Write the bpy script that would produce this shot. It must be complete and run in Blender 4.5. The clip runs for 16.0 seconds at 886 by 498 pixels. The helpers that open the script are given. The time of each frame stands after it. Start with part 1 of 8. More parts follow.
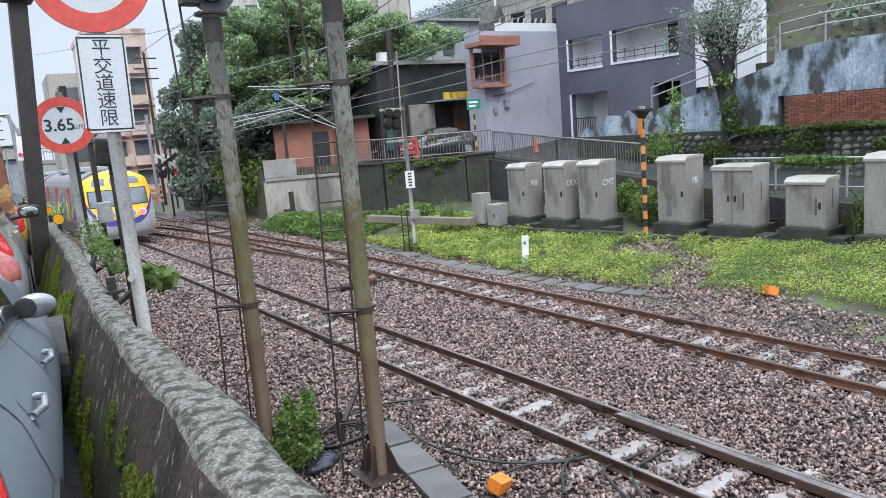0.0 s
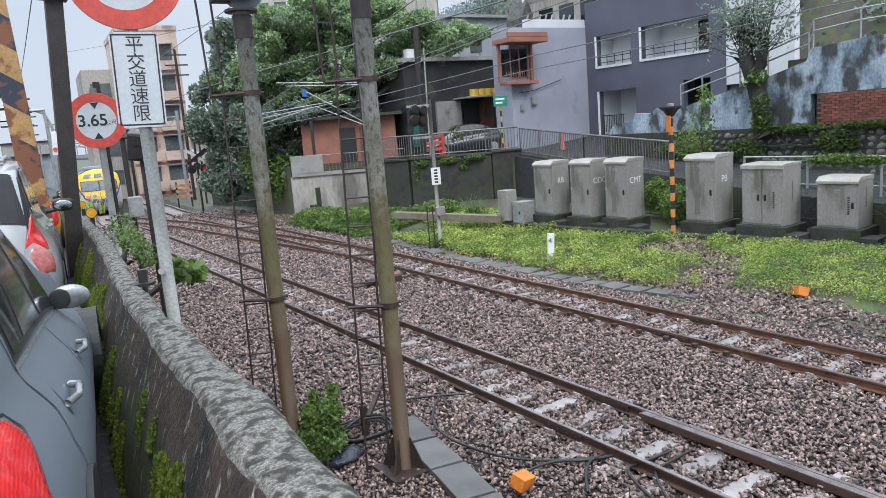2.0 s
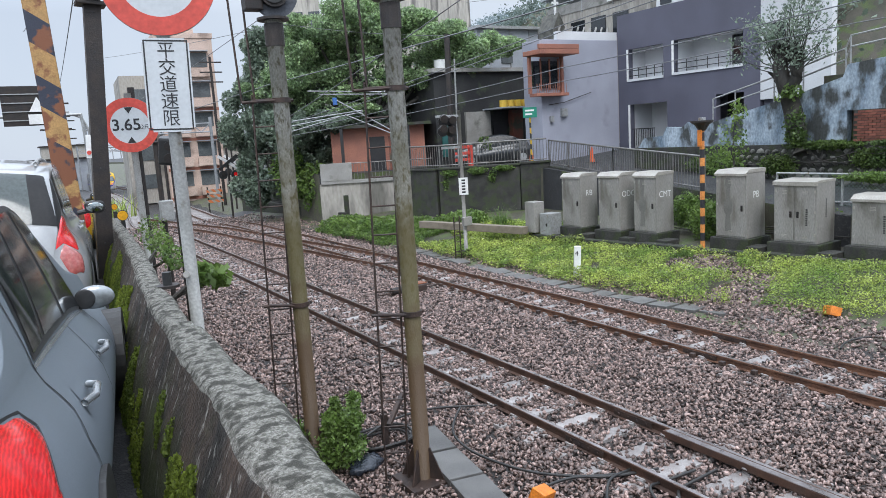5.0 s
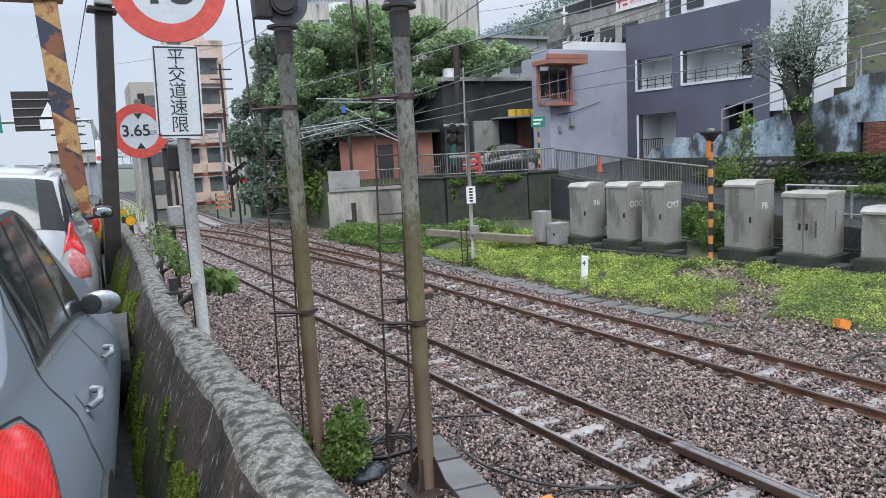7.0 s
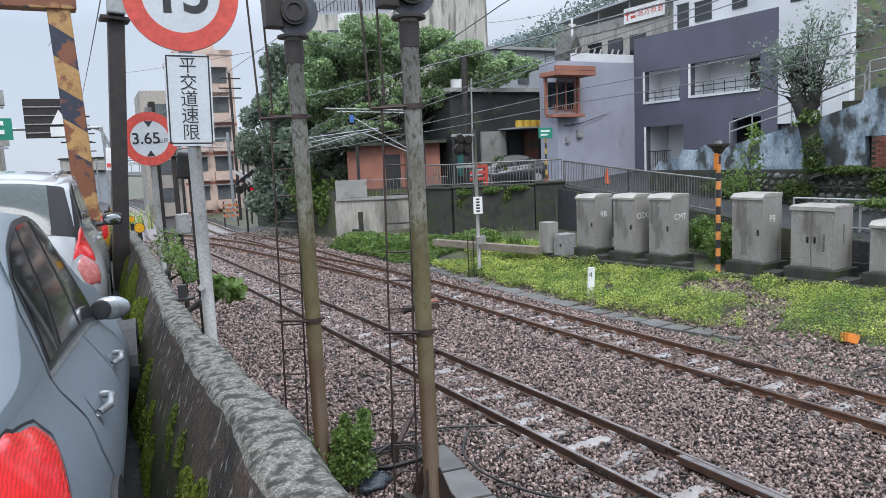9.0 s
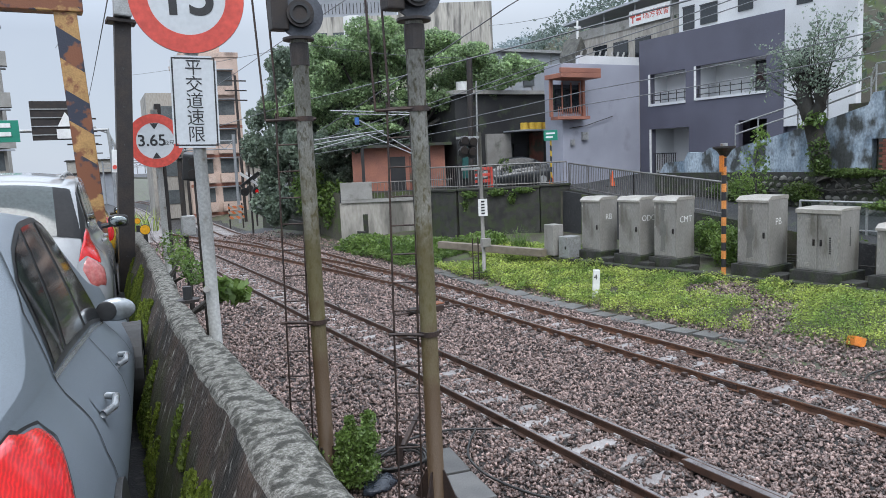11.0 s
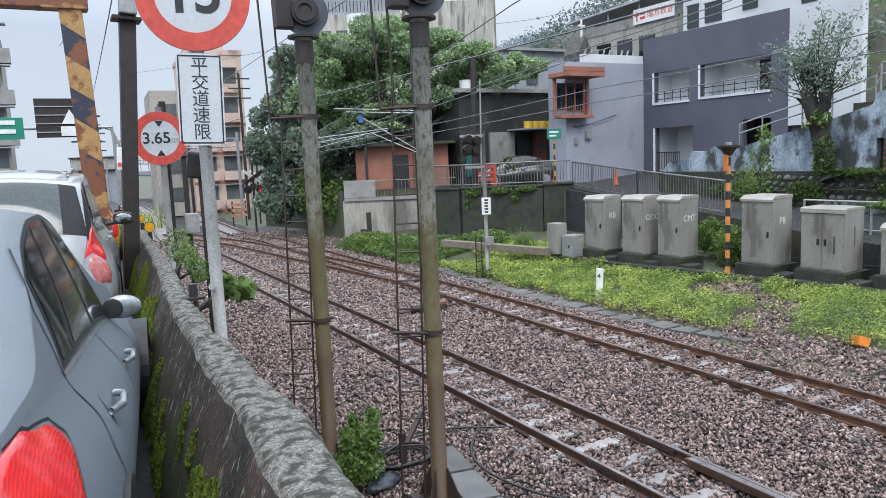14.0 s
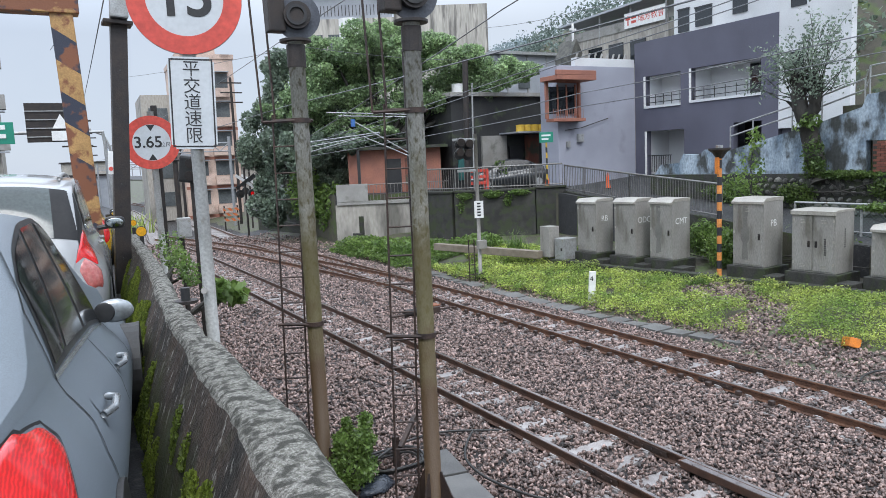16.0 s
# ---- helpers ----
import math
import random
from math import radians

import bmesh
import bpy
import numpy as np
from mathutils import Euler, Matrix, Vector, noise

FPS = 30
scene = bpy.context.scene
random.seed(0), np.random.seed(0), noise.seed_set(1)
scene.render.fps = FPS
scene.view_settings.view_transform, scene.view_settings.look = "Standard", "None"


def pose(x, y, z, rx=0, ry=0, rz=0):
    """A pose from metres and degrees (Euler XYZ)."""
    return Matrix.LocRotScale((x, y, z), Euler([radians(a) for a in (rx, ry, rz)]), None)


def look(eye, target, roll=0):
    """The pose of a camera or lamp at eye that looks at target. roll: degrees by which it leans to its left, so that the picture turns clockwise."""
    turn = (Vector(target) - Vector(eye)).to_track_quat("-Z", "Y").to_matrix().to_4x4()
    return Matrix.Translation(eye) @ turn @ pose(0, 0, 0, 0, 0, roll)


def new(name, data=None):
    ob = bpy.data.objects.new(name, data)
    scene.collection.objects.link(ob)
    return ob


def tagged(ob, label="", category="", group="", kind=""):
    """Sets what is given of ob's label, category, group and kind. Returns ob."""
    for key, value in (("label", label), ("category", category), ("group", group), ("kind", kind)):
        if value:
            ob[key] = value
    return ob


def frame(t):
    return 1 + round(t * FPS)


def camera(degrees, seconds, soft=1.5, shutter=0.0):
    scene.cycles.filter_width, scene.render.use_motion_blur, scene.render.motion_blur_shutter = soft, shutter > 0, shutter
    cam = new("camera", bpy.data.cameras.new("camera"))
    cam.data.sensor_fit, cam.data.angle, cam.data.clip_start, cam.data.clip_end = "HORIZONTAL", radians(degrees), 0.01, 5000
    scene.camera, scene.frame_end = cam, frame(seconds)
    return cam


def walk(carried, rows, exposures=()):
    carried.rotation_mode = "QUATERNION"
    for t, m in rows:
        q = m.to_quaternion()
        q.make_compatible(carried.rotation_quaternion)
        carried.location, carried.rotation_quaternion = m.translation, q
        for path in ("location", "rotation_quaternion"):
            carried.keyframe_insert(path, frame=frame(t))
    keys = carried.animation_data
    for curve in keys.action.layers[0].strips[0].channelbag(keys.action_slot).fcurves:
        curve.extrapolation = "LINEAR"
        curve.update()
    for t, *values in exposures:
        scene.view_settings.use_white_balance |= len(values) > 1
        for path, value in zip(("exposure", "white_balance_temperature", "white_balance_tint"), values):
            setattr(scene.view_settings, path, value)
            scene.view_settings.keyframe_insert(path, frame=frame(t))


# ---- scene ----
# eye x, y, z in metres; heading, tilt and roll in degrees
PATH = [
    (0, -6.001, -0.011, 4.042, 34.724, -9.797, -4.849),
    (0.5, -5.990, 0.041, 4.032, 33.458, -10.555, -4.892),
    (1, -6.004, -0.022, 4.050, 34.110, -10.349, -4.747),
    (1.5, -6.008, -0.015, 4.043, 33.694, -10.011, -4.650),
    (2, -6.013, -0.026, 4.040, 32.674, -9.877, -4.647),
    (2.5, -6.008, -0.021, 4.032, 32.598, -9.748, -4.386),
    (3, -6.011, -0.025, 4.032, 32.512, -9.634, -4.176),
    (3.5, -6.002, -0.026, 4.033, 31.971, -9.579, -4.059),
    (4, -5.979, -0.026, 4.032, 31.307, -9.357, -3.965),
    (6.5, -5.975, -0.020, 4.032, 30.063, -8.462, -3.352),
    (7, -5.968, -0.017, 4.032, 30.048, -8.228, -3.133),
    (7.5, -5.978, -0.020, 4.032, 29.930, -7.969, -3.027),
    (8, -5.982, -0.026, 4.032, 29.758, -7.763, -2.875),
    (8.5, -5.980, -0.018, 4.029, 29.699, -7.546, -2.766),
    (9, -5.986, -0.019, 4.029, 29.604, -7.397, -2.663),
    (11.5, -5.981, -0.006, 4.026, 29.169, -7.189, -2.613),
    (12, -5.979, 0.002, 4.024, 29.121, -7.268, -2.560),
    (12.5, -5.977, 0.000, 4.025, 29.067, -7.332, -2.521),
    (13, -5.983, -0.010, 4.027, 29.043, -7.341, -2.498),
    (13.5, -5.995, -0.011, 4.030, 29.007, -7.328, -2.471),
    (14, -5.999, -0.005, 4.028, 28.999, -7.319, -2.468),
    (14.5, -6.006, -0.008, 4.025, 29.494, -7.249, -2.443),
    (15, -6.011, -0.009, 4.023, 29.598, -7.142, -2.560),
    (15.5, -6.011, -0.014, 4.022, 29.606, -7.070, -2.589),
    (16, -6.002, -0.009, 4.021, 29.587, -7.046, -2.632),
]


def heading_pose(x, y, z, yaw, tilt, roll):
    a, b = radians(yaw), radians(tilt)
    ahead = Vector((math.sin(a) * math.cos(b), math.cos(a) * math.cos(b), math.sin(b)))
    return look((x, y, z), Vector((x, y, z)) + ahead, roll)


cam = camera(63.23, 16.0, soft=0.6)
walk(cam, [(r[0], heading_pose(*r[1:])) for r in PATH],
     [(t, v, 6330, 10) for t, v in ((0, 0.44), (0.5, 0.36), (1, 0.33), (2, 0.27), (4, 0.26), (6.5, 0.24), (9, 0.22), (11.5, 0.12), (12, 0.13), (12.5, 0.19), (13.5, 0.26), (16, 0.24))])

# ---- daylight: wet overcast sky, weak broad sun ----
world = bpy.data.worlds.new("overcast")
scene.world = world
world.use_nodes = True
wn = world.node_tree
wn.nodes.clear()
w_out = wn.nodes.new("ShaderNodeOutputWorld")
w_bg = wn.nodes.new("ShaderNodeBackground")
w_sky = wn.nodes.new("ShaderNodeTexSky")
w_sky.sky_type, w_sky.sun_disc = "NISHITA", False
w_sky.sun_elevation, w_sky.sun_rotation = radians(50), radians(200)
w_gain = wn.nodes.new("ShaderNodeMix")
w_gain.data_type, w_gain.blend_type = "RGBA", "MULTIPLY"
w_gain.inputs[0].default_value = 1.0
w_gain.inputs[7].default_value = (0.08, 0.08, 0.08, 1)
w_mix = wn.nodes.new("ShaderNodeMix")
w_mix.data_type = "RGBA"
w_mix.inputs[0].default_value = 0.86
w_noise = wn.nodes.new("ShaderNodeTexNoise")
w_noise.inputs["Scale"].default_value = 2.2
w_noise.inputs["Detail"].default_value = 5
w_ramp = wn.nodes.new("ShaderNodeValToRGB")
w_ramp.color_ramp.elements[0].position, w_ramp.color_ramp.elements[0].color = 0.3, (0.68, 0.77, 0.91, 1)
w_ramp.color_ramp.elements[1].position, w_ramp.color_ramp.elements[1].color = 0.7, (0.89, 0.95, 1.03, 1)
wn.links.new(w_sky.outputs[0], w_gain.inputs[6])
wn.links.new(w_gain.outputs[2], w_mix.inputs[6])
wn.links.new(w_noise.outputs["Fac"], w_ramp.inputs[0])
wn.links.new(w_ramp.outputs[0], w_mix.inputs[7])
# an overcast dome is brighter overhead than near the horizon
w_tc = wn.nodes.new("ShaderNodeTexCoord")
w_sep = wn.nodes.new("ShaderNodeSeparateXYZ")
wn.links.new(w_tc.outputs["Generated"], w_sep.inputs[0])
w_up = wn.nodes.new("ShaderNodeMapRange")
w_up.inputs[1].default_value, w_up.inputs[2].default_value = 0.17, 0.6
w_up.inputs[3].default_value, w_up.inputs[4].default_value = 0.80, 2.45
wn.links.new(w_sep.outputs["Z"], w_up.inputs[0])
w_grad = wn.nodes.new("ShaderNodeVectorMath")
w_grad.operation = "SCALE"
wn.links.new(w_mix.outputs[2], w_grad.inputs[0])
wn.links.new(w_up.outputs[0], w_grad.inputs["Scale"])
wn.links.new(w_grad.outputs[0], w_bg.inputs[0])
wn.links.new(w_bg.outputs[0], w_out.inputs[0])
w_bg.inputs[1].default_value = 1.0
sun = new("sun", bpy.data.lights.new("sun", "SUN"))
sun.data.energy, sun.data.angle, sun.data.color = 1.2, radians(25), (1.0, 0.98, 0.96)
sun.matrix_world = look((0, 0, 50), (14, 38, 0))
# ---- materials ----
def rgba(c):
    return (c[0], c[1], c[2], 1)


def mat(name, c1, c2=None, rough=0.7, metal=0.0, scale=3.0, fine=40.0, bump=0.2, rough2=None, stretch=(1, 1, 1),
        c3=None, spot=0.62, grit=1.0, rand=0.0, island=False, coat=0.0, spec=0.5, spots=1.5, relief=0.02):
    """Two scales of noise between c1 and c2, patches of c3, fine bump."""
    m = bpy.data.materials.new(name)
    m.use_nodes = True
    nt = m.node_tree
    n, l = nt.nodes, nt.links
    b = n["Principled BSDF"]
    b.inputs["Metallic"].default_value = metal
    b.inputs["Coat Weight"].default_value = coat
    b.inputs["Coat Roughness"].default_value = 0.05
    b.inputs["Specular IOR Level"].default_value = spec
    c2 = c2 or tuple(v * 0.75 for v in c1)
    tc = n.new("ShaderNodeTexCoord")
    mp = n.new("ShaderNodeMapping")
    mp.inputs["Scale"].default_value = stretch
    l.new(tc.outputs["Object"], mp.inputs["Vector"])

    def noise_at(s, d=4):
        t = n.new("ShaderNodeTexNoise")
        t.inputs["Scale"].default_value = s
        t.inputs["Detail"].default_value = d
        l.new(mp.outputs[0], t.inputs["Vector"])
        return t.outputs["Fac"]

    def mix(f, a, bb, kind="MIX"):
        x = n.new("ShaderNodeMix")
        x.data_type, x.blend_type = "RGBA", kind
        for sock, v in ((0, f), (6, a), (7, bb)):
            if hasattr(v, "is_output"):
                l.new(v, x.inputs[sock])
            else:
                x.inputs[sock].default_value = v
        return x.outputs[2]

    def ramp(f, lo, hi):
        r = n.new("ShaderNodeMapRange")
        r.inputs[1].default_value, r.inputs[2].default_value = lo, hi
        l.new(f, r.inputs[0])
        return r.outputs[0]

    big, small = noise_at(scale), noise_at(fine, 6)
    col = mix(ramp(big, 0.35, 0.65), rgba(c1), rgba(c2))
    if c3:
        col = mix(ramp(noise_at(spots, 8), spot - 0.06, spot + 0.06), col, rgba(c3))
    grain = n.new("ShaderNodeMapRange")
    grain.inputs[1].default_value, grain.inputs[2].default_value = 0.3, 0.7
    grain.inputs[3].default_value, grain.inputs[4].default_value = 1 - 0.22 * grit, 1 + 0.15 * grit
    l.new(small, grain.inputs[0])
    comb = n.new("ShaderNodeCombineColor")
    for i in range(3):
        l.new(grain.outputs[0], comb.inputs[i])
    col = mix(1.0, col, comb.outputs[0], "MULTIPLY")
    if rand or island:
        src = n.new("ShaderNodeNewGeometry").outputs["Random Per Island"] if island else n.new("ShaderNodeObjectInfo").outputs["Random"]
        v = n.new("ShaderNodeMapRange")
        v.inputs[3].default_value, v.inputs[4].default_value = 1 - (rand or 0.3), 1 + (rand or 0.3)
        l.new(src, v.inputs[0])
        cc = n.new("ShaderNodeCombineColor")
        for i in range(3):
            l.new(v.outputs[0], cc.inputs[i])
        col = mix(1.0, col, cc.outputs[0], "MULTIPLY")
    l.new(col, b.inputs["Base Color"])
    rr = n.new("ShaderNodeMapRange")
    rr.inputs[3].default_value = rough
    rr.inputs[4].default_value = rough2 if rough2 is not None else max(0.02, rough * 0.75)
    l.new(big, rr.inputs[0])
    l.new(rr.outputs[0], b.inputs["Roughness"])
    if bump:
        bp = n.new("ShaderNodeBump")
        bp.inputs["Strength"].default_value = bump
        bp.inputs["Distance"].default_value = relief
        l.new(small, bp.inputs["Height"])
        l.new(bp.outputs[0], b.inputs["Normal"])
    return m


def glass_mat(name, tint=(0.02, 0.025, 0.03), rough=0.03):
    m = mat(name, tint, tint, rough=rough, bump=0, spec=0.8)
    return m


def glow_mat(name, c, strength):
    m = mat(name, c, c, rough=0.3, bump=0)
    b = m.node_tree.nodes["Principled BSDF"]
    b.inputs["Emission Color"].default_value = rgba(c)
    b.inputs["Emission Strength"].default_value = strength
    return m


def leaf_mat(name, c1, c2, rand=0.45, rough=0.45):
    m = mat(name, c1, c2, rough=rough, scale=1.2, fine=8, bump=0, island=True, rand=rand)
    b = m.node_tree.nodes["Principled BSDF"]
    nt = m.node_tree
    tr = nt.nodes.new("ShaderNodeBsdfTranslucent")
    nt.links.new(b.inputs["Base Color"].links[0].from_socket, tr.inputs["Color"])
    mx = nt.nodes.new("ShaderNodeMixShader")
    mx.inputs[0].default_value = 0.45
    nt.links.new(b.outputs[0], mx.inputs[1])
    nt.links.new(tr.outputs[0], mx.inputs[2])
    nt.links.new(mx.outputs[0], nt.nodes["Material Output"].inputs[0])
    return m


M = {}
M["asphalt"] = mat("asphalt", (0.045, 0.045, 0.048), (0.028, 0.028, 0.03), rough=0.75, rough2=0.45, spec=0.35, scale=3, fine=90, bump=0.5, c3=(0.085, 0.083, 0.078), spot=0.62, spots=16, grit=2.0)
M["concrete"] = mat("concrete", (0.34, 0.33, 0.31), (0.24, 0.23, 0.21), scale=1.2, fine=45, bump=0.3, c3=(0.14, 0.14, 0.12))
M["old_concrete"] = mat("old_concrete", (0.32, 0.31, 0.275), (0.09, 0.086, 0.066), scale=85, fine=260, bump=0.8, c3=(0.042, 0.04, 0.03), spot=0.53, spots=19, rough=0.9, relief=0.012, grit=2.4)
M["dark_concrete"] = mat("dark_concrete", (0.05, 0.048, 0.042), (0.018, 0.018, 0.016), scale=2.2, fine=30, bump=0.8, c3=(0.035, 0.045, 0.018), spot=0.54, spots=3.0, grit=1.6, rough=0.75)
# bed coloured near-black to paint the shade in the gaps between stones
M["ballast_bed_shade"] = mat("ballast_bed_shade", (0.03, 0.025, 0.022), (0.018, 0.015, 0.014), scale=6, fine=22, bump=1.0, relief=0.06, rough=0.75)
M["stone"] = mat("stone", (0.31, 0.222, 0.195), (0.10, 0.07, 0.06), rough=0.55, rough2=0.3, scale=14, fine=60, bump=0.3, island=True, rand=0.85, grit=2.0)
M["earth"] = mat("earth", (0.085, 0.075, 0.055), (0.055, 0.052, 0.035), scale=2, fine=30, bump=0.8, c3=(0.07, 0.10, 0.025), spot=0.56)
M["rail_rust"] = mat("rail_rust", (0.115, 0.062, 0.042), (0.07, 0.042, 0.032), rough=0.65, metal=0.3, scale=4, fine=60, bump=0.3)
M["rail_far"] = mat("rail_far", (0.165, 0.08, 0.046), (0.095, 0.05, 0.034), rough=0.65, metal=0.2, scale=4, fine=60, bump=0.3)
M["rail_top"] = mat("rail_top", (0.34, 0.31, 0.30), (0.20, 0.17, 0.16), rough=0.32, metal=0.85, scale=3, fine=30, bump=0.05)
M["sleeper"] = mat("sleeper", (0.33, 0.31, 0.30), (0.24, 0.215, 0.205), scale=5, fine=60, bump=0.3, rand=0.2)
M["steel_dark"] = mat("steel_dark", (0.035, 0.032, 0.032), (0.05, 0.04, 0.035), rough=0.55, metal=0.4, scale=6, fine=60)
M["steel_rusty"] = mat("steel_rusty", (0.07, 0.045, 0.035), (0.04, 0.03, 0.028), rough=0.7, metal=0.3, scale=8, fine=60)
M["galv"] = mat("galv", (0.40, 0.41, 0.41), (0.30, 0.30, 0.29), rough=0.5, metal=0.35, scale=8, fine=50, bump=0.1, c3=(0.22, 0.16, 0.11), spot=0.68, spots=9)
M["pole_moss"] = mat("pole_moss", (0.52, 0.52, 0.49), (0.37, 0.365, 0.32), rough=0.7, scale=2.5, fine=55, bump=0.35, stretch=(1, 1, 0.5), c3=(0.17, 0.16, 0.11), spot=0.585, spots=20, grit=1.5)
M["post_pale"] = mat("post_pale", (0.58, 0.58, 0.56), (0.48, 0.48, 0.46), rough=0.5, metal=0.1, scale=4, fine=50, bump=0.1, c3=(0.26, 0.22, 0.17), spot=0.66, spots=8)
M["slab_grey"] = mat("slab_grey", (0.13, 0.127, 0.12), (0.085, 0.083, 0.08), rough=0.6, scale=2, fine=70, bump=0.25, rand=0.15)
M["white_paint"] = mat("white_paint", (0.80, 0.80, 0.78), (0.70, 0.70, 0.68), rough=0.4, scale=4, fine=20, bump=0.03, c3=(0.66, 0.65, 0.61), spot=0.72, spots=6, grit=0.3)
# white sign sheeting in a greyer, bluer copy with its shade painted in
M["sign_white_shade"] = mat("sign_white_shade", (0.56, 0.585, 0.60), (0.51, 0.535, 0.55), rough=0.35, scale=3, fine=30, bump=0.02, c3=(0.45, 0.46, 0.46), spot=0.68, spots=5, grit=0.3)
M["red_paint"] = mat("red_paint", (0.62, 0.085, 0.06), (0.55, 0.075, 0.055), rough=0.4, scale=3, fine=20, bump=0.03)
M["black_paint"] = mat("black_paint", (0.02, 0.02, 0.022), (0.03, 0.03, 0.03), rough=0.5, bump=0.05)
M["cab_grey"] = mat("cab_grey", (0.30, 0.287, 0.265), (0.225, 0.213, 0.193), rough=0.5, scale=2.2, fine=40, bump=0.05, stretch=(1, 1, 0.3), c3=(0.14, 0.13, 0.11), spot=0.64, spots=2.2)
M["cab_lid"] = mat("cab_lid", (0.36, 0.34, 0.30), (0.29, 0.27, 0.235), rough=0.5, scale=3, fine=40, bump=0.05)
M["orange_paint"] = mat("orange_paint", (0.72, 0.22, 0.025), (0.55, 0.17, 0.03), rough=0.5, scale=6, fine=40, bump=0.1, c3=(0.22, 0.10, 0.05), spot=0.66, spots=7)
M["yellow_paint"] = mat("yellow_paint", (0.78, 0.50, 0.03), (0.70, 0.45, 0.03), rough=0.35, bump=0.03)
M["rubber"] = mat("rubber", (0.02, 0.02, 0.02), (0.03, 0.028, 0.026), rough=0.6, bump=0.1)
M["glass_dark"] = glass_mat("glass_dark")
M["leaf"] = leaf_mat("leaf", (0.19, 0.28, 0.07), (0.105, 0.175, 0.045))
# light leaf tone lifted well past real foliage: air haze put into the colour
M["leaf_light_haze"] = leaf_mat("leaf_light_haze", (0.36, 0.48, 0.24), (0.21, 0.30, 0.16), rand=0.55)
M["ivy"] = leaf_mat("ivy", (0.13, 0.19, 0.05), (0.075, 0.125, 0.035))
# dark leaf tone made paler and greyer, standing in for air haze
M["leaf_dark_haze"] = leaf_mat("leaf_dark_haze", (0.17, 0.22, 0.17), (0.24, 0.30, 0.22))
M["clover"] = leaf_mat("clover", (0.44, 0.51, 0.13), (0.19, 0.29, 0.065), rand=0.7)
M["bark"] = mat("bark", (0.05, 0.044, 0.036), (0.025, 0.024, 0.02), scale=5, fine=40, bump=0.8, stretch=(1, 1, 0.3))


# ---- mesh tools ----
def mesh_ob(name, verts, faces, material, parent=None, label="", smooth=False):
    me = bpy.data.meshes.new(name)
    me.from_pydata([tuple(v) for v in verts], [], [tuple(f) for f in faces])
    me.materials.append(material)
    if smooth:
        me.shade_smooth()
    ob = new(name, me)
    ob.parent = parent
    if label:
        ob["label"] = label
    return ob


def part(name, bm, material, parent=None, label="", smooth=False):
    me = bpy.data.meshes.new(name)
    bm.normal_update()
    bm.to_mesh(me)
    bm.free()
    me.materials.append(material)
    if smooth:
        me.shade_smooth()
    ob = new(name, me)
    ob.parent = parent
    if label:
        ob["label"] = label
    return ob


def add_box(bm, x0, x1, y0, y1, z0, z1, bev=0.0, m=None):
    r = bmesh.ops.create_cube(bm, size=1)
    vs = r["verts"]
    for v in vs:
        v.co = Vector(((x0 + x1) / 2 + v.co.x * (x1 - x0), (y0 + y1) / 2 + v.co.y * (y1 - y0), (z0 + z1) / 2 + v.co.z * (z1 - z0)))
    if m is not None:
        bmesh.ops.transform(bm, matrix=m, verts=vs)
    if bev:
        es = list({e for v in vs for e in v.link_edges})
        bmesh.ops.bevel(bm, geom=es, offset=bev, segments=2, affect="EDGES", profile=0.6)
    return bm


def box(x0, x1, y0, y1, z0, z1, bev=0.0):
    return add_box(bmesh.new(), x0, x1, y0, y1, z0, z1, bev)


def add_tube(bm, pts, r, seg=8, r1=None, cap=True):
    """A round bar through the points, radius r to r1."""
    pts = [Vector(p) for p in pts]
    rings = []
    for i, p in enumerate(pts):
        d = (pts[min(i + 1, len(pts) - 1)] - pts[max(i - 1, 0)]).normalized()
        up = Vector((0, 0, 1)) if abs(d.z) < 0.95 else Vector((1, 0, 0))
        a = d.cross(up).normalized()
        b = a.cross(d)
        k = r if r1 is None else r + (r1 - r) * i / (len(pts) - 1)
        rings.append([bm.verts.new(p + (a * math.cos(t) + b * math.sin(t)) * k) for t in [2 * math.pi * j / seg for j in range(seg)]])
    for u, v in zip(rings, rings[1:]):
        for j in range(seg):
            bm.faces.new((u[j], u[(j + 1) % seg], v[(j + 1) % seg], v[j]))
    if cap:
        bm.faces.new(rings[0])
        bm.faces.new(list(reversed(rings[-1])))
    return bm


def tube(pts, r, seg=8, r1=None):
    return add_tube(bmesh.new(), pts, r, seg, r1)


def add_disc(bm, centre, normal, r, depth, seg=40, r_in=0.0):
    """A round plate or ring with thickness, its front facing along normal."""
    n = Vector(normal).normalized()
    q = n.to_track_quat("Z", "Y")
    c = Vector(centre)
    rings = []
    for rad, h in ((r, 0), (r, depth), (r_in, depth), (r_in, 0)):
        if rad <= 0:
            rings.append([bm.verts.new(c + q @ Vector((0, 0, h)))])
        else:
            rings.append([bm.verts.new(c + q @ Vector((rad * math.cos(2 * math.pi * j / seg), rad * math.sin(2 * math.pi * j / seg), h))) for j in range(seg)])
    order = [(0, 1), (1, 2), (2, 3), (3, 0)] if r_in > 0 else [(0, 1), (1, 2), (3, 0)]
    for a, b in order:
        A, B = rings[a], rings[b]
        for j in range(seg):
            k = (j + 1) % seg
            if len(A) == 1:
                bm.faces.new((A[0], B[k], B[j]))
            elif len(B) == 1:
                bm.faces.new((A[j], A[k], B[0]))
            else:
                bm.faces.new((A[j], A[k], B[k], B[j]))
    return bm


def disc(centre, normal, r, depth, seg=40, r_in=0.0):
    return add_disc(bmesh.new(), centre, normal, r, depth, seg, r_in)


def empty(name, m=None):
    ob = new(name)
    if m is not None:
        ob.matrix_basis = m
    return ob


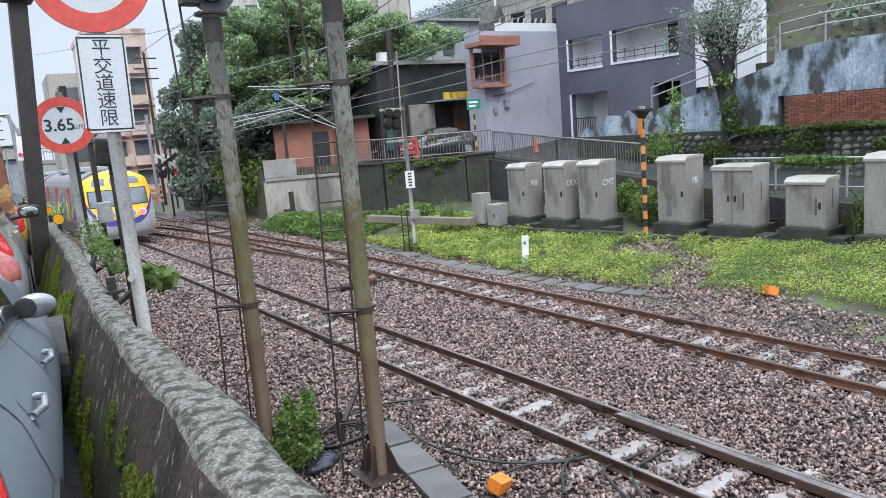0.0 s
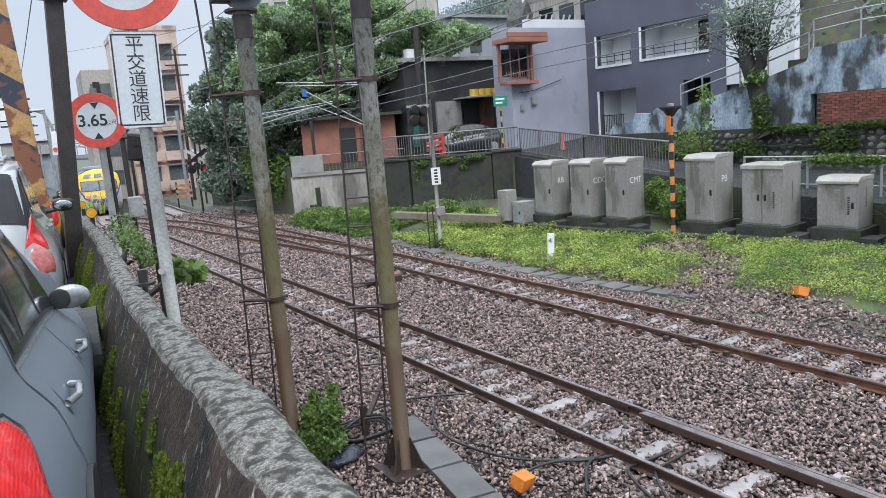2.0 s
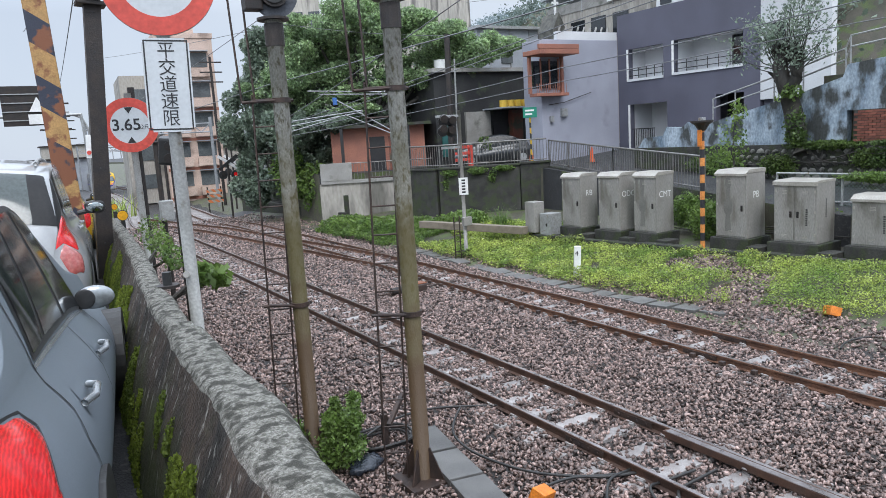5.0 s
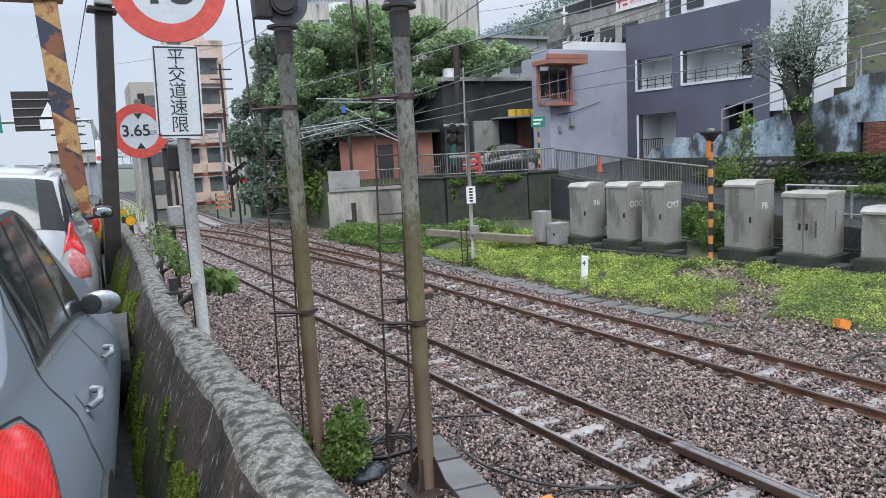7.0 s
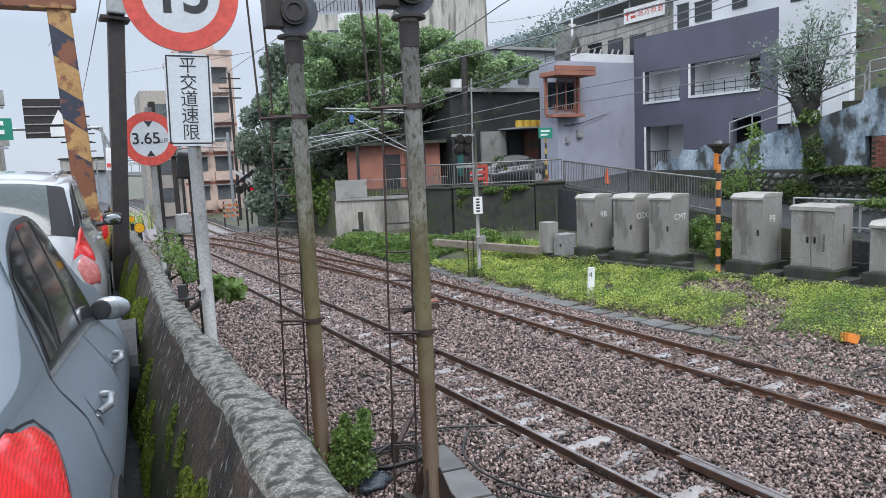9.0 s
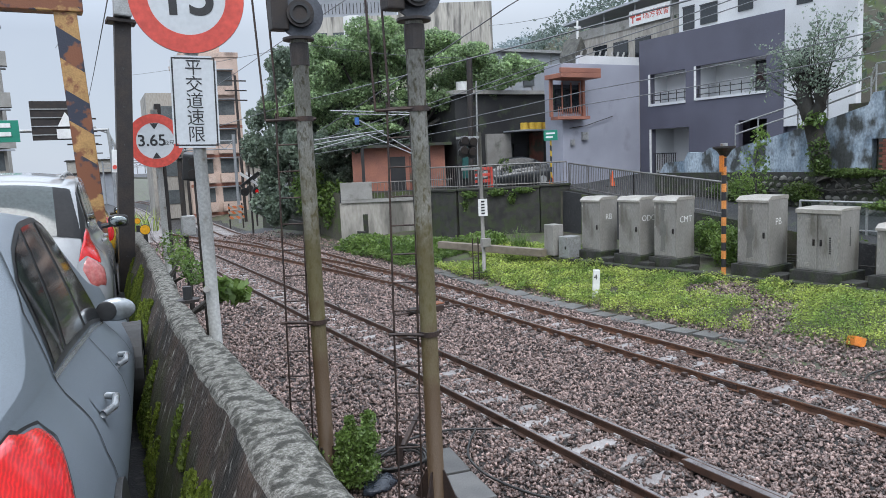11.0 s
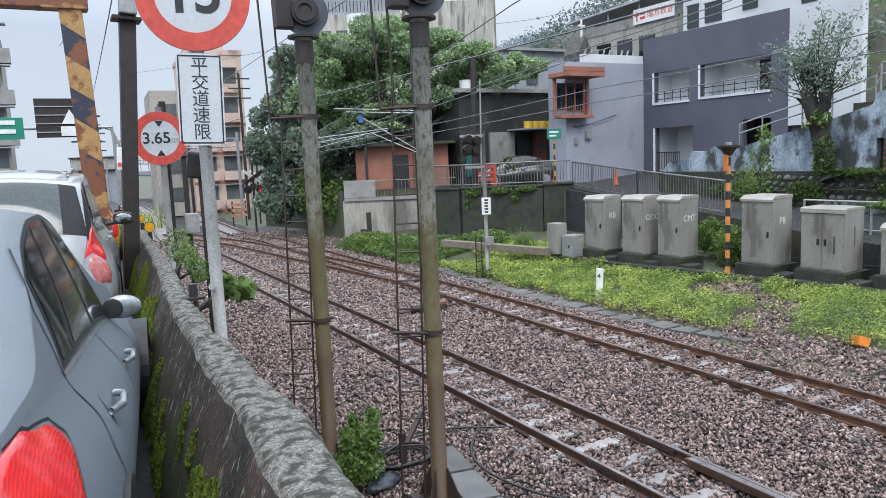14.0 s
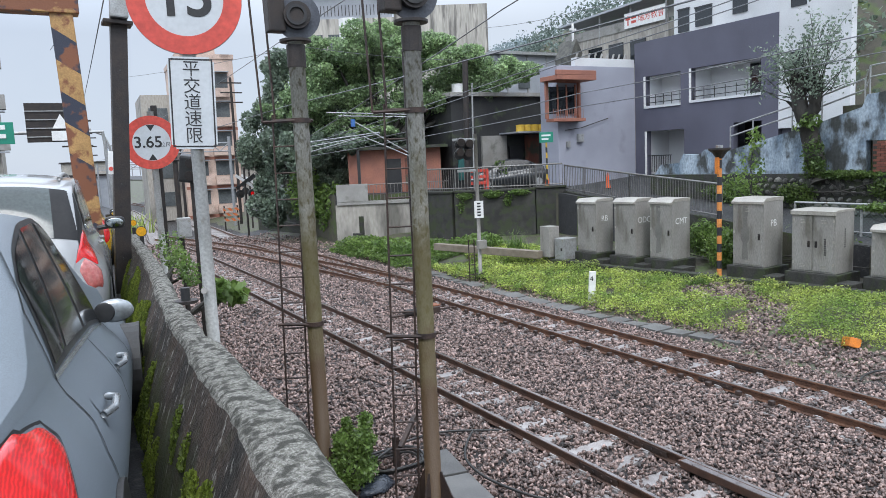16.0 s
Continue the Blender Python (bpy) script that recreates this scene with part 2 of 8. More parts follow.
def lettering(name, text, size, m, material, parent=None, depth=0.002, label="", bold=0.0):
    """Raised letters of the built-in font, centred, in the XY plane of m."""
    cu = bpy.data.curves.new(name, "FONT")
    cu.body, cu.size, cu.extrude, cu.align_x, cu.align_y, cu.offset = text, size, depth, "CENTER", "CENTER", bold
    tmp = bpy.data.objects.new(name, cu)
    scene.collection.objects.link(tmp)
    me = bpy.data.meshes.new_from_object(tmp.evaluated_get(bpy.context.evaluated_depsgraph_get()))
    bpy.data.objects.remove(tmp)
    me.materials.clear()
    me.materials.append(material)
    ob = new(name, me)
    ob.matrix_basis = m
    ob.parent = parent
    if label:
        ob["label"] = label
    return ob


def many(name, base_v, base_f, mats, material, parent=None):
    """One mesh from copies of a small base mesh: mats is (n, 3, 4)."""
    base_v, base_f = np.asarray(base_v, float), np.asarray(base_f)
    n, k = len(mats), len(base_v)
    v = np.einsum("nij,kj->nki", mats[:, :, :3], base_v) + mats[:, None, :, 3]
    f = base_f[None] + (np.arange(n) * k)[:, None, None]
    return raw_mesh(name, v.reshape(-1, 3), f.reshape(-1, base_f.shape[1]), material, parent)


def raw_mesh(name, v, f, material, parent=None):
    me = bpy.data.meshes.new(name)
    me.vertices.add(len(v))
    me.vertices.foreach_set("co", np.ascontiguousarray(v, dtype=np.float32).ravel())
    w = f.shape[1]
    me.loops.add(f.size)
    me.loops.foreach_set("vertex_index", np.ascontiguousarray(f, dtype=np.int32).ravel())
    me.polygons.add(len(f))
    me.polygons.foreach_set("loop_start", np.arange(len(f), dtype=np.int32) * w)
    me.update(calc_edges=True)
    me.materials.append(material)
    ob = new(name, me)
    ob.parent = parent
    return ob


def spins(n, rng, flat=False):
    """n random turns, 3 x 3."""
    q = rng.normal(size=(n, 4))
    q /= np.linalg.norm(q, axis=1)[:, None]
    w, x, y, z = q.T
    return np.stack([np.stack([1 - 2 * (y * y + z * z), 2 * (x * y - z * w), 2 * (x * z + y * w)], -1),
                     np.stack([2 * (x * y + z * w), 1 - 2 * (x * x + z * z), 2 * (y * z - x * w)], -1),
                     np.stack([2 * (x * z - y * w), 2 * (y * z + x * w), 1 - 2 * (x * x + y * y)], -1)], 1)


LEAF_V = [(-0.5, 0, 0), (0, -0.28, 0.05), (0.5, 0, -0.05), (0, 0.28, 0.05)]
LEAF_F = [(0, 1, 2, 3)]


def leaves(name, centres, size, rng, material, parent=None, spread=0.4):
    n = len(centres)
    s = size * (1 + spread * rng.uniform(-1, 1, n))
    m = np.concatenate([spins(n, rng) * s[:, None, None], centres[:, :, None]], 2)
    return many(name, LEAF_V, LEAF_F, m, material, parent)
# ---- ground levels ----
ROAD = 2.43


BEND = [(45, 0), (50, 0.35), (55, 0.95), (65, 2.0), (75, 3.1), (85, 4.1), (95, 5.0), (110, 5.9), (130, 6.2), (160, 5.0), (250, -5), (450, -40)]


def bend(y):
    """Sideways shift of the railway where it curves away."""
    return float(np.interp(y, [a for a, _ in BEND], [b for _, b in BEND]))


def drop(y):
    """The line falls gently beyond the turnout."""
    return -0.025 * max(0.0, min(y, 92.0) - 38.0)


def lerp_table(tab, v):
    return float(np.interp(v, [a for a, _ in tab], [b for _, b in tab]))


WALL_LEFT = [(-30, -5.75), (0, -5.62), (2.2, -5.5), (3.7, -5.43), (5.1, -5.33), (6.6, -5.19), (8.3, -5.03), (11.4, -4.78), (13, -4.62), (20, -3.9), (45, -1.9), (50, -1.6)]
EDGE = [(-40, 12.0), (12, 12.6), (15.6, 13.2), (25.9, 14.6), (26.2, 13.8), (28.4, 10.9), (31, 10.2), (31.7, 12.7), (33, 10.8), (34, 9.0), (34.8, 7.6), (46, 9.0), (60, 10.5), (120, 24), (200, 60)]


def road_z(y):
    return float(np.interp(y, [14, 47, 60, 200], [ROAD, 0.06, 0.06, 0.6]))


def terrace_z(y):
    return float(np.interp(y, [-10, 8, 15.6, 26, 40, 48, 60, 200], [0.9, 1.1, 1.7, 2.35, 2.5, 0.6, 0.4, 1.0]))


def ground_z(x, y):
    wl = lerp_table(WALL_LEFT, y) if y < 50 else -1.6 + bend(y)
    if x < wl + 0.1:
        return road_z(y) + drop(y)
    e = lerp_table(EDGE, y)
    if x > e:
        t = terrace_z(y)
        return t + max(0.0, min(x - 17.5, 6)) * 0.09 + (drop(y) if y > 60 else 0)
    b = bend(y)
    g = float(np.interp(x - b, [-9, -4.6, -3.2, -1.6, -0.9, 2.0, 2.6, 3.3, 6.0, 6.5, 8.0, 10.0, 13.0], [-0.45, -0.42, -0.32, -0.24, -0.19, -0.19, -0.2, -0.19, -0.19, -0.22, 0.0, 0.36, 0.5]))
    return g + drop(y)


def build_ground():
    ys = [-300, -100, -40, -10, 0] + [i * 0.5 for i in range(2, 100)] + [50, 52, 56, 60, 66, 72, 80, 90, 100, 120, 150, 200, 300, 600, 1500]
    verts, faces = [], []
    cols = 0
    for y in ys:
        wl = lerp_table(WALL_LEFT, y) if y < 50 else -1.6 + bend(y)
        e = lerp_table(EDGE, y)
        b = bend(y)
        mid = np.linspace(wl + 0.12, e - 0.02, 34)
        xs = [-1500, -300, -60, -20, -12, wl - 0.6, wl + 0.08] + list(mid) + [e + 0.02, e + 1.2, e + 3, 18.5 + max(0, e - 15), 24 + max(0, e - 15), 40 + max(0, e - 15), 90 + e, 300 + e, 1500]
        cols = len(xs)
        for x in xs:
            rough = 0.02 * noise.noise((x * 0.9, y * 0.9, 0)) if wl + 0.2 < x < e else 0
            verts.append((x, y, ground_z(x, y) + rough))
    for i in range(len(ys) - 1):
        for j in range(cols - 1):
            a = i * cols + j
            faces.append((a, a + 1, a + cols + 1, a + cols))
    ob = mesh_ob("ground", verts, faces, M["ballast_bed_shade"])
    me = ob.data
    for k in ("earth", "asphalt"):
        me.materials.append(M[k])
    for p in me.polygons:
        c = p.center
        wl = lerp_table(WALL_LEFT, c.y) if c.y < 50 else -1.6 + bend(c.y)
        if c.x < wl + 0.1 or c.x > lerp_table(EDGE, c.y) or (48 < c.y < 54 and c.x < 30):
            p.material_index = 2
        elif c.x - bend(c.y) > 6.4 or c.x > 60 or c.x < -60:
            p.material_index = 1
    return tagged(ob, "wet ground with road, ballast bed and grassy verge", "ground", kind="structure")


# ---- railway ----
RAIL = [(-0.06, -0.145), (0.06, -0.145), (0.06, -0.132), (0.012, -0.115), (0.009, -0.045), (0.033, -0.032), (0.033, -0.006), (0.024, 0.0), (-0.024, 0.0), (-0.033, -0.006), (-0.033, -0.032), (-0.009, -0.045), (-0.012, -0.115), (-0.06, -0.132)]


def rail(line, parent, name="rail"):
    """A flat-bottomed rail along points (x, y); the worn running surface is its own material slot."""
    v, f = [], []
    n = len(RAIL)
    for i, (x, y) in enumerate(line):
        a, b = line[max(i - 1, 0)], line[min(i + 1, len(line) - 1)]
        t = Vector((b[0] - a[0], b[1] - a[1])).normalized()
        for u, z in RAIL:
            v.append((x + u * t.y, y - u * t.x, z + drop(y)))
    for i in range(len(line) - 1):
        for j in range(n):
            k = (j + 1) % n
            f.append((i * n + j, i * n + k, (i + 1) * n + k, (i + 1) * n + j))
    f.append(tuple(range(n - 1, -1, -1)))
    f.append(tuple((len(line) - 1) * n + j for j in range(n)))
    ob = mesh_ob(name, v, f, M["rail_far"] if line[0][0] > 3 else M["rail_rust"], parent)
    ob.data.materials.append(M["rail_top"])
    for i, p in enumerate(ob.data.polygons):
        if i < (len(line) - 1) * n and i % n == 7:
            p.material_index = 1
    return ob


def sleeper_mesh():
    bm = box(-1.0, 1.0, -0.12, 0.12, -0.30, -0.148, 0.012)
    for s in (-1, 1):
        for q in (-1, 1):
            c = s * 0.565 + q * 0.085
            add_box(bm, c - 0.03, c + 0.03, -0.05, 0.05, -0.16, -0.118, 0.008)
            # bent spring clip
            add_tube(bm, [(c - q * 0.02, -0.055, -0.115), (c + q * 0.02, -0.06, -0.085), (c + q * 0.05, -0.02, -0.07), (c + q * 0.05, 0.02, -0.07), (c + q * 0.02, 0.06, -0.085), (c - q * 0.02, 0.055, -0.115)], 0.012, 5)
    return bm


def railway_track(x0, label, y0=-6, y1=150):
    top = empty("railway_track")
    tagged(top, label, "railway track", kind="structure")
    ys = [y0, 38, 45] + [45 + 3 * i for i in range(1, int((y1 - 45) / 3))]
    for s in (0, 1.13):
        r = rail([(x0 + s + bend(y), y) for y in ys], top)
        # fishplates at the joints
        for yj in ((6.75, 13.0) if x0 < 1 else (8.3, 27.5)):
            bm = bmesh.new()
            yy = yj + (0.25 if s else 0)
            for side in (-1, 1):
                add_box(bm, x0 + s + side * 0.026 - 0.012, x0 + s + side * 0.026 + 0.012, yy - 0.36, yy + 0.36, -0.115, -0.034, 0.004)
                for k in range(4):
                    add_disc(bm, (x0 + s + side * 0.036, yy - 0.26 + 0.17 * k, -0.075), (side, 0, 0), 0.018, 0.02, 6)
            part("fishplate", bm, M["steel_rusty"], top)
    first = part("sleeper", sleeper_mesh(), M["sleeper"], top)
    rng = random.Random(3)
    y, k = 2.0, 0
    while y < 120:
        ob = first if k == 0 else new("sleeper", first.data)
        ob.parent = top
        sl = (bend(y + 0.5) - bend(y - 0.5))
        ob.matrix_basis = pose(x0 + 0.565 + bend(y) + rng.uniform(-0.015, 0.015), y, drop(y) + rng.uniform(-0.004, 0.004), 0, 0, -math.degrees(math.atan(sl)) + rng.uniform(-0.7, 0.7))
        y += 0.62
        k += 1
    return top


def crossover():
    top = tagged(empty("turnout"), "rusty crossover rails joining the two tracks", "railway track", kind="structure")
    for s in (0.0, 1.13):
        pts = []
        for i in range(31):
            y = 18.5 + 1.1 * i + s * 2
            d = y - 18.5 - s * 2
            pts.append((4.1 + s - 0.103 * max(0, d - 2.5) - 0.01 * min(d, 2.5) + 0.07 * (1 if s == 0 else -1), y))
        rail(pts, top)
    # sliding chairs and the point motor
    for k in range(24):
        y = 7.1 + 0.62 * k
        bm = box(3.82, 4.0, y - 0.07, y + 0.07, -0.15, -0.105, 0.01)
        add_box(bm, 3.9, 3.985, y - 0.045, y + 0.045, -0.105, -0.035, 0.012)
        part("slide_chair", bm, M["steel_rusty"], top)
    return top


def point_machine():
    ob = tagged(empty("point_machine"), "rusty brown point machine beside the far track", "machine")
    part("casing", box(2.95, 3.5, 17.0, 17.5, -0.2, 0.03, 0.03), M["steel_rusty"], ob)
    part("cover", box(2.9, 3.55, 17.1, 17.4, 0.03, 0.06, 0.01), mat("rust_orange", (0.28, 0.10, 0.045), (0.18, 0.07, 0.04), rough=0.7), ob)
    part("drive_rod", tube([(2.1, 17.2, -0.1), (4.6, 17.25, -0.1)], 0.025), M["steel_rusty"], ob)
    part("motor", disc((2.5, 17.2, -0.06), (1, 0, 0), 0.1, 0.4, 16), M["steel_dark"], ob)


def edge_slabs():
    """Concrete trough covers along the verge."""
    top = tagged(empty("cable_trough"), "grey concrete cable trough covers along the grass", "cable trough", kind="structure")
    me = None
    rng = random.Random(8)
    for k in range(34):
        y = 5.2 + 0.62 * k
        x = float(np.interp(y, [5, 8, 9.7, 11.5, 14, 18, 23, 27], [7.5, 7.35, 7.05, 6.55, 6.42, 6.4, 6.75, 7.1]))
        if rng.random() < 0.08:
            continue
        if me is None:
            ob = part("cover_slab", box(-0.24, 0.24, -0.29, 0.29, -0.09, 0.0, 0.012), M["slab_grey"], top)
            me = ob.data
        else:
            ob = new("cover_slab", me)
            ob.parent = top
        ob.matrix_basis = pose(x, y, -0.13 + rng.uniform(-0.03, 0.02), rng.uniform(-4, 4), rng.uniform(-4, 4), rng.uniform(-6, 6))


def near_slabs():
    top = tagged(empty("walkway"), "smooth grey concrete slabs beside the signal masts", "walkway", kind="structure")
    me = None
    for k in range(5):
        y = 4.95 + 0.86 * k
        x = -1.72 + (y - 6.6) * 0.17
        if me is None:
            ob = part("paving_slab", box(-0.23, 0.23, -0.41, 0.41, -0.1, 0, 0.012), M["slab_grey"], top)
            me = ob.data
        else:
            ob = new("paving_slab", me)
            ob.parent = top
        ob.matrix_basis = pose(x, y, -0.14, 0.6 * (k % 3 - 1), 0.8, -10 + (k % 2))


def ballast():
    rng = np.random.default_rng(5)
    out = []
    for (ya, yb, dens, size) in ((1.5, 11.5, 720, 0.0265), (11.5, 19, 420, 0.032), (19, 30, 190, 0.04), (30, 48, 75, 0.05)):
        n = int((yb - ya) * 12.2 * dens)
        x, y = rng.uniform(-5.0, 7.6, n), rng.uniform(ya, yb, n)
        s = size * rng.uniform(0.65, 1.45, n)
        ahead = (x + 6) * 0.545 + y * 0.84
        wl = np.interp(y, [a for a, _ in WALL_LEFT], [b for _, b in WALL_LEFT])
        keep = (ahead > 6.6) & (x > wl + 0.3) & (x < 2.3 * y - 5)
        for r in (0, 1.13, 4.1, 5.23):
            keep &= np.abs(x - r) > 0.05
        # sleeper tops stay partly bare
        for x0 in (0.565, 4.665):
            on = (np.abs(x - x0) < 0.98) & (np.abs(((y - 2.0 + 0.31) % 0.62) - 0.31) < 0.1)
            keep &= ~(on & (rng.uniform(0, 1, n) < (np.where(y < 8.3, 0.62, np.where(y < 12, 0.2, 0.0)) * (np.sin(np.floor((y - 1.69) / 0.62) * 2.4 + np.sign(x - x0) * 1.3) * 0.5 + 0.6) if x0 < 1 else 0.08)))
        slab = (np.abs(x + 1.72 - 0.17 * (y - 6.6)) < 0.24) & (y > 4.5) & (y < 8.85)
        keep &= ~(slab & (rng.uniform(0, 1, n) < 0.93))
        keep &= ~((x > 6.3) & (rng.uniform(0, 1, n) < 0.6))
        x, y, s = x[keep], y[keep], s[keep]
        out.append(np.stack([x, y, s], 1))
    # spoil heaps on the verge
    for cx, cy, rx, ry, n in ((9.3, 12.2, 0.75, 1.25, 1300), (8.1, 10.5, 1.1, 0.55, 900), (7.3, 9.0, 0.7, 2.2, 900)):
        a, q = rng.uniform(0, 2 * np.pi, n), np.sqrt(rng.uniform(0, 1.2, n))
        out.append(np.stack([cx + rx * q * np.cos(a), cy + ry * q * np.sin(a), 0.04 * rng.uniform(0.6, 1.4, n)], 1))
    P = np.concatenate(out)
    z = np.array([ground_z(a, b) for a, b in P[:, :2]]) + rng.uniform(-0.03, 0.05, len(P))
    on = (np.abs(((P[:, 1] - 1.69) % 0.62) - 0.31) < 0.13) & ((np.abs(P[:, 0] - 0.565) < 1.0) | (np.abs(P[:, 0] - 4.665) < 1.0)) & (P[:, 1] < 45)
    # the middle of most sleepers shows between the stones
    k = np.floor((P[:, 1] - 1.69) / 0.62)
    x0 = np.where(P[:, 0] < 3, 0.565, 4.665)
    half = np.where(P[:, 1] < 6.3, 0.42, 0.13 + 0.12 * (np.sin(k * 2.9) + 1)) * np.where(P[:, 1] < 17, 1.0, 0.7)
    bare = on & (np.abs(P[:, 0] - x0 - 0.2 * np.sin(k * 1.7)) < half * rng.uniform(0.75, 1.15, len(P))) & (np.abs(((P[:, 1] - 1.69) % 0.62) - 0.31) < 0.105) & (rng.uniform(0, 1, len(P)) < 0.9)
    P, z, on = P[~bare], z[~bare], on[~bare]
    z = np.where(on, np.maximum(z, -0.138 + rng.uniform(-0.01, 0.012, len(P))), z)
    bases = []
    for k in range(6):
        c = np.array([(a, b, d) for a in (-1, 1) for b in (-1, 1) for d in (-1, 1)], float) * rng.uniform(0.45, 1.05, (8, 3)) * [1.2, 0.78, 0.45]
        bases.append(c)
    F = np.array([(0, 1, 3, 2), (4, 6, 7, 5), (0, 4, 5, 1), (2, 3, 7, 6), (0, 2, 6, 4), (1, 5, 7, 3)])
    pick = rng.integers(0, 6, len(P))
    vs, fs, off = [], [], 0
    for k in range(6):
        i = pick == k
        n = int(i.sum())
        R = spins(n, rng) * P[i, 2][:, None, None]
        v = np.einsum("nij,kj->nki", R, bases[k]) + np.stack([P[i, 0], P[i, 1], z[i]], 1)[:, None, :]
        vs.append(v.reshape(-1, 3))
        fs.append((F[None] + (np.arange(n) * 8)[:, None, None]).reshape(-1, 4) + off)
        off += n * 8
    ob = raw_mesh("track_ballast", np.concatenate(vs), np.concatenate(fs), M["stone"])
    tagged(ob, "wet brownish grey crushed stone ballast", "ballast", kind="stuff")


# ---- the low roadside wall ----
def wall_mat():
    m = mat("wall_stained", (0.07, 0.048, 0.034), (0.02, 0.017, 0.013), rough=0.9, scale=7, fine=70, bump=1.0, relief=0.03, c3=(0.46, 0.45, 0.40), spot=0.665, spots=24, stretch=(1, 1, 0.12), grit=1.8)
    return m


def moss_layer(m, c, at, wide, scale=1.6, soft=0.06, amount=1.0):
    """Moss that grows in ragged patches between two heights of the object."""
    nt = m.node_tree
    n, l = nt.nodes, nt.links
    b = n["Principled BSDF"]
    old = b.inputs["Base Color"].links[0].from_socket
    tc = n.new("ShaderNodeTexCoord")
    sep = n.new("ShaderNodeSeparateXYZ")
    l.new(tc.outputs["Object"], sep.inputs[0])
    t = n.new("ShaderNodeTexNoise")
    t.inputs["Scale"].default_value, t.inputs["Detail"].default_value = scale, 8
    l.new(tc.outputs["Object"], t.inputs["Vector"])
    add = n.new("ShaderNodeMath")
    add.operation = "MULTIPLY_ADD"
    add.inputs[1].default_value = wide
    l.new(t.outputs["Fac"], add.inputs[0])
    l.new(sep.outputs["Z"], add.inputs[2])
    r = n.new("ShaderNodeMapRange")
    r.inputs[1].default_value, r.inputs[2].default_value = at + soft, at - soft
    r.inputs[4].default_value = amount
    l.new(add.outputs[0], r.inputs[0])
    x = n.new("ShaderNodeMix")
    x.data_type = "RGBA"
    l.new(r.outputs[0], x.inputs[0])
    l.new(old, x.inputs[6])
    x.inputs[7].default_value = rgba(c)
    l.new(x.outputs[2], b.inputs["Base Color"])
    return m


def roadside_wall():
    top = tagged(empty("roadside_wall"), "low weathered concrete wall, moss on its road side", "wall", kind="structure")
    ys = [-8, -4, -2, -1] + [-0.5 + 0.025 * i for i in range(260)] + [6 + 0.06 * i for i in range(100)] + [12 + 0.2 * i for i in range(51)]
    v, f = [], []
    crown = [(0.0, 3.10), (0.012, 3.13), (0.03, 3.155), (0.05, 3.163)] + [(0.05 + 0.0155 * i, 3.163 + 0.007 * math.sin(math.pi * i / 10)) for i in range(1, 10)] + [(0.205, 3.155), (0.225, 3.13), (0.24, 3.06)]
    road_face = [(-0.21, ROAD - 0.5), (-0.195, ROAD + 0.02), (-0.16, 2.6), (-0.12, 2.75), (-0.085, 2.87), (-0.05, 2.96), (-0.02, 3.04)]
    prof = road_face + crown + [(0.25, 2.5), (0.3, 1.5), (0.36, 0.4), (0.4, -0.5)]
    n = len(prof)
    a0, a1 = len(road_face) + 1, len(road_face) + len(crown) - 1
    for y in ys:
        x0 = lerp_table(WALL_LEFT, y)
        wide = float(np.interp(y, [0, 1.6, 2.3, 2.8, 3.3, 3.9, 6.0, 11], [0.9, 0.94, 1.02, 0.96, 0.88, 0.76, 0.7, 0.66]))
        low = float(np.interp(y, [7, 14, 22], [0, -0.2, -0.9]))
        for u, z in prof:
            k = 0.013 * noise.noise((y * 1.7, u * 6, z * 2)) + 0.008 * noise.noise((y * 6, u * 12, z * 6)) + 0.004 * noise.noise((y * 11, u * 26, z * 13)) + 0.002 * noise.noise((y * 23, u * 60, z * 30))
            # the worn arris is chipped here and there
            chip = 0.03 * max(0.0, noise.noise((y * 2.6, 4, 1)) + 0.5 * noise.noise((y * 9, 8, 1)) - 0.1) * max(0.0, 1 - abs(u - 0.01) / 0.07) if z > 3 else 0.0
            v.append((x0 + (u * wide if u > 0 else u) + k + chip * 0.8, y, z + (low + k * 1.1 - chip + 0.015 * noise.noise((y * 0.8, 3, 1)) if z > 2.8 else 0)))
    for i in range(len(ys) - 1):
        for j in range(n - 1):
            f.append((i * n + j, (i + 1) * n + j, (i + 1) * n + j + 1, i * n + j + 1))
    f.append(tuple(range(n)))
    f.append(tuple((len(ys) - 1) * n + j for j in reversed(range(n))))
    face = mesh_ob("wall_face", v, f, moss_layer(wall_mat(), (0.045, 0.06, 0.014), 3.3, 1.1, 5.0, 0.2, 0.75), top)
    face.data.materials.append(M["old_concrete"])
    for i, p in enumerate(face.data.polygons):
        if i % (n - 1) in range(a0, a1) and i < (len(ys) - 1) * (n - 1):
            p.material_index = 1
    face.data.shade_smooth()
    # cushions of hanging moss on the road side and at its foot
    rng = np.random.default_rng(21)
    m_n = 115000
    y = 2.0 + 11 * rng.uniform(0, 1, m_n) ** 1.3
    z = rng.uniform(ROAD, 3.06, m_n)
    grow = np.array([noise.noise((b * 1.1, c * 1.6, 6.0)) + 0.6 * noise.noise((b * 5, c * 3.5, 2.0)) for b, c in zip(y, z)])
    keep = grow > 0.02 + 0.6 * np.clip((z - 2.82) / 0.26, 0, 1) + 0.7 * np.clip((3.7 - y) / 1.4, 0, 1) - 0.16
    y, z = y[keep], z[keep]
    x0 = np.interp(y, [a for a, _ in WALL_LEFT], [b for _, b in WALL_LEFT])
    x = x0 + np.interp(z, [c for _, c in road_face], [u for u, _ in road_face]) - rng.uniform(0.0, 0.022, len(z))
    z = z + np.interp(y, [7, 14, 22], [0, -0.2, -0.9]) * np.clip((z - ROAD) / 0.6, 0, 1)
    turn = spins(len(z), rng)
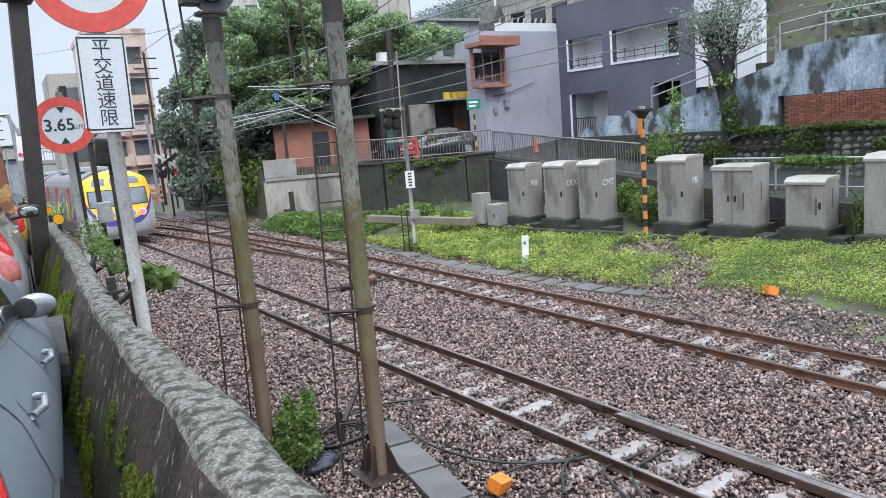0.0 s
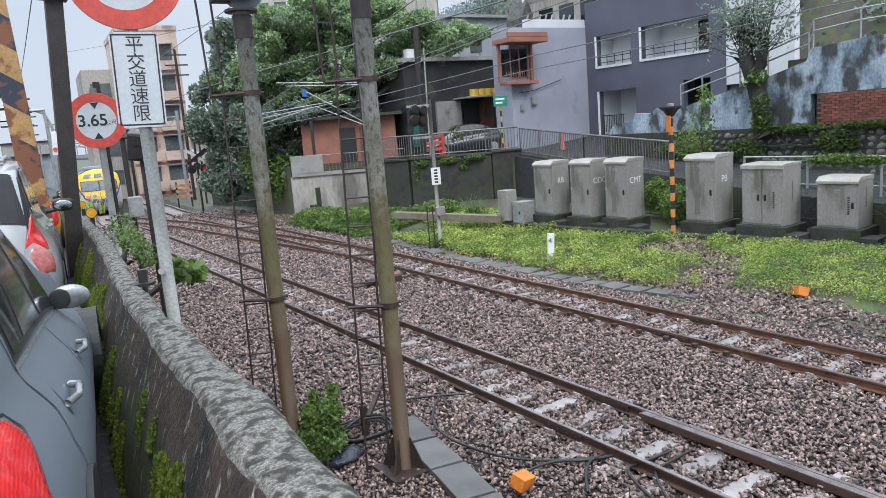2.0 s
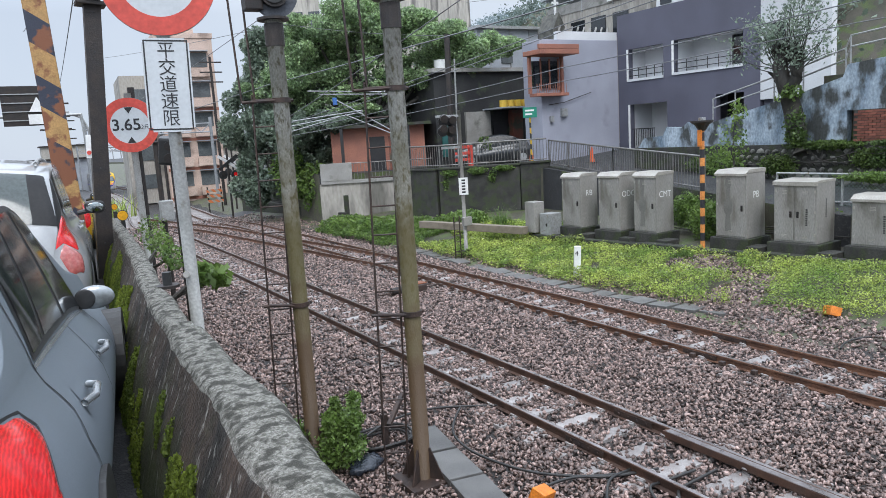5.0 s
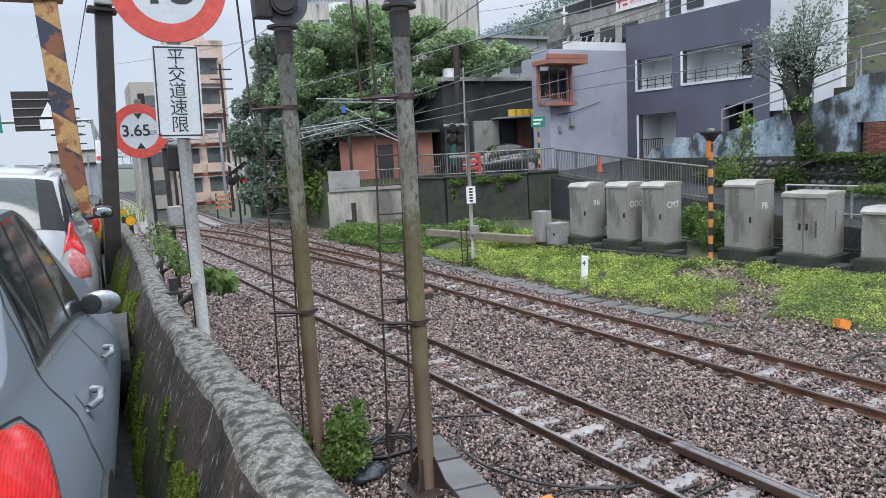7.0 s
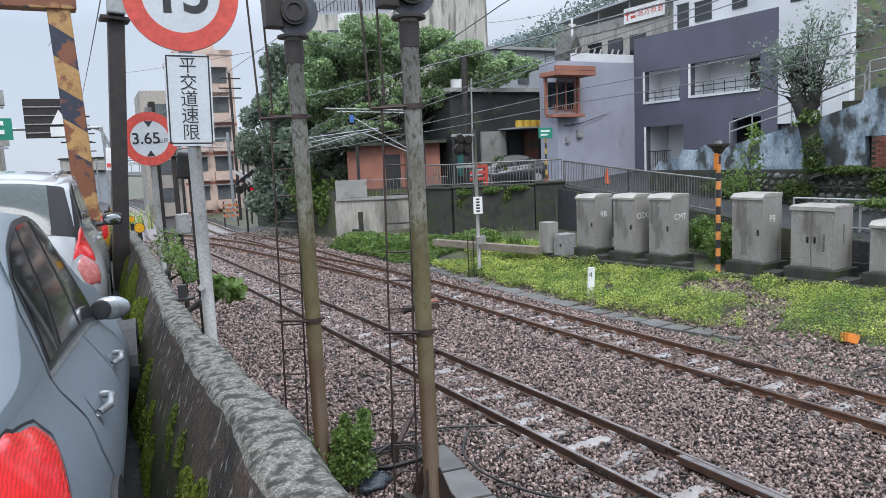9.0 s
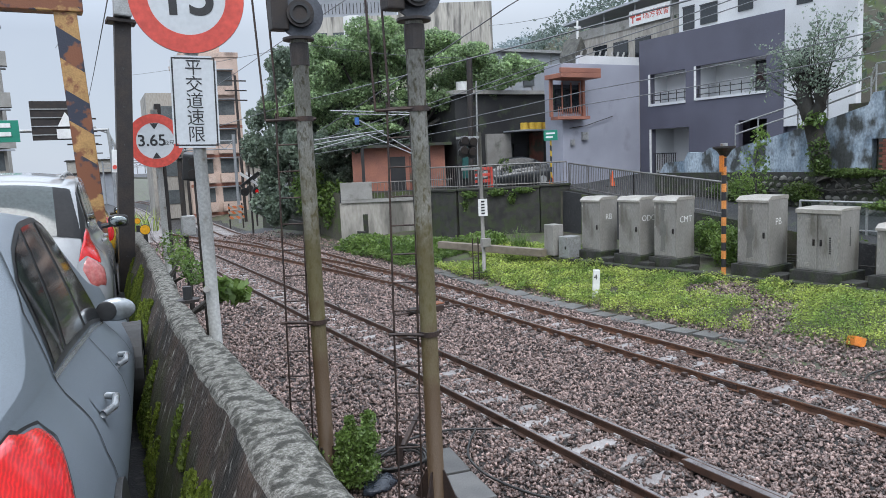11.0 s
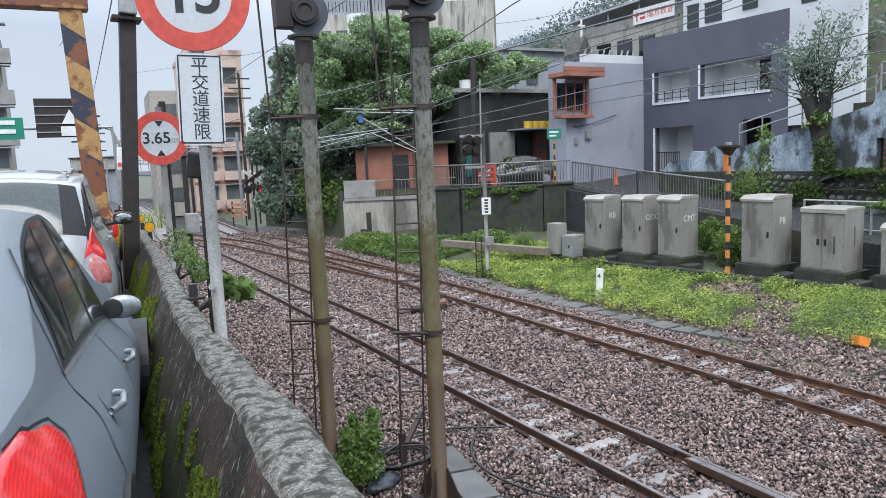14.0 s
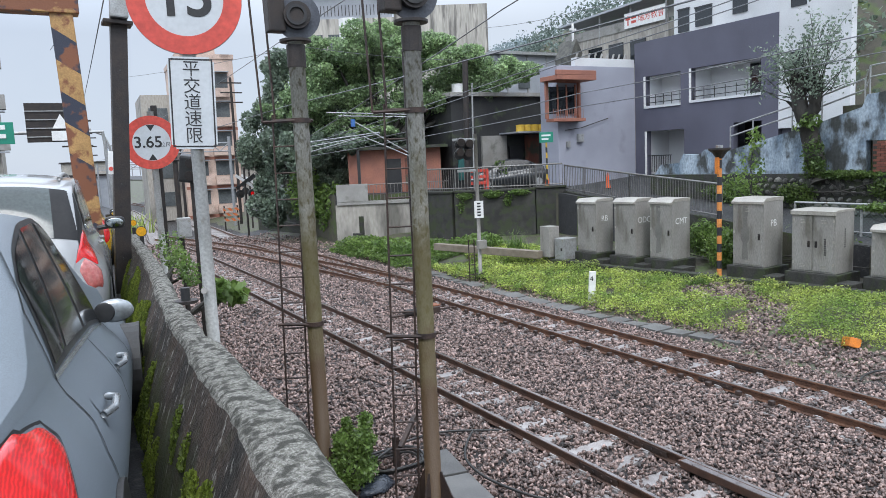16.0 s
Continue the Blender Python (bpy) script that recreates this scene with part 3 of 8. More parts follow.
    turn[:, 2, :] *= 1.7
    cushions = np.concatenate([turn * (0.014 * rng.uniform(0.6, 1.6, len(z)))[:, None, None], np.stack([x, y, z], 1)[:, :, None]], 2)
    ob = many("moss", LEAF_V, LEAF_F, cushions, leaf_mat("moss", (0.20, 0.25, 0.03), (0.09, 0.13, 0.02), rand=0.55, rough=0.8), top)
    ob["kind"], ob["label"] = "stuff", "bright green hanging moss"
    # steel stub with its base plate, and the round amber markers
    ob = tagged(empty("steel_stub"), "short black steel stub bolted on the wall top", "bolt")
    part("base_plate", disc((-5.17, 4.95, 3.155), (0, 0, 1), 0.075, 0.018, 20), M["steel_dark"], ob)
    part("stub", disc((-5.17, 4.95, 3.173), (0, 0, 1), 0.03, 0.085, 16), M["black_paint"], ob)


def guard_rail():
    """Worn steel transition piece laid along the inside of the near track's far rail."""
    top = tagged(empty("joint_plate"), "long worn steel joint plate along the rail", "rail plate")
    part("plate", box(0.985, 1.085, 2.6, 6.35, -0.10, -0.005, 0.008), M["rail_rust"], top)
    part("worn_top", box(0.99, 1.08, 2.6, 6.3, -0.004, 0.004), M["rail_top"], top, "bright worn steel top")


def build_railway():
    build_ground()
    railway_track(0.0, "single railway track, worn rails on concrete sleepers")
    railway_track(4.1, "rusty brown railway track on concrete sleepers")
    crossover()
    guard_rail()
    point_machine()
    edge_slabs()
    near_slabs()
    roadside_wall()


build_railway()
# ---- signal masts, signs and trackside things ----
MAST = moss_layer(moss_layer(M["pole_moss"], (0.105, 0.085, 0.027), 4.5, 1.6, 7.0, 0.75, 0.92), (0.07, 0.037, 0.016), 2.7, 1.9, 3.0, 0.45, 0.9)


def signal_mast(bx, by, ladder_dx, ladder_dy, name_label):
    top = empty("signal_mast")
    tagged(top, name_label, "signal", "signal masts by the near track")
    z0 = -0.22
    h = 5.62
    part("mast", tube([(bx, by, z0), (bx, by, 2.4), (bx, by, h)], 0.103, 20), MAST, top, smooth=True)
    # base: flared fins on a foot
    bm = bmesh.new()
    add_box(bm, bx - 0.3, bx + 0.3, by - 0.3, by + 0.3, z0 - 0.05, z0 + 0.02, 0.01)
    for k in range(4):
        a = math.pi / 2 * k + 0.6
        d = Vector((math.cos(a), math.sin(a), 0))
        s = Vector((-math.sin(a), math.cos(a), 0)) * 0.01
        p = Vector((bx, by, 0))
        pts = [p + d * 0.1 + Vector((0, 0, z0 + 0.42)), p + d * 0.12 + Vector((0, 0, z0 + 0.42)), p + d * 0.3 + Vector((0, 0, z0 + 0.02)), p + d * 0.1 + Vector((0, 0, z0 + 0.02))]
        a1 = [bm.verts.new(q + s) for q in pts]
        a2 = [bm.verts.new(q - s) for q in pts]
        bm.faces.new(a1)
        bm.faces.new(list(reversed(a2)))
        for i in range(4):
            bm.faces.new((a1[i], a2[i], a2[(i + 1) % 4], a1[(i + 1) % 4]))
    part("base", bm, M["steel_rusty"], top)
    for zb in (4.58, 1.9):
        part("clamp_band", disc((bx, by, zb), (0, 0, 1), 0.125, 0.06, 24, 0.1), M["steel_rusty"], top)
    # cap collar and signal head seen from behind, with its round backboard
    part("collar", disc((bx, by, h - 0.34), (0, 0, 1), 0.12, 0.28, 20), M["steel_dark"], top)
    part("cap_plate", disc((bx, by, h - 0.02), (0, 0, 1), 0.2, 0.03, 20), M["steel_dark"], top)
    hz = h + 0.3
    part("backboard", disc((bx + 0.05, by + 0.02, hz), (-0.25, -1, 0), 0.29, 0.04, 32), mat("signal_grey", (0.09, 0.10, 0.12), (0.06, 0.065, 0.08), rough=0.4), top, "dark grey round backboard")
    part("lamp_case", disc((bx + 0.05, by + 0.05, hz), (-0.25, -1, 0), 0.17, 0.18, 28), M["steel_dark"], top)
    part("lens_ring", disc((bx + 0.0, by - 0.12, hz), (-0.25, -1, 0), 0.13, 0.03, 28, 0.09), M["black_paint"], top)
    part("junction_box", box(bx - 0.34, bx - 0.12, by - 0.05, by + 0.15, hz - 0.2, hz + 0.25, 0.02), M["steel_dark"], top)
    # ladder held off the mast by flat arms; it leans away towards its foot
    side = Vector((0.874, -0.485, 0))
    c = Vector((bx, by, 0))
    foot, head = c + Vector((0, 0, z0)), c + Vector((0, 0, 4.7))
    outer = (foot - side * 0.47, head - side * 0.36)
    inner = (foot - side * 0.19, head - side * 0.06)
    for a, b in (outer, inner):
        part("ladder_stile", tube([a, b], 0.013, 6), M["steel_rusty"], top)
    for k in range(14):
        f = (0.15 + 0.345 * k - z0) / (4.7 - z0)
        part("rung", tube([outer[0].lerp(outer[1], f), inner[0].lerp(inner[1], f)], 0.011, 6), M["steel_rusty"], top)
    for d in (0.54, 0.36):
        part("upper_stile", tube([c - side * d * 0.92 + Vector((0, 0, 4.6)), c - side * d * 1.1 + Vector((0, 0, 7.2))], 0.014, 6), M["steel_rusty"], top)
    lx, ly = bx - 0.4 * side.x, by - 0.4 * side.y
    ux, uy = 0.06, -0.03
    for zb in (4.61, 1.93):
        bm = bmesh.new()
        add_tube(bm, [(lx - ux * 1.4, ly - uy, zb + 0.0), (lx, ly, zb), (bx - 0.1, by - 0.05, zb), (bx + 0.16, by, zb)], 0.022, 6)
        part("ladder_arm", bm, M["steel_rusty"], top)
    return top


def face_pose(p, yaw, tilt=0.0):
    """A pose whose XY plane is a sign facing back along heading yaw."""
    a = radians(yaw)
    nrm = Vector((-math.sin(a), -math.cos(a), 0))
    right = Vector((math.cos(a), -math.sin(a), 0))
    up = Vector((0, 0, 1))
    m = Matrix((right, up, nrm)).transposed().to_4x4()
    m.translation = p
    return m @ pose(0, 0, 0, 0, 0, tilt)


def speed_sign():
    top = tagged(empty("speed_limit_sign"), "round red-rimmed speed limit sign over a white plate", "road sign")
    x, y = -4.88, 5.62
    part("post", tube([(x, y, 0.2), (x, y, 5.3)], 0.048, 16), M["post_pale"], top, smooth=True)
    c = Vector((-4.85, 5.74, 5.30))
    m = face_pose(c, 12)
    d = m.to_3x3() @ Vector((0, 0, 1))
    c2 = Vector((-4.89, 5.56, 5.265))
    part("disc_back", disc(c2 - d * 0.02, d, 0.399, 0.02, 56), M["galv"], top)
    part("red_rim", disc(c2, d, 0.397, 0.006, 56, 0.268), M["red_paint"], top, "red rim")
    part("white_field", disc(c2, d, 0.268, 0.004, 56), M["sign_white_shade"], top)
    mm = face_pose(c2 + d * 0.006 + Vector((0, 0, 0.0)), 12)
    lettering("number", "15", 0.40, mm, M["black_paint"], top, 0.002, "black number 15", 0.008)
    # white plate with rounded corners
    p = Vector((-4.895, 5.56, 4.518))
    mp = face_pose(p, 12, -1.8) @ Matrix.Scale(0.9, 4)
    bm = box(-0.18, 0.18, -0.37, 0.37, -0.012, 0.0)
    es = [e for e in bm.edges if abs((e.verts[0].co - e.verts[1].co).normalized().z) > 0.9]
    bmesh.ops.bevel(bm, geom=es, offset=0.035, segments=4, affect="EDGES")
    ob = part("plate", bm, M["sign_white_shade"], top)
    ob.matrix_basis = mp
    bm = bmesh.new()
    for a in ((-0.168, 0.168, 0.343, 0.355), (-0.168, 0.168, -0.355, -0.343), (-0.168, -0.156, -0.343, 0.343), (0.156, 0.168, -0.343, 0.343)):
        add_box(bm, a[0], a[1], a[2], a[3], 0, 0.002)
    ob = part("border", bm, M["black_paint"], top)
    ob.matrix_basis = mp
    for i, ch in enumerate("平交道速限"):
        lettering("character", ch, 0.14, mp @ pose(0, 0.268 - 0.134 * i, 0.002), M["black_paint"], top, 0.001)
    part("bolt", disc((x - 0.05, y - 0.06, 3.12), (-0.2, -1, 0.3), 0.025, 0.03, 16), M["cab_grey"], top)


def height_sign():
    top = tagged(empty("height_limit_sign"), "round red-rimmed 3.65 metre height limit sign", "road sign")
    part("post", tube([(-4.30, 11.75, 0.2), (-4.30, 11.75, 4.95)], 0.05, 14), M["post_pale"], top, smooth=True)
    # added dark tube behind the post, standing in for its shadowed edge
    part("dark_post", tube([(-4.22, 11.93, 0.2), (-4.22, 11.93, 5.05)], 0.05, 12), M["steel_dark"], top)
    c = Vector((-4.33, 11.66, 4.48))
    d = face_pose(c, 9).to_3x3() @ Vector((0, 0, 1))
    part("disc_back", disc(c - d * 0.02, d, 0.402, 0.02, 48), M["galv"], top)
    part("red_rim", disc(c, d, 0.40, 0.006, 48, 0.27), M["red_paint"], top, "red rim")
    part("white_field", disc(c, d, 0.27, 0.004, 48), M["sign_white_shade"], top)
    mm = face_pose(c + d * 0.006, 9)
    lettering("number", "3.65", 0.235, mm @ pose(-0.05, 0, 0), M["black_paint"], top, 0.002, "", 0.0035)
    lettering("unit", "公尺", 0.08, mm @ pose(0.19, -0.04, 0), M["black_paint"], top, 0.001)
    for s in (1, -1):
        bm = bmesh.new()
        vs = [bm.verts.new(q) for q in ((-0.06, s * 0.262, 0), (0.06, s * 0.262, 0), (0, s * 0.17, 0), (-0.06, s * 0.262, 0.002), (0.06, s * 0.262, 0.002), (0, s * 0.17, 0.002))]
        bm.faces.new(vs[:3])
        bm.faces.new(vs[3:])
        for i in range(3):
            bm.faces.new((vs[i], vs[(i + 1) % 3], vs[3 + (i + 1) % 3], vs[3 + i]))
        ob = part("arrow", bm, M["black_paint"], top)
        ob.matrix_basis = mm


def stripe_mat(name, c1, c2, step, axis, slant=0.0, rust=False):
    """Painted hazard stripes: hard bands along an axis of the object."""
    m = mat(name, c1, tuple(v * 0.8 for v in c1), rough=0.55, scale=6, fine=40, bump=0.2)
    nt = m.node_tree
    n, l = nt.nodes, nt.links
    b = n["Principled BSDF"]
    old = b.inputs["Base Color"].links[0].from_socket
    tc = n.new("ShaderNodeTexCoord")
    dot = n.new("ShaderNodeVectorMath")
    dot.operation = "DOT_PRODUCT"
    dot.inputs[1].default_value = tuple(v / step for v in axis)
    l.new(tc.outputs["Object"], dot.inputs[0])
    fr = n.new("ShaderNodeMath")
    fr.operation = "FRACT"
    l.new(dot.outputs["Value"], fr.inputs[0])
    gt = n.new("ShaderNodeMath")
    gt.operation = "GREATER_THAN"
    gt.inputs[1].default_value = 0.5
    l.new(fr.outputs[0], gt.inputs[0])
    x = n.new("ShaderNodeMix")
    x.data_type = "RGBA"
    l.new(gt.outputs[0], x.inputs[0])
    l.new(old, x.inputs[6])
    x.inputs[7].default_value = rgba(c2)
    out = x.outputs[2]
    if rust:
        t = n.new("ShaderNodeTexNoise")
        t.inputs["Scale"].default_value, t.inputs["Detail"].default_value = 3.5, 8
        l.new(tc.outputs["Object"], t.inputs["Vector"])
        r = n.new("ShaderNodeMapRange")
        r.inputs[1].default_value, r.inputs[2].default_value = 0.47, 0.53
        l.new(t.outputs["Fac"], r.inputs[0])
        y = n.new("ShaderNodeMix")
        y.data_type = "RGBA"
        l.new(r.outputs[0], y.inputs[0])
        l.new(out, y.inputs[6])
        y.inputs[7].default_value = (0.20, 0.075, 0.035, 1)
        out = y.outputs[2]
    l.new(out, b.inputs["Base Color"])
    return m


def height_gantry():
    top = tagged(empty("height_gantry"), "rusty yellow and black striped height limit gantry", "gantry")
    sm = stripe_mat("hazard_rust", (0.46, 0.27, 0.10), (0.03, 0.035, 0.055), 0.95, (0.75, 0, 1.0), rust=True)
    bm = bmesh.new()
    add_box(bm, -0.16, 0.16, -0.13, 0.13, 0, 4.6, 0.015)
    ob = part("post", bm, sm, top)
    base = Vector((-5.16, 12.75, ROAD - 0.05))
    ob.matrix_basis = Matrix.Translation(base) @ pose(0, 0, 0, 0, -2.0, -5)
    ob = part("beam", box(-7.5, 0.2, -0.16, 0.16, 4.12, 4.62, 0.015), sm, top)
    ob.matrix_basis = Matrix.Translation(base + Vector((-0.1, 0, 0)))
    ob = part("far_post", box(-7.6, -7.28, -0.13, 0.13, 0, 4.12, 0.015), sm, top)
    ob.matrix_basis = Matrix.Translation(base)


def black_post():
    top = tagged(empty("steel_post"), "tall dark steel post with a small white box", "pole")
    x, y = -5.02, 10.6
    bm = bmesh.new()
    u = [(-0.1, -0.09), (0.1, -0.09), (0.1, 0.09), (0.08, 0.09), (0.08, -0.07), (-0.08, -0.07), (-0.08, 0.09), (-0.1, 0.09)]
    lo = [bm.verts.new((x + p, y + q, ROAD - 0.1)) for p, q in u]
    hi = [bm.verts.new((x + p, y + q, 7.4)) for p, q in u]
    bm.faces.new(list(reversed(lo)))
    bm.faces.new(hi)
    for i in range(8):
        bm.faces.new((lo[i], lo[(i + 1) % 8], hi[(i + 1) % 8], hi[i]))
    top.matrix_basis = Matrix.Translation((x, y, ROAD)) @ pose(0, 0, 0, 0, 4.2, 0) @ Matrix.Translation((-x, -y, -ROAD))
    part("channel", bm, M["steel_dark"], top)
    for k in range(9):
        part("bolt", disc((x, y - 0.088, 2.9 + 0.5 * k), (0, -1, 0), 0.012, 0.01, 8), M["black_paint"], top)
    part("box", box(x - 0.12, x + 0.1, y - 0.26, y - 0.1, 6.05, 6.6, 0.02), M["galv"], top, "white metal box")
    part("bracket", box(x - 0.2, x + 0.16, y - 0.2, y + 0.1, 5.98, 6.03, 0.01), M["steel_dark"], top)
    part("reflector", box(x - 0.165, x - 0.105, y - 0.1, y - 0.06, 4.03, 4.33, 0.005), M["white_paint"], top, "white strip with a red dot")
    part("red_dot", disc((x - 0.135, y - 0.103, 4.1), (0, -1, 0), 0.028, 0.01, 14), M["red_paint"], top)


def amber_marker(x, y, z, r=0.1):
    top = tagged(empty("delineator"), "round amber reflector on a short black stand", "reflector", "amber reflectors on the wall")
    part("stand", box(x - 0.03, x + 0.03, y - 0.02, y + 0.02, z - 0.25, z + 0.14, 0.005), M["black_paint"], top)
    part("housing", disc((x, y, z + 0.22), (-0.1, -1, 0), r * 1.12, 0.03, 20), M["black_paint"], top)
    part("reflector", disc((x - 0.003, y - 0.032, z + 0.22), (-0.1, -1, 0), r, 0.012, 20), mat("amber", (0.75, 0.38, 0.02), (0.68, 0.33, 0.02), rough=0.3, bump=0), top, "amber reflector face")


def track_tag(x, y, z, yaw, s=1.0):
    top = tagged(empty("track_marker"), "small orange trackside marker box lying tilted", "marker", "orange trackside markers")
    ob = part("marker", box(-0.13 * s, 0.13 * s, -0.09 * s, 0.09 * s, 0, 0.16 * s, 0.012), M["orange_paint"], top)
    ob.matrix_basis = pose(x, y, z, 18, 12, yaw)
    ob = part("stem", box(-0.03, 0.03, -0.03, 0.03, -0.16, 0.0), M["steel_dark"], top)
    ob.matrix_basis = pose(x, y, z + 0.02)


def number_post():
    top = tagged(empty("number_post"), "small white concrete post marked 4", "marker post")
    x, y = 7.3, 15.15
    m = pose(x, y, -0.02, 0, 3, -32)
    ob = part("post", box(-0.09, 0.09, -0.07, 0.07, -0.1, 0.78, 0.01), M["white_paint"], top)
    ob.matrix_basis = m
    lettering("number", "4", 0.2, face_pose(Vector((x, y, 0.56)) + Vector((-0.53, -0.85, 0)) * 0.073, 32), M["black_paint"], top, 0.002)


# ---- grey equipment cabinets ----
def cabinet(x, y, w, d, h, base, label, text="", double=False, z0=0.75, stains=False, slope=True):
    """Origin corner (x, y): the end of the front nearest the camera; front along +Y of length w, depth d along +X."""
    top = tagged(empty("equipment_cabinet"), label, "cabinet", "grey cabinets along the embankment")
    m = pose(x, y, z0, 0, 0, 3)

    def put(name, bm, material, lab=""):
        ob = part(name, bm, material, top, lab)
        ob.matrix_basis = m
        return ob

    put("body", box(0.0, d, 0.0, w, 0.0, h, 0.012), M["cab_grey"])
    bm = bmesh.new()
    over, lip = 0.012, 0.06
    zs = ((h + 0.02, h + 0.09) if slope else (h + 0.06, h + 0.06))
    vs = []
    for (px, pz) in ((-lip, h - 0.07), (-lip, zs[0] - 0.03), (d * 0.12, zs[1]), (d + over, zs[1]), (d + over, h - 0.03), (d + 0.005, h - 0.03), (d + 0.005, h), (-0.005, h), (-0.005, h - 0.05)):
        vs.append((px, pz))
    a = [bm.verts.new((px, -over, pz)) for px, pz in vs]
    b = [bm.verts.new((px, w + over, pz)) for px, pz in vs]
    bm.faces.new(a)
    bm.faces.new(list(reversed(b)))
    for i in range(len(vs)):
        j = (i + 1) % len(vs)
        bm.faces.new((a[j], a[i], b[i], b[j]))
    put("lid", bm, M["cab_lid"], "paler overhanging lid")
    n = 2 if double else 1
    gap = 0.05
    for k in range(n):
        y0 = gap + k * (w - gap) / n
        y1 = (k + 1) * (w - gap) / n if n > 1 else w - gap
        door = put("door", box(-0.022, -0.001, y0, y1, 0.05, h - 0.07, 0.006), M["cab_grey"])
        hy = (y0 + 0.08) if not double else (y1 - 0.06 if k == 0 else y0 + 0.08)
        bm = bmesh.new()
        add_box(bm, -0.035, -0.022, hy - 0.03, hy + 0.03, h * 0.42, h * 0.42 + 0.16, 0.004)
        add_box(bm, -0.06, -0.035, hy - 0.012, hy + 0.012, h * 0.42 + 0.02, h * 0.42 + 0.12, 0.004)
        ob = part("handle", bm, M["steel_dark"], door)
        for zz in (0.12, h - 0.28):
            bm = bmesh.new()
            for q in range(3):
                add_box(bm, -0.03, -0.021, (y0 + y1) / 2 - 0.07, (y0 + y1) / 2 + 0.07, zz + 0.035 * q, zz + 0.035 * q + 0.014)
            part("louvre", bm, M["cab_lid"], door)
        for zz in (0.2, h * 0.5, h - 0.25):
            part("hinge", box(-0.035, -0.02, (y1 if not double or k else y0) - 0.03, (y1 if not double or k else y0) + 0.01, zz, zz + 0.07, 0.004), M["cab_lid"], door)
        if stains:
            bm = bmesh.new()
            cy = (y0 + y1) / 2 + 0.08
            prev = None
            for zz, hw in [(h * 0.93, 0.07), (h * 0.82, 0.09), (h * 0.74, 0.06), (h * 0.6, 0.05), (h * 0.56, 0.13), (h * 0.4, 0.12), (h * 0.36, 0.07), (h * 0.1, 0.1)]:
                cur = (bm.verts.new((-0.0235, cy - hw, zz)), bm.verts.new((-0.0235, cy + hw, zz)))
                if prev:
                    bm.faces.new((prev[0], prev[1], cur[1], cur[0]))
                prev = cur
            part("stain", bm, mat("stain", (0.135, 0.13, 0.12), (0.17, 0.165, 0.15), rough=0.7, bump=0.05), door, "dark water stain")
    if text:
        mt = m @ Matrix.Translation((d * 0.5, -0.004, h * 0.66)) @ pose(0, 0, 0, 90, 0, 0)
        lettering("marking", text, 0.26, mt, M["white_paint"], top, 0.001, "white painted letters")
    else:
        for k in range(9):
            put("bar", box(d * 0.48, d * 0.48 + 0.05, -0.003, -0.001, h * 0.42 + 0.055 * k, h * 0.42 + 0.035 + 0.055 * k), M["black_paint"])
        for k in range(8):
            put("bar", box(-0.026, -0.0225, w * 0.2, w * 0.2 + 0.05, h * 0.3 + 0.055 * k, h * 0.3 + 0.035 + 0.055 * k), M["black_paint"])
    # plinth
    pl = tagged(empty("plinth"), "dark mossy concrete plinth under a cabinet", "plinth", "plinths under the cabinets", "structure")
    ob = part("block", box(-0.12, d + 0.12, -0.12, w + 0.12, -0.34, -0.004, 0.02), M["dark_concrete"], pl)
    ob.matrix_basis = m
    ob = part("step", box(-0.25, d * 0.4, -0.55, -0.125, -0.5, -0.16, 0.02), M["dark_concrete"], pl)
    ob.matrix_basis = m
    return top


def build_cabinets():
    cabinet(9.94, 17.87, 0.86, 0.78, 1.68, 0, "grey steel relay cabinet marked RB beside the ramp", "RB", z0=0.76)
    cabinet(10.14, 16.3, 0.88, 0.78, 1.72, 0, "grey steel relay cabinet with faded white letters", "ODC", z0=0.75)
    cabinet(10.38, 15.04, 0.86, 0.78, 1.73, 0, "grey steel cabinet marked CMT with dark water stains", "CMT", stains=True)
    cabinet(10.9, 12.36, 0.94, 0.86, 1.78, 0, "stained grey steel cabinet marked PB", "PB", stains=True)
    cabinet(11.1, 10.5, 1.14, 0.84, 1.54, 0, "wide two-door grey cabinet with black writing", "", double=True, slope=False)
    cabinet(11.5, 8.85, 0.98, 0.75, 1.16, 0, "low grey steel cabinet with black writing", "")
    cabinet(11.2, 6.5, 1.3, 0.9, 1.75, 0, "tall grey steel cabinet at the row's end", "", double=True)
    cabinet_ledge()
    small = tagged(empty("junction_cabinet"), "pair of small grey junction boxes on a post", "cabinet")
    part("tall_box", box(9.15, 9.6, 19.35, 19.85, 0.55, 1.6, 0.015), M["cab_grey"], small)
    part("low_box", box(9.3, 9.85, 18.75, 19.25, 0.5, 1.22, 0.015), M["galv"], small, "pale grey low box")
    part("handle", box(9.27, 9.3, 18.85, 18.9, 0.8, 0.9, 0.004), M["steel_dark"], small)
    part("foot", box(9.2, 9.8, 18.8, 19.8, 0.1, 0.5, 0.01), M["dark_concrete"], small)
    beam = tagged(part("trough_beam", box(-0.14, 0.14, 0, 5.2, 0.42, 0.68, 0.02), mat("beam_brown", (0.24, 0.20, 0.155), (0.17, 0.14, 0.105), scale=3, fine=50, bump=0.3)), "long pale concrete cable beam on the grass", "cable trough", kind="structure")
    beam.matrix_basis = pose(8.95, 19.6, 0.1, 0, 0, 14)


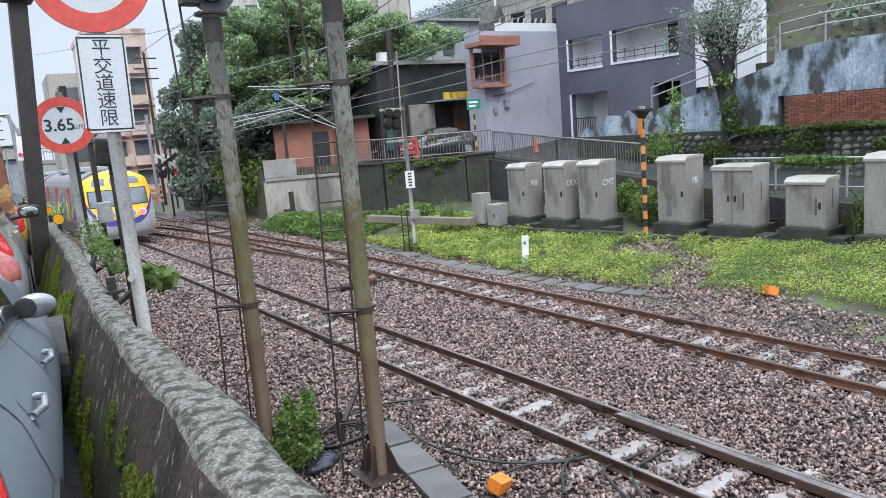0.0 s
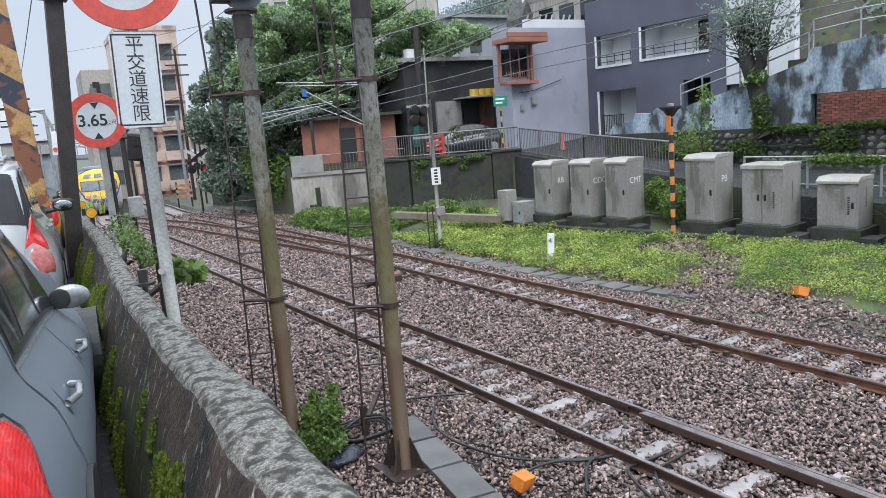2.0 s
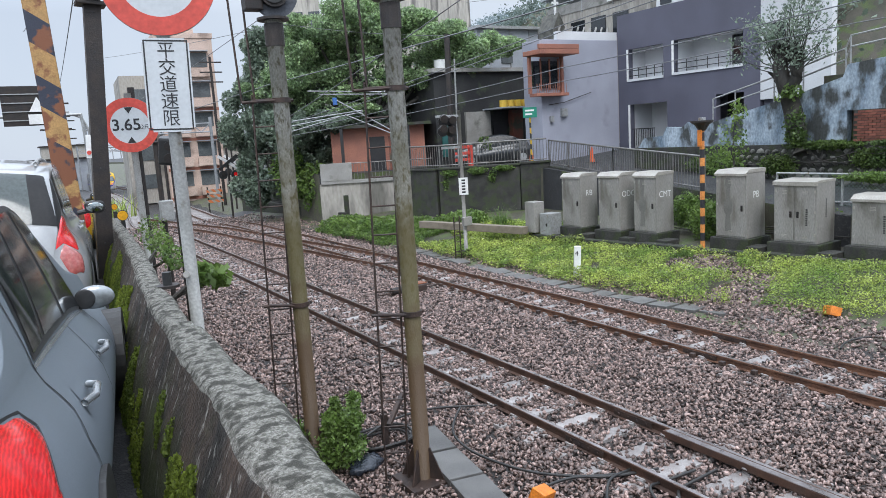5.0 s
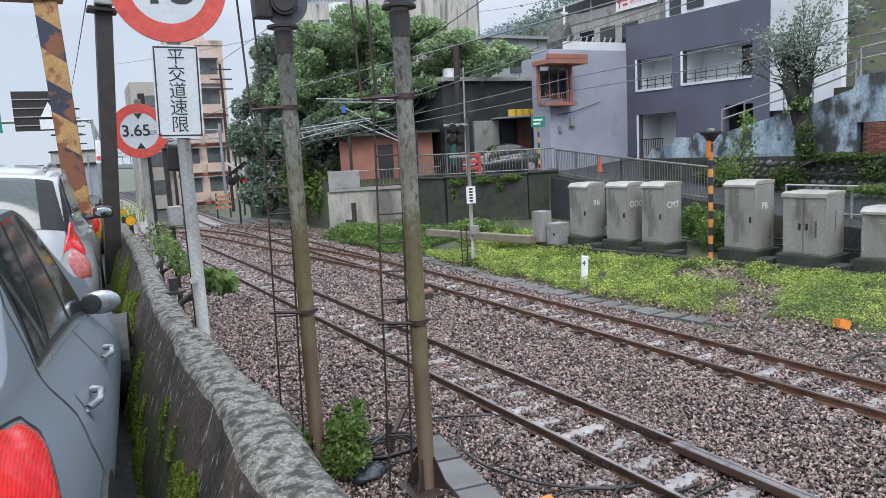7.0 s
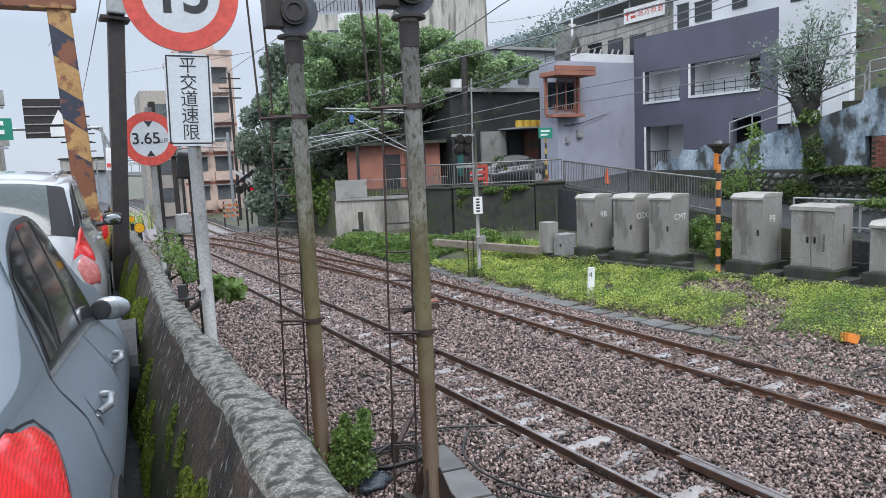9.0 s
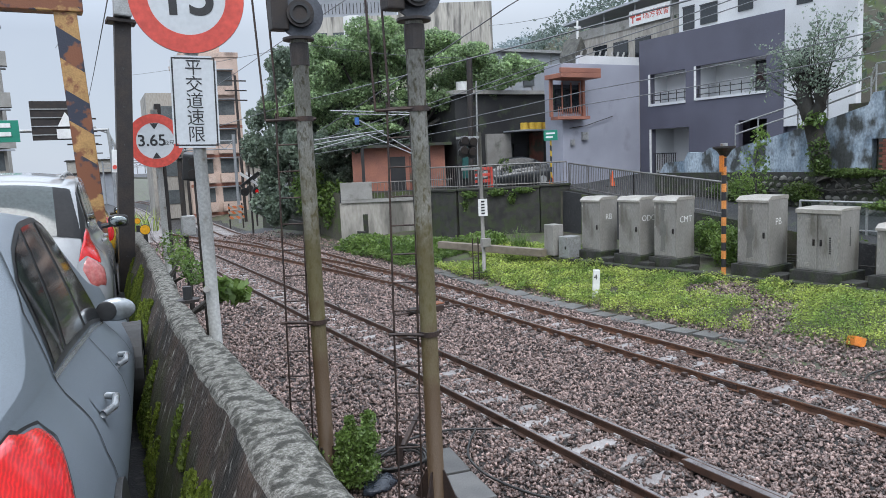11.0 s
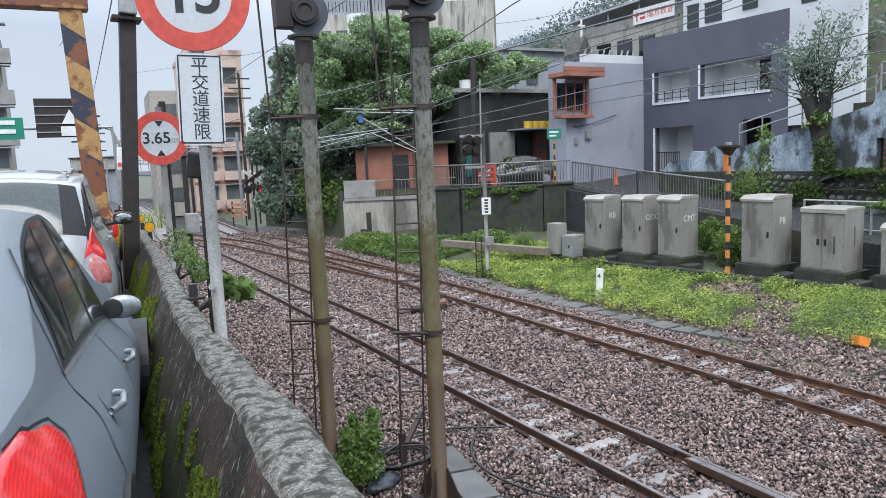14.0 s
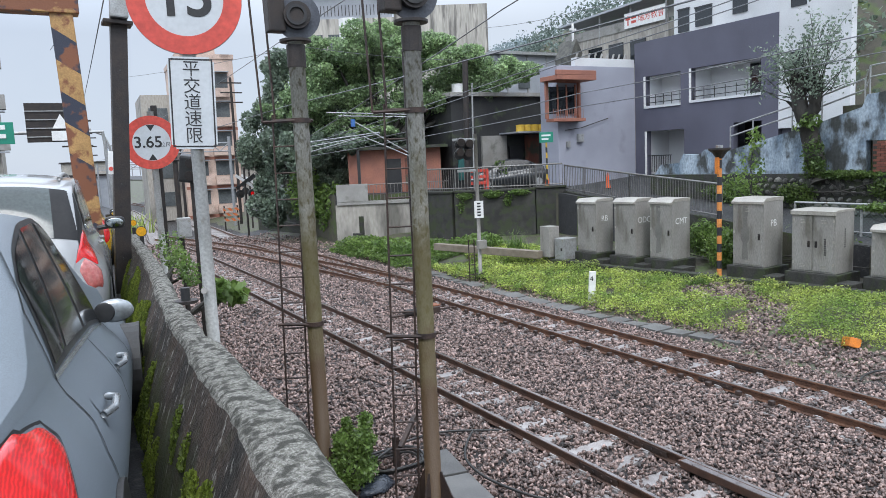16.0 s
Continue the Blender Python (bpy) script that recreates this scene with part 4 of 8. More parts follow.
def cabinet_ledge():
    top = tagged(empty("ledge"), "low mossy concrete ledge along the cabinet plinths", "kerb", kind="structure")
    line = [(9.3, 19.2), (9.62, 17.4), (9.95, 15.2), (10.3, 13.3), (10.6, 11.6), (10.8, 9.6), (11.05, 7.6), (11.2, 5.5)]
    for (xa, ya), (xb, yb) in zip(line, line[1:]):
        d = Vector((xb - xa, yb - ya, 0))
        n = max(1, round(d.length / 0.9))
        for k in range(n):
            ob = part("ledge_stone", box(0.008, d.length / n - 0.008, -0.2, 0.16, -0.35, 0.0, 0.025), M["dark_concrete"], top)
            ob.matrix_basis = pose(xa + d.x * k / n, ya + d.y * k / n, 0.5 + 0.02 * math.sin(7 * k + xa * 9), 1.5 * math.sin(k * 3 + ya), 0, math.degrees(math.atan2(d.y, d.x)))


def striped_pole():
    top = tagged(empty("striped_pole"), "thin black and orange striped pole with a lamp cap", "pole")
    sm = stripe_mat("hazard_orange", (0.70, 0.27, 0.07), (0.025, 0.025, 0.03), 0.46, (0, 0, 1.0))
    x, y = 10.35, 13.35
    part("pole", tube([(x, y, 0.25), (x, y, 3.75)], 0.065, 12), sm, top)
    bm = bmesh.new()
    add_tube(bm, [(x, y, 3.72), (x, y, 3.88), (x, y, 3.95)], 0.09, 12, 0.3)
    add_disc(bm, (x, y, 3.95), (0, 0, 1), 0.3, 0.05, 20)
    part("cap", bm, M["steel_dark"], top)
    part("lamp", box(x - 0.07, x + 0.07, y - 0.07, y + 0.07, 4.0, 4.08, 0.01), M["galv"], top)
    part("side_box", box(x - 0.12, x - 0.06, y - 0.06, y + 0.06, 3.3, 3.75, 0.01), M["orange_paint"], top)


def small_signal():
    """Colour-light signal on a thin post by the grass."""
    top = tagged(empty("crossing_signal"), "grey post with dark signal lamps and a white plate", "signal")
    x, y = 7.2, 20.7
    part("post", tube([(x, y, -0.2), (x, y, 4.85)], 0.062, 12), M["cab_grey"], top, smooth=True)
    part("foot", box(x - 0.18, x + 0.18, y - 0.18, y + 0.18, -0.25, 0.1, 0.02), M["dark_concrete"], top)
    part("relay_box", box(x - 0.16, x + 0.18, y - 0.2, y - 0.05, 0.95, 1.25, 0.02), M["cab_grey"], top)
    ob = part("plate", box(-0.155, 0.155, -0.29, 0.29, 0, 0.012, 0.003), M["white_paint"], top, "white plate")
    ob.matrix_basis = face_pose(Vector((x - 0.03, y - 0.1, 2.3)), 28)
    for k in range(5):
        b = part("bar", box(-0.06, 0.06, 0.2 - 0.1 * k - 0.03, 0.2 - 0.1 * k + 0.03, 0.013, 0.015), M["black_paint"], top)
        b.matrix_basis = face_pose(Vector((x - 0.03, y - 0.1, 2.3)), 28)
    part("crossarm", box(x - 0.9, x + 0.05, y - 0.05, y + 0.03, 4.62, 4.7, 0.01), M["galv"], top)
    for i, (dx, dz) in enumerate(((-0.66, 4.5), (-0.34, 4.46), (-0.7, 4.18), (-0.38, 4.14))):
        lamp = part("lamp_head", disc((x + dx, y - 0.05, dz), (-0.4, -1, -0.1), 0.17, 0.12, 18), M["black_paint"], top)
        part("hood", tube([(x + dx - 0.05, y - 0.2, dz + 0.1), (x + dx - 0.15, y - 0.42, dz + 0.06)], 0.13, 12), M["steel_dark"], lamp)
    part("low_arm", box(x - 0.75, x, y - 0.04, y + 0.02, 3.58, 3.66, 0.01), M["galv"], top)
    rail_ = tagged(empty("ladder"), "thin dark steel ladder beside the signal post", "ladder")
    for dx in (-0.5, -0.28):
        part("stile", tube([(x + dx, y - 0.1, -0.2), (x + dx, y - 0.1, 1.3)], 0.02, 6), M["steel_rusty"], rail_)
    for k in range(4):
        part("rung", tube([(x - 0.5, y - 0.1, 0.1 + 0.34 * k), (x - 0.28, y - 0.1, 0.1 + 0.34 * k)], 0.015, 6), M["steel_rusty"], rail_)


def cables():
    """Loose black cables by the near mast and across the ballast."""
    rows = [
        [(-2.2, 8.9, -0.1), (-1.8, 9.15, -0.08), (-1.4, 9.2, -0.06), (-0.96, 9.25, -0.08), (-0.5, 9.05, -0.1), (0.05, 8.7, -0.12)],
        [(-0.55, 8.95, -0.08), (-1.1, 8.4, -0.08), (-1.28, 7.7, -0.08), (-1.2, 7.1, -0.08), (-1.0, 6.55, -0.08), (-0.62, 6.15, -0.08), (-0.25, 5.9, -0.1), (0.3, 5.8, -0.12)],
        [(-1.28, 6.2, -0.08), (-0.85, 6.25, -0.06), (-0.4, 6.05, -0.1), (0.1, 5.85, -0.12)],
        [(-0.9, 5.4, -0.08), (-0.5, 5.9, -0.06), (-0.05, 5.95, -0.1), (0.2, 6.0, -0.12)],
        [(-0.5, 4.8, -0.08), (-0.3, 5.5, -0.06), (0.1, 5.5, -0.1), (0.6, 5.5, -0.12)],
        [(-0.4, 4.7, -0.08), (-0.1, 5.2, -0.06), (0.2, 5.3, -0.1), (0.8, 5.35, -0.12)],
        [(7.9, 6.2, -0.05), (7.3, 7.0, -0.1), (6.6, 7.2, -0.12), (6.2, 7.0, -0.13)],
    ]
    for pts in rows:
        cu = bpy.data.curves.new("cable", "CURVE")
        cu.dimensions, cu.bevel_depth, cu.bevel_resolution, cu.resolution_u = "3D", 0.018, 2, 8
        sp = cu.splines.new("NURBS")
        sp.points.add(len(pts) - 1)
        for p, q in zip(sp.points, pts):
            p.co = (*q, 1)
        sp.use_endpoint_u, sp.order_u = True, 3
        cu.materials.append(M["rubber"])
        tagged(new("cable", cu), "loose black cable lying on the ballast", "cable", "cables on the ballast")
    coil = tagged(empty("cable_coil"), "coil of black cable at the mast's foot", "cable")
    for k in range(3):
        pts = [(-1.95 + (0.36 + 0.03 * k) * math.cos(t), 8.75 + (0.32 + 0.03 * k) * math.sin(t), -0.14 + 0.03 * k + 0.02 * math.sin(3 * t)) for t in [2 * math.pi * i / 24 for i in range(25)]]
        part("loop", tube(pts, 0.018, 6), M["rubber"], coil)
    bracket = tagged(empty("stub_bracket"), "rusty tilted steel bracket by the mast", "bracket")
    part("post", box(-1.95, -1.87, 8.75, 8.83, -0.25, 0.22, 0.005), M["steel_rusty"], bracket)
    ob = part("arm", box(-0.3, 0.3, -0.03, 0.03, -0.03, 0.03, 0.005), M["steel_rusty"], bracket)
    ob.matrix_basis = pose(-1.75, 8.72, 0.27, 0, -25, 40)
    rng = random.Random(2)
    bm = bmesh.new()
    bmesh.ops.create_icosphere(bm, subdivisions=3, radius=0.2)
    for v in bm.verts:
        v.co = Vector((v.co.x * 1.5, v.co.y * 0.9, max(-0.04, v.co.z * 0.45))) * (1 + 0.3 * noise.noise(v.co * 9))
    ob = part("plastic_bag", bm, mat("bag_black", (0.02, 0.025, 0.035), (0.03, 0.035, 0.045), rough=0.3, bump=0.4, fine=20, relief=0.05), None, smooth=True)
    ob.matrix_basis = pose(-2.42, 8.35, -0.2, 0, 0, 30)
    tagged(ob, "crumpled black plastic bag on the stones", "bag")


def build_things():
    signal_mast(-2.0, 7.55, -0.42, 0.02, "tall mossy signal mast with ladder, rusty lower half")
    signal_mast(-2.86, 9.1, -0.45, 0.06, "tall mossy signal mast with ladder behind the wall")
    speed_sign()
    height_sign()
    height_gantry()
    black_post()
    amber_marker(-4.58, 11.8, 2.93, 0.072)
    amber_marker(-4.5, 13.4, 2.97, 0.048)
    track_tag(-1.33, 6.05, -0.12, 20, 1.0)
    track_tag(7.75, 8.1, -0.02, 60, 1.2)
    number_post()
    build_cabinets()
    striped_pole()
    small_signal()
    cables()


build_things()
# ---- buildings and walls beyond the railway ----
# the blue cast of the dark and grey renders is haze painted in
M["dark_render_haze"] = mat("dark_render_haze", (0.108, 0.108, 0.145), (0.088, 0.088, 0.118), rough=0.8, scale=0.7, fine=18, bump=0.05, grit=0.3)
M["grey_render_haze"] = mat("grey_render_haze", (0.35, 0.36, 0.42), (0.29, 0.30, 0.35), rough=0.8, scale=0.5, fine=18, bump=0.05, grit=0.3, c3=(0.26, 0.265, 0.305), spot=0.66, spots=0.8)
M["white_render"] = mat("white_render", (0.66, 0.67, 0.68), (0.56, 0.57, 0.58), rough=0.7, scale=0.6, fine=20, bump=0.03, grit=0.3)
M["blue_wall"] = mat("blue_wall", (0.40, 0.47, 0.53), (0.15, 0.205, 0.26), rough=0.85, scale=1.4, fine=14, bump=0.5, stretch=(1, 1, 0.6), c3=(0.055, 0.06, 0.058), spot=0.53, spots=1.8, grit=1.6)
M["brick"] = mat("brick", (0.20, 0.07, 0.045), (0.14, 0.055, 0.04), rough=0.85, scale=2, fine=30, bump=0.5, c3=(0.07, 0.065, 0.045), spot=0.53, rand=0.35)
M["rock"] = mat("rock", (0.17, 0.165, 0.145), (0.085, 0.085, 0.075), rough=0.85, scale=4, fine=30, bump=0.5, rand=0.4)
M["pink"] = mat("pink_tiles", (0.62, 0.47, 0.39), (0.53, 0.40, 0.33), rough=0.7, scale=0.4, fine=12, bump=0.1, c3=(0.30, 0.22, 0.18), spot=0.63, spots=0.5)
M["streaked"] = mat("streaked_render", (0.52, 0.49, 0.43), (0.36, 0.34, 0.30), rough=0.85, scale=0.9, fine=8, bump=0.2, stretch=(1, 1, 0.12), c3=(0.17, 0.16, 0.145), spot=0.56, spots=2.2)
# distant panes lightened against glass_dark, with the haze in their base colour
M["glass_far_haze"] = mat("glass_far_haze", (0.13, 0.145, 0.15), (0.08, 0.09, 0.095), rough=0.25, scale=0.6, fine=6, bump=0)
M["beige"] = mat("beige_render", (0.42, 0.39, 0.34), (0.30, 0.28, 0.25), rough=0.8, scale=0.3, fine=8, bump=0.1, stretch=(1, 1, 0.3), c3=(0.16, 0.15, 0.13), spot=0.6, spots=0.6)
M["metal_sheet"] = mat("metal_sheet", (0.40, 0.42, 0.45), (0.33, 0.35, 0.38), rough=0.5, metal=0.2, scale=1, fine=10, bump=0.05, grit=0.3)
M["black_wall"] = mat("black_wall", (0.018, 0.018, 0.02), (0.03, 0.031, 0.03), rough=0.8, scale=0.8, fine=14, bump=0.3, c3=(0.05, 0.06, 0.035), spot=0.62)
M["terracotta"] = mat("terracotta", (0.36, 0.15, 0.10), (0.28, 0.12, 0.085), rough=0.75, scale=1.5, fine=20, bump=0.2)
M["fence_grey"] = mat("fence_grey", (0.20, 0.20, 0.19), (0.13, 0.12, 0.11), rough=0.5, metal=0.3, scale=4, fine=30)


def holes_wall(name, x, th, y0, y1, z0, z1, holes, material, parent):
    """A wall in the plane x, thickness th behind it, with rectangular openings (ya, yb, za, zb)."""
    ys = sorted({y0, y1, *[h[0] for h in holes], *[h[1] for h in holes]})
    zs = sorted({z0, z1, *[h[2] for h in holes], *[h[3] for h in holes]})
    bm = bmesh.new()
    solid = {}
    for i in range(len(ys) - 1):
        for j in range(len(zs) - 1):
            cy, cz = (ys[i] + ys[i + 1]) / 2, (zs[j] + zs[j + 1]) / 2
            solid[i, j] = not any(h[0] < cy < h[1] and h[2] < cz < h[3] for h in holes)
    pt = {}

    def v(i, j, k):
        if (i, j, k) not in pt:
            pt[i, j, k] = bm.verts.new((x + k * th, ys[i], zs[j]))
        return pt[i, j, k]

    for (i, j), s in solid.items():
        if not s:
            continue
        bm.faces.new((v(i, j, 0), v(i, j + 1, 0), v(i + 1, j + 1, 0), v(i + 1, j, 0)))
        bm.faces.new((v(i, j, 1), v(i + 1, j, 1), v(i + 1, j + 1, 1), v(i, j + 1, 1)))
        for di, dj, a, b in ((-1, 0, (i, j), (i, j + 1)), (1, 0, (i + 1, j + 1), (i + 1, j)), (0, -1, (i + 1, j), (i, j)), (0, 1, (i, j + 1), (i + 1, j + 1))):
            if not solid.get((i + di, j + dj), False):
                bm.faces.new((v(*a, 0), v(*a, 1), v(*b, 1), v(*b, 0)))
    bmesh.ops.recalc_face_normals(bm, faces=bm.faces[:])
    return part(name, bm, material, parent)


def loggia(parent, x, y0, y1, z0, z1, deep, rail=True, pane=None):
    """White lined recess behind an opening, with a low black rail and a dark window."""
    bm = bmesh.new()
    add_box(bm, x + deep, x + deep + 0.1, y0 - 0.05, y1 + 0.05, z0 - 0.1, z1 + 0.1)
    add_box(bm, x + 0.305, x + deep, y0 - 0.1, y0 - 0.005, z0, z1)
    add_box(bm, x + 0.305, x + deep, y1 + 0.005, y1 + 0.1, z0, z1)
    add_box(bm, x + 0.305, x + deep, y0, y1, z0 - 0.1, z0 - 0.005)
    add_box(bm, x + 0.305, x + deep, y0, y1, z1 + 0.005, z1 + 0.1)
    lg = part("loggia", bm, M["white_render"], parent, "white painted recessed balcony")
    bm = bmesh.new()
    add_box(bm, x - 0.03, x + 0.0, y1 - 0.0, y1 + 0.12, z0 - 0.1, z1)
    part("reveal", bm, M["white_paint"], lg)
    part("sill", box(x - 0.06, x + 0.2, y0, y1, z0 - 0.12, z0 + 0.002), M["white_render"], lg)
    if pane:
        part("pane", box(x + deep - 0.06, x + deep - 0.01, pane[0], pane[1], z0 + 0.05, z1 - 0.05), M["glass_dark"], lg, "dark window pane")
        for yy in np.linspace(pane[0], pane[1], 3):
            part("frame", box(x + deep - 0.09, x + deep - 0.05, yy - 0.03, yy + 0.03, z0 + 0.05, z1 - 0.05), M["black_paint"], lg)
    if rail:
        for zz in (z0 + 0.16, z0 + 0.42):
            part("rail", tube([(x + 0.06, y0, zz), (x + 0.06, y1, zz)], 0.022, 6), M["black_paint"], lg)
        n = max(2, int((y1 - y0) / 0.55))
        for k in range(n + 1):
            yy = y0 + 0.1 + (y1 - y0 - 0.2) * k / n
            part("baluster", tube([(x + 0.06, yy, z0), (x + 0.06, yy, z0 + 0.55)], 0.02, 6), M["black_paint"], lg)


def dark_house():
    top = tagged(empty("house"), "dark grey rendered house with white recessed balconies", "house", "houses beyond the railway")
    x = 22.0
    h = [(25.15, 27.45, 6.28, 7.78), (20.7, 24.5, 6.32, 7.82), (24.95, 27.4, 2.6, 5.0), (20.65, 22.1, 2.6, 5.1)]
    holes_wall("facade", x, 0.3, 19.85, 28.2, 2.3, 9.55, h, M["dark_render_haze"], top)
    loggia(top, x, *h[0], 1.2)
    loggia(top, x, *h[1], 1.4, pane=(20.75, 22.2))
    loggia(top, x, *h[2], 1.6, rail=False, pane=(24.98, 26.0))
    # black sheet behind the opening paints the shade inside the garage
    part("dark_recess", box(x + 1.2, x + 1.3, 20.3, 22.4, 2.3, 5.4), M["black_wall"], top, "black sheet as the shade inside the garage")
    for k in range(12):
        part("gate_bar", tube([(x + 0.1, 25.9 + 0.12 * k, 2.9), (x + 0.1, 25.9 + 0.12 * k, 3.75)], 0.018, 6), M["black_paint"], top)
    part("gate_rail", tube([(x + 0.1, 25.85, 3.75), (x + 0.1, 27.4, 3.75)], 0.025, 6), M["black_paint"], top)
    bm = bmesh.new()
    add_box(bm, x + 0.3, x + 0.6, 27.9, 28.2, 2.3, 9.55)
    add_box(bm, x + 3.0, x + 4.4, 19.85, 28.2, 2.3, 9.2)
    add_box(bm, x + 0.3, x + 3.0, 19.85, 20.1, 2.3, 9.55)
    part("side_wall", bm, M["dark_render_haze"], top)
    part("roof", box(x + 0.3, x + 4.4, 20.1, 28.2, 9.2, 9.35), M["concrete"], top)
    # white set-back upper floor with windows
    up = part("upper_floor", box(x + 1.6, x + 4.4, 19.9, 27.0, 9.36, 13.6), M["white_render"], top, "white rendered upper floor")
    for (ya, yb, za, zb) in ((24.6, 25.6, 10.0, 10.9), (22.6, 23.4, 10.2, 11.6), (19.5, 20.3, 10.3, 11.7), (26.0, 26.7, 9.9, 11.0)):
        w = part("window", box(x + 1.55, x + 1.62, ya, yb, za, zb), M["glass_dark"], top, "dark window")
        part("window_frame", box(x + 1.53, x + 1.56, ya - 0.05, yb + 0.05, zb, zb + 0.06), M["black_paint"], w)
    # tall white slab on the near end
    part("white_tower", box(x, x + 0.35, 16.75, 19.84, 4.7, 14.5), M["white_render"], top, "tall white rendered end wall")
    w = part("window", box(x - 0.03, x + 0.05, 18.6, 19.3, 9.6, 10.9), M["glass_dark"], top, "narrow dark window")
    w = part("window", box(x - 0.03, x + 0.05, 18.7, 19.3, 6.6, 7.8), M["glass_dark"], top, "narrow dark window")
    part("base", box(x + 0.2, x + 2.5, 17.2, 19.8, 2.3, 4.7), M["dark_render_haze"], top)


def grey_house():
    top = tagged(empty("house"), "grey rendered house wall, tinted blue for haze, with a terracotta balcony", "house", "houses beyond the railway")
    part("wall", box(16.85, 22.0, 28.22, 29.6, 2.2, 8.35, 0.03), M["grey_render_haze"], top)
    part("parapet", box(18.0, 22.0, 28.24, 28.5, 8.35, 8.75), M["white_render"], top)
    part("balcony_slab", box(15.8, 18.2, 26.9, 28.2, 7.5, 7.72, 0.02), M["terracotta"], top, "terracotta balcony roof")
    part("balcony_front", box(15.75, 18.2, 26.9, 27.02, 7.724, 7.95, 0.02), M["terracotta"], top, "terracotta parapet")
    part("balcony_floor", box(16.1, 18.1, 27.6, 28.2, 5.6, 5.75, 0.02), M["terracotta"], top)
    for px in (15.95, 17.95):
        part("pillar", box(px, px + 0.14, 27.95, 28.08, 5.75, 7.5), M["terracotta"], top)
    for k in range(3):
        w = part("window", box(16.3 + 0.55 * k, 16.75 + 0.55 * k, 28.1, 28.21, 6.0, 7.3), M["glass_dark"], top, "dark window")
        part("frame", box(16.72 + 0.55 * k, 16.78 + 0.55 * k, 28.05, 28.12, 5.9, 7.4), M["terracotta"], w)
    for k in range(14):
        part("rail_bar", tube([(16.15 + 0.14 * k, 27.65, 5.75), (16.15 + 0.14 * k, 27.65, 6.2)], 0.012, 6), M["terracotta"], top)
    part("meter_box", box(18.0, 18.35, 28.05, 28.21, 4.6, 5.0, 0.01), M["galv"], top, "pale meter box")
    part("meter_box", box(17.3, 17.5, 28.08, 28.21, 4.35, 4.65, 0.01), M["galv"], top)
    bm = bmesh.new()
    add_tube(bm, [(17.2, 28.1, 5.2), (18.2, 28.1, 5.3), (20.0, 28.1, 5.75)], 0.02, 6)
    part("pipe", bm, M["steel_dark"], top)
    for k in range(9):
        part("roof_spike", tube([(18.2 + 0.4 * k, 28.35, 8.75), (18.2 + 0.4 * k + 0.1, 28.35, 9.0)], 0.05, 5), M["concrete"], top)


def church():
    top = tagged(empty("church"), "grey church house with roof canopy, banner and cross", "church")
    part("wall", box(25.1, 33, 28.8, 37, 2.5, 11.0), M["beige"], top)
    for k in range(3):
        part("window", box(25.04, 25.1, 30.4 + 1.8 * k, 31.6 + 1.8 * k, 9.0, 10.4), M["glass_dark"], top, "dark window")
    bm = box(-0.15, 0.15, -5.2, 4.5, 0, 0.12)
    add_box(bm, 0.15, 5, -5.2, 4.5, 0.0, 0.12)
    ob = part("canopy", bm, M["metal_sheet"], top, "grey sheet metal canopy roof")
    ob.matrix_basis = pose(24.9, 33.2, 12.25, -2.0, 0, 0)
    for yy in (28.9, 31.6, 34.2, 36.8):
        part("canopy_post", tube([(25.1, yy, 10.9), (25.1, yy, 12.4)], 0.06, 8), M["galv"], top)
    part("balustrade", box(25.06, 25.2, 28.8, 37.4, 11.004, 11.55), M["concrete"], top)
    m = Matrix.Translation((24.95, 30.4, 11.5)) @ pose(0, 0, 0, 90, 0, -90)
    ob = part("banner", box(-1.55, 1.55, -0.42, 0.42, -0.02, 0), M["white_paint"], top, "white banner with red characters")
    ob.matrix_basis = m
    lettering("characters", "瑞芳教會", 0.5, m @ pose(0.5, 0, 0.004), M["red_paint"], top, 0.002, "red characters")
    bm = bmesh.new()
    add_box(bm, -1.31, -1.21, -0.28, 0.28, 0.002, 0.006)
    add_box(bm, -1.45, -1.07, 0.03, 0.13, 0.0065, 0.009)
    ob = part("red_cross", bm, M["red_paint"], top, "red cross")
    ob.matrix_basis = m
    for r in range(2):
        ob = part("bar", box(-1.0, -0.62, -0.2 + 0.25 * r, -0.05 + 0.25 * r, 0.002, 0.005), M["red_paint"], top)
        ob.matrix_basis = m
    # stone gable with its cross
    bm = bmesh.new()
    pts = [(23.45, 3.0), (24.45, 3.0), (24.45, 10.0), (23.95, 11.0), (23.45, 10.0)]
    a = [bm.verts.new((px, 35.0, pz)) for px, pz in pts]
    b = [bm.verts.new((px, 36.5, pz)) for px, pz in pts]
    bm.faces.new(a)
    bm.faces.new(list(reversed(b)))
    for i in range(5):
        bm.faces.new((a[(i + 1) % 5], a[i], b[i], b[(i + 1) % 5]))
    part("gable", bm, M["rock"], top, "dark stone gable")
    bm = bmesh.new()
    add_box(bm, 23.9, 24.0, 35.3, 35.4, 10.8, 12.0)
    add_box(bm, 23.7, 24.2, 35.31, 35.39, 11.55, 11.66)
    part("roof_cross", bm, M["white_paint"], top, "white roof cross")


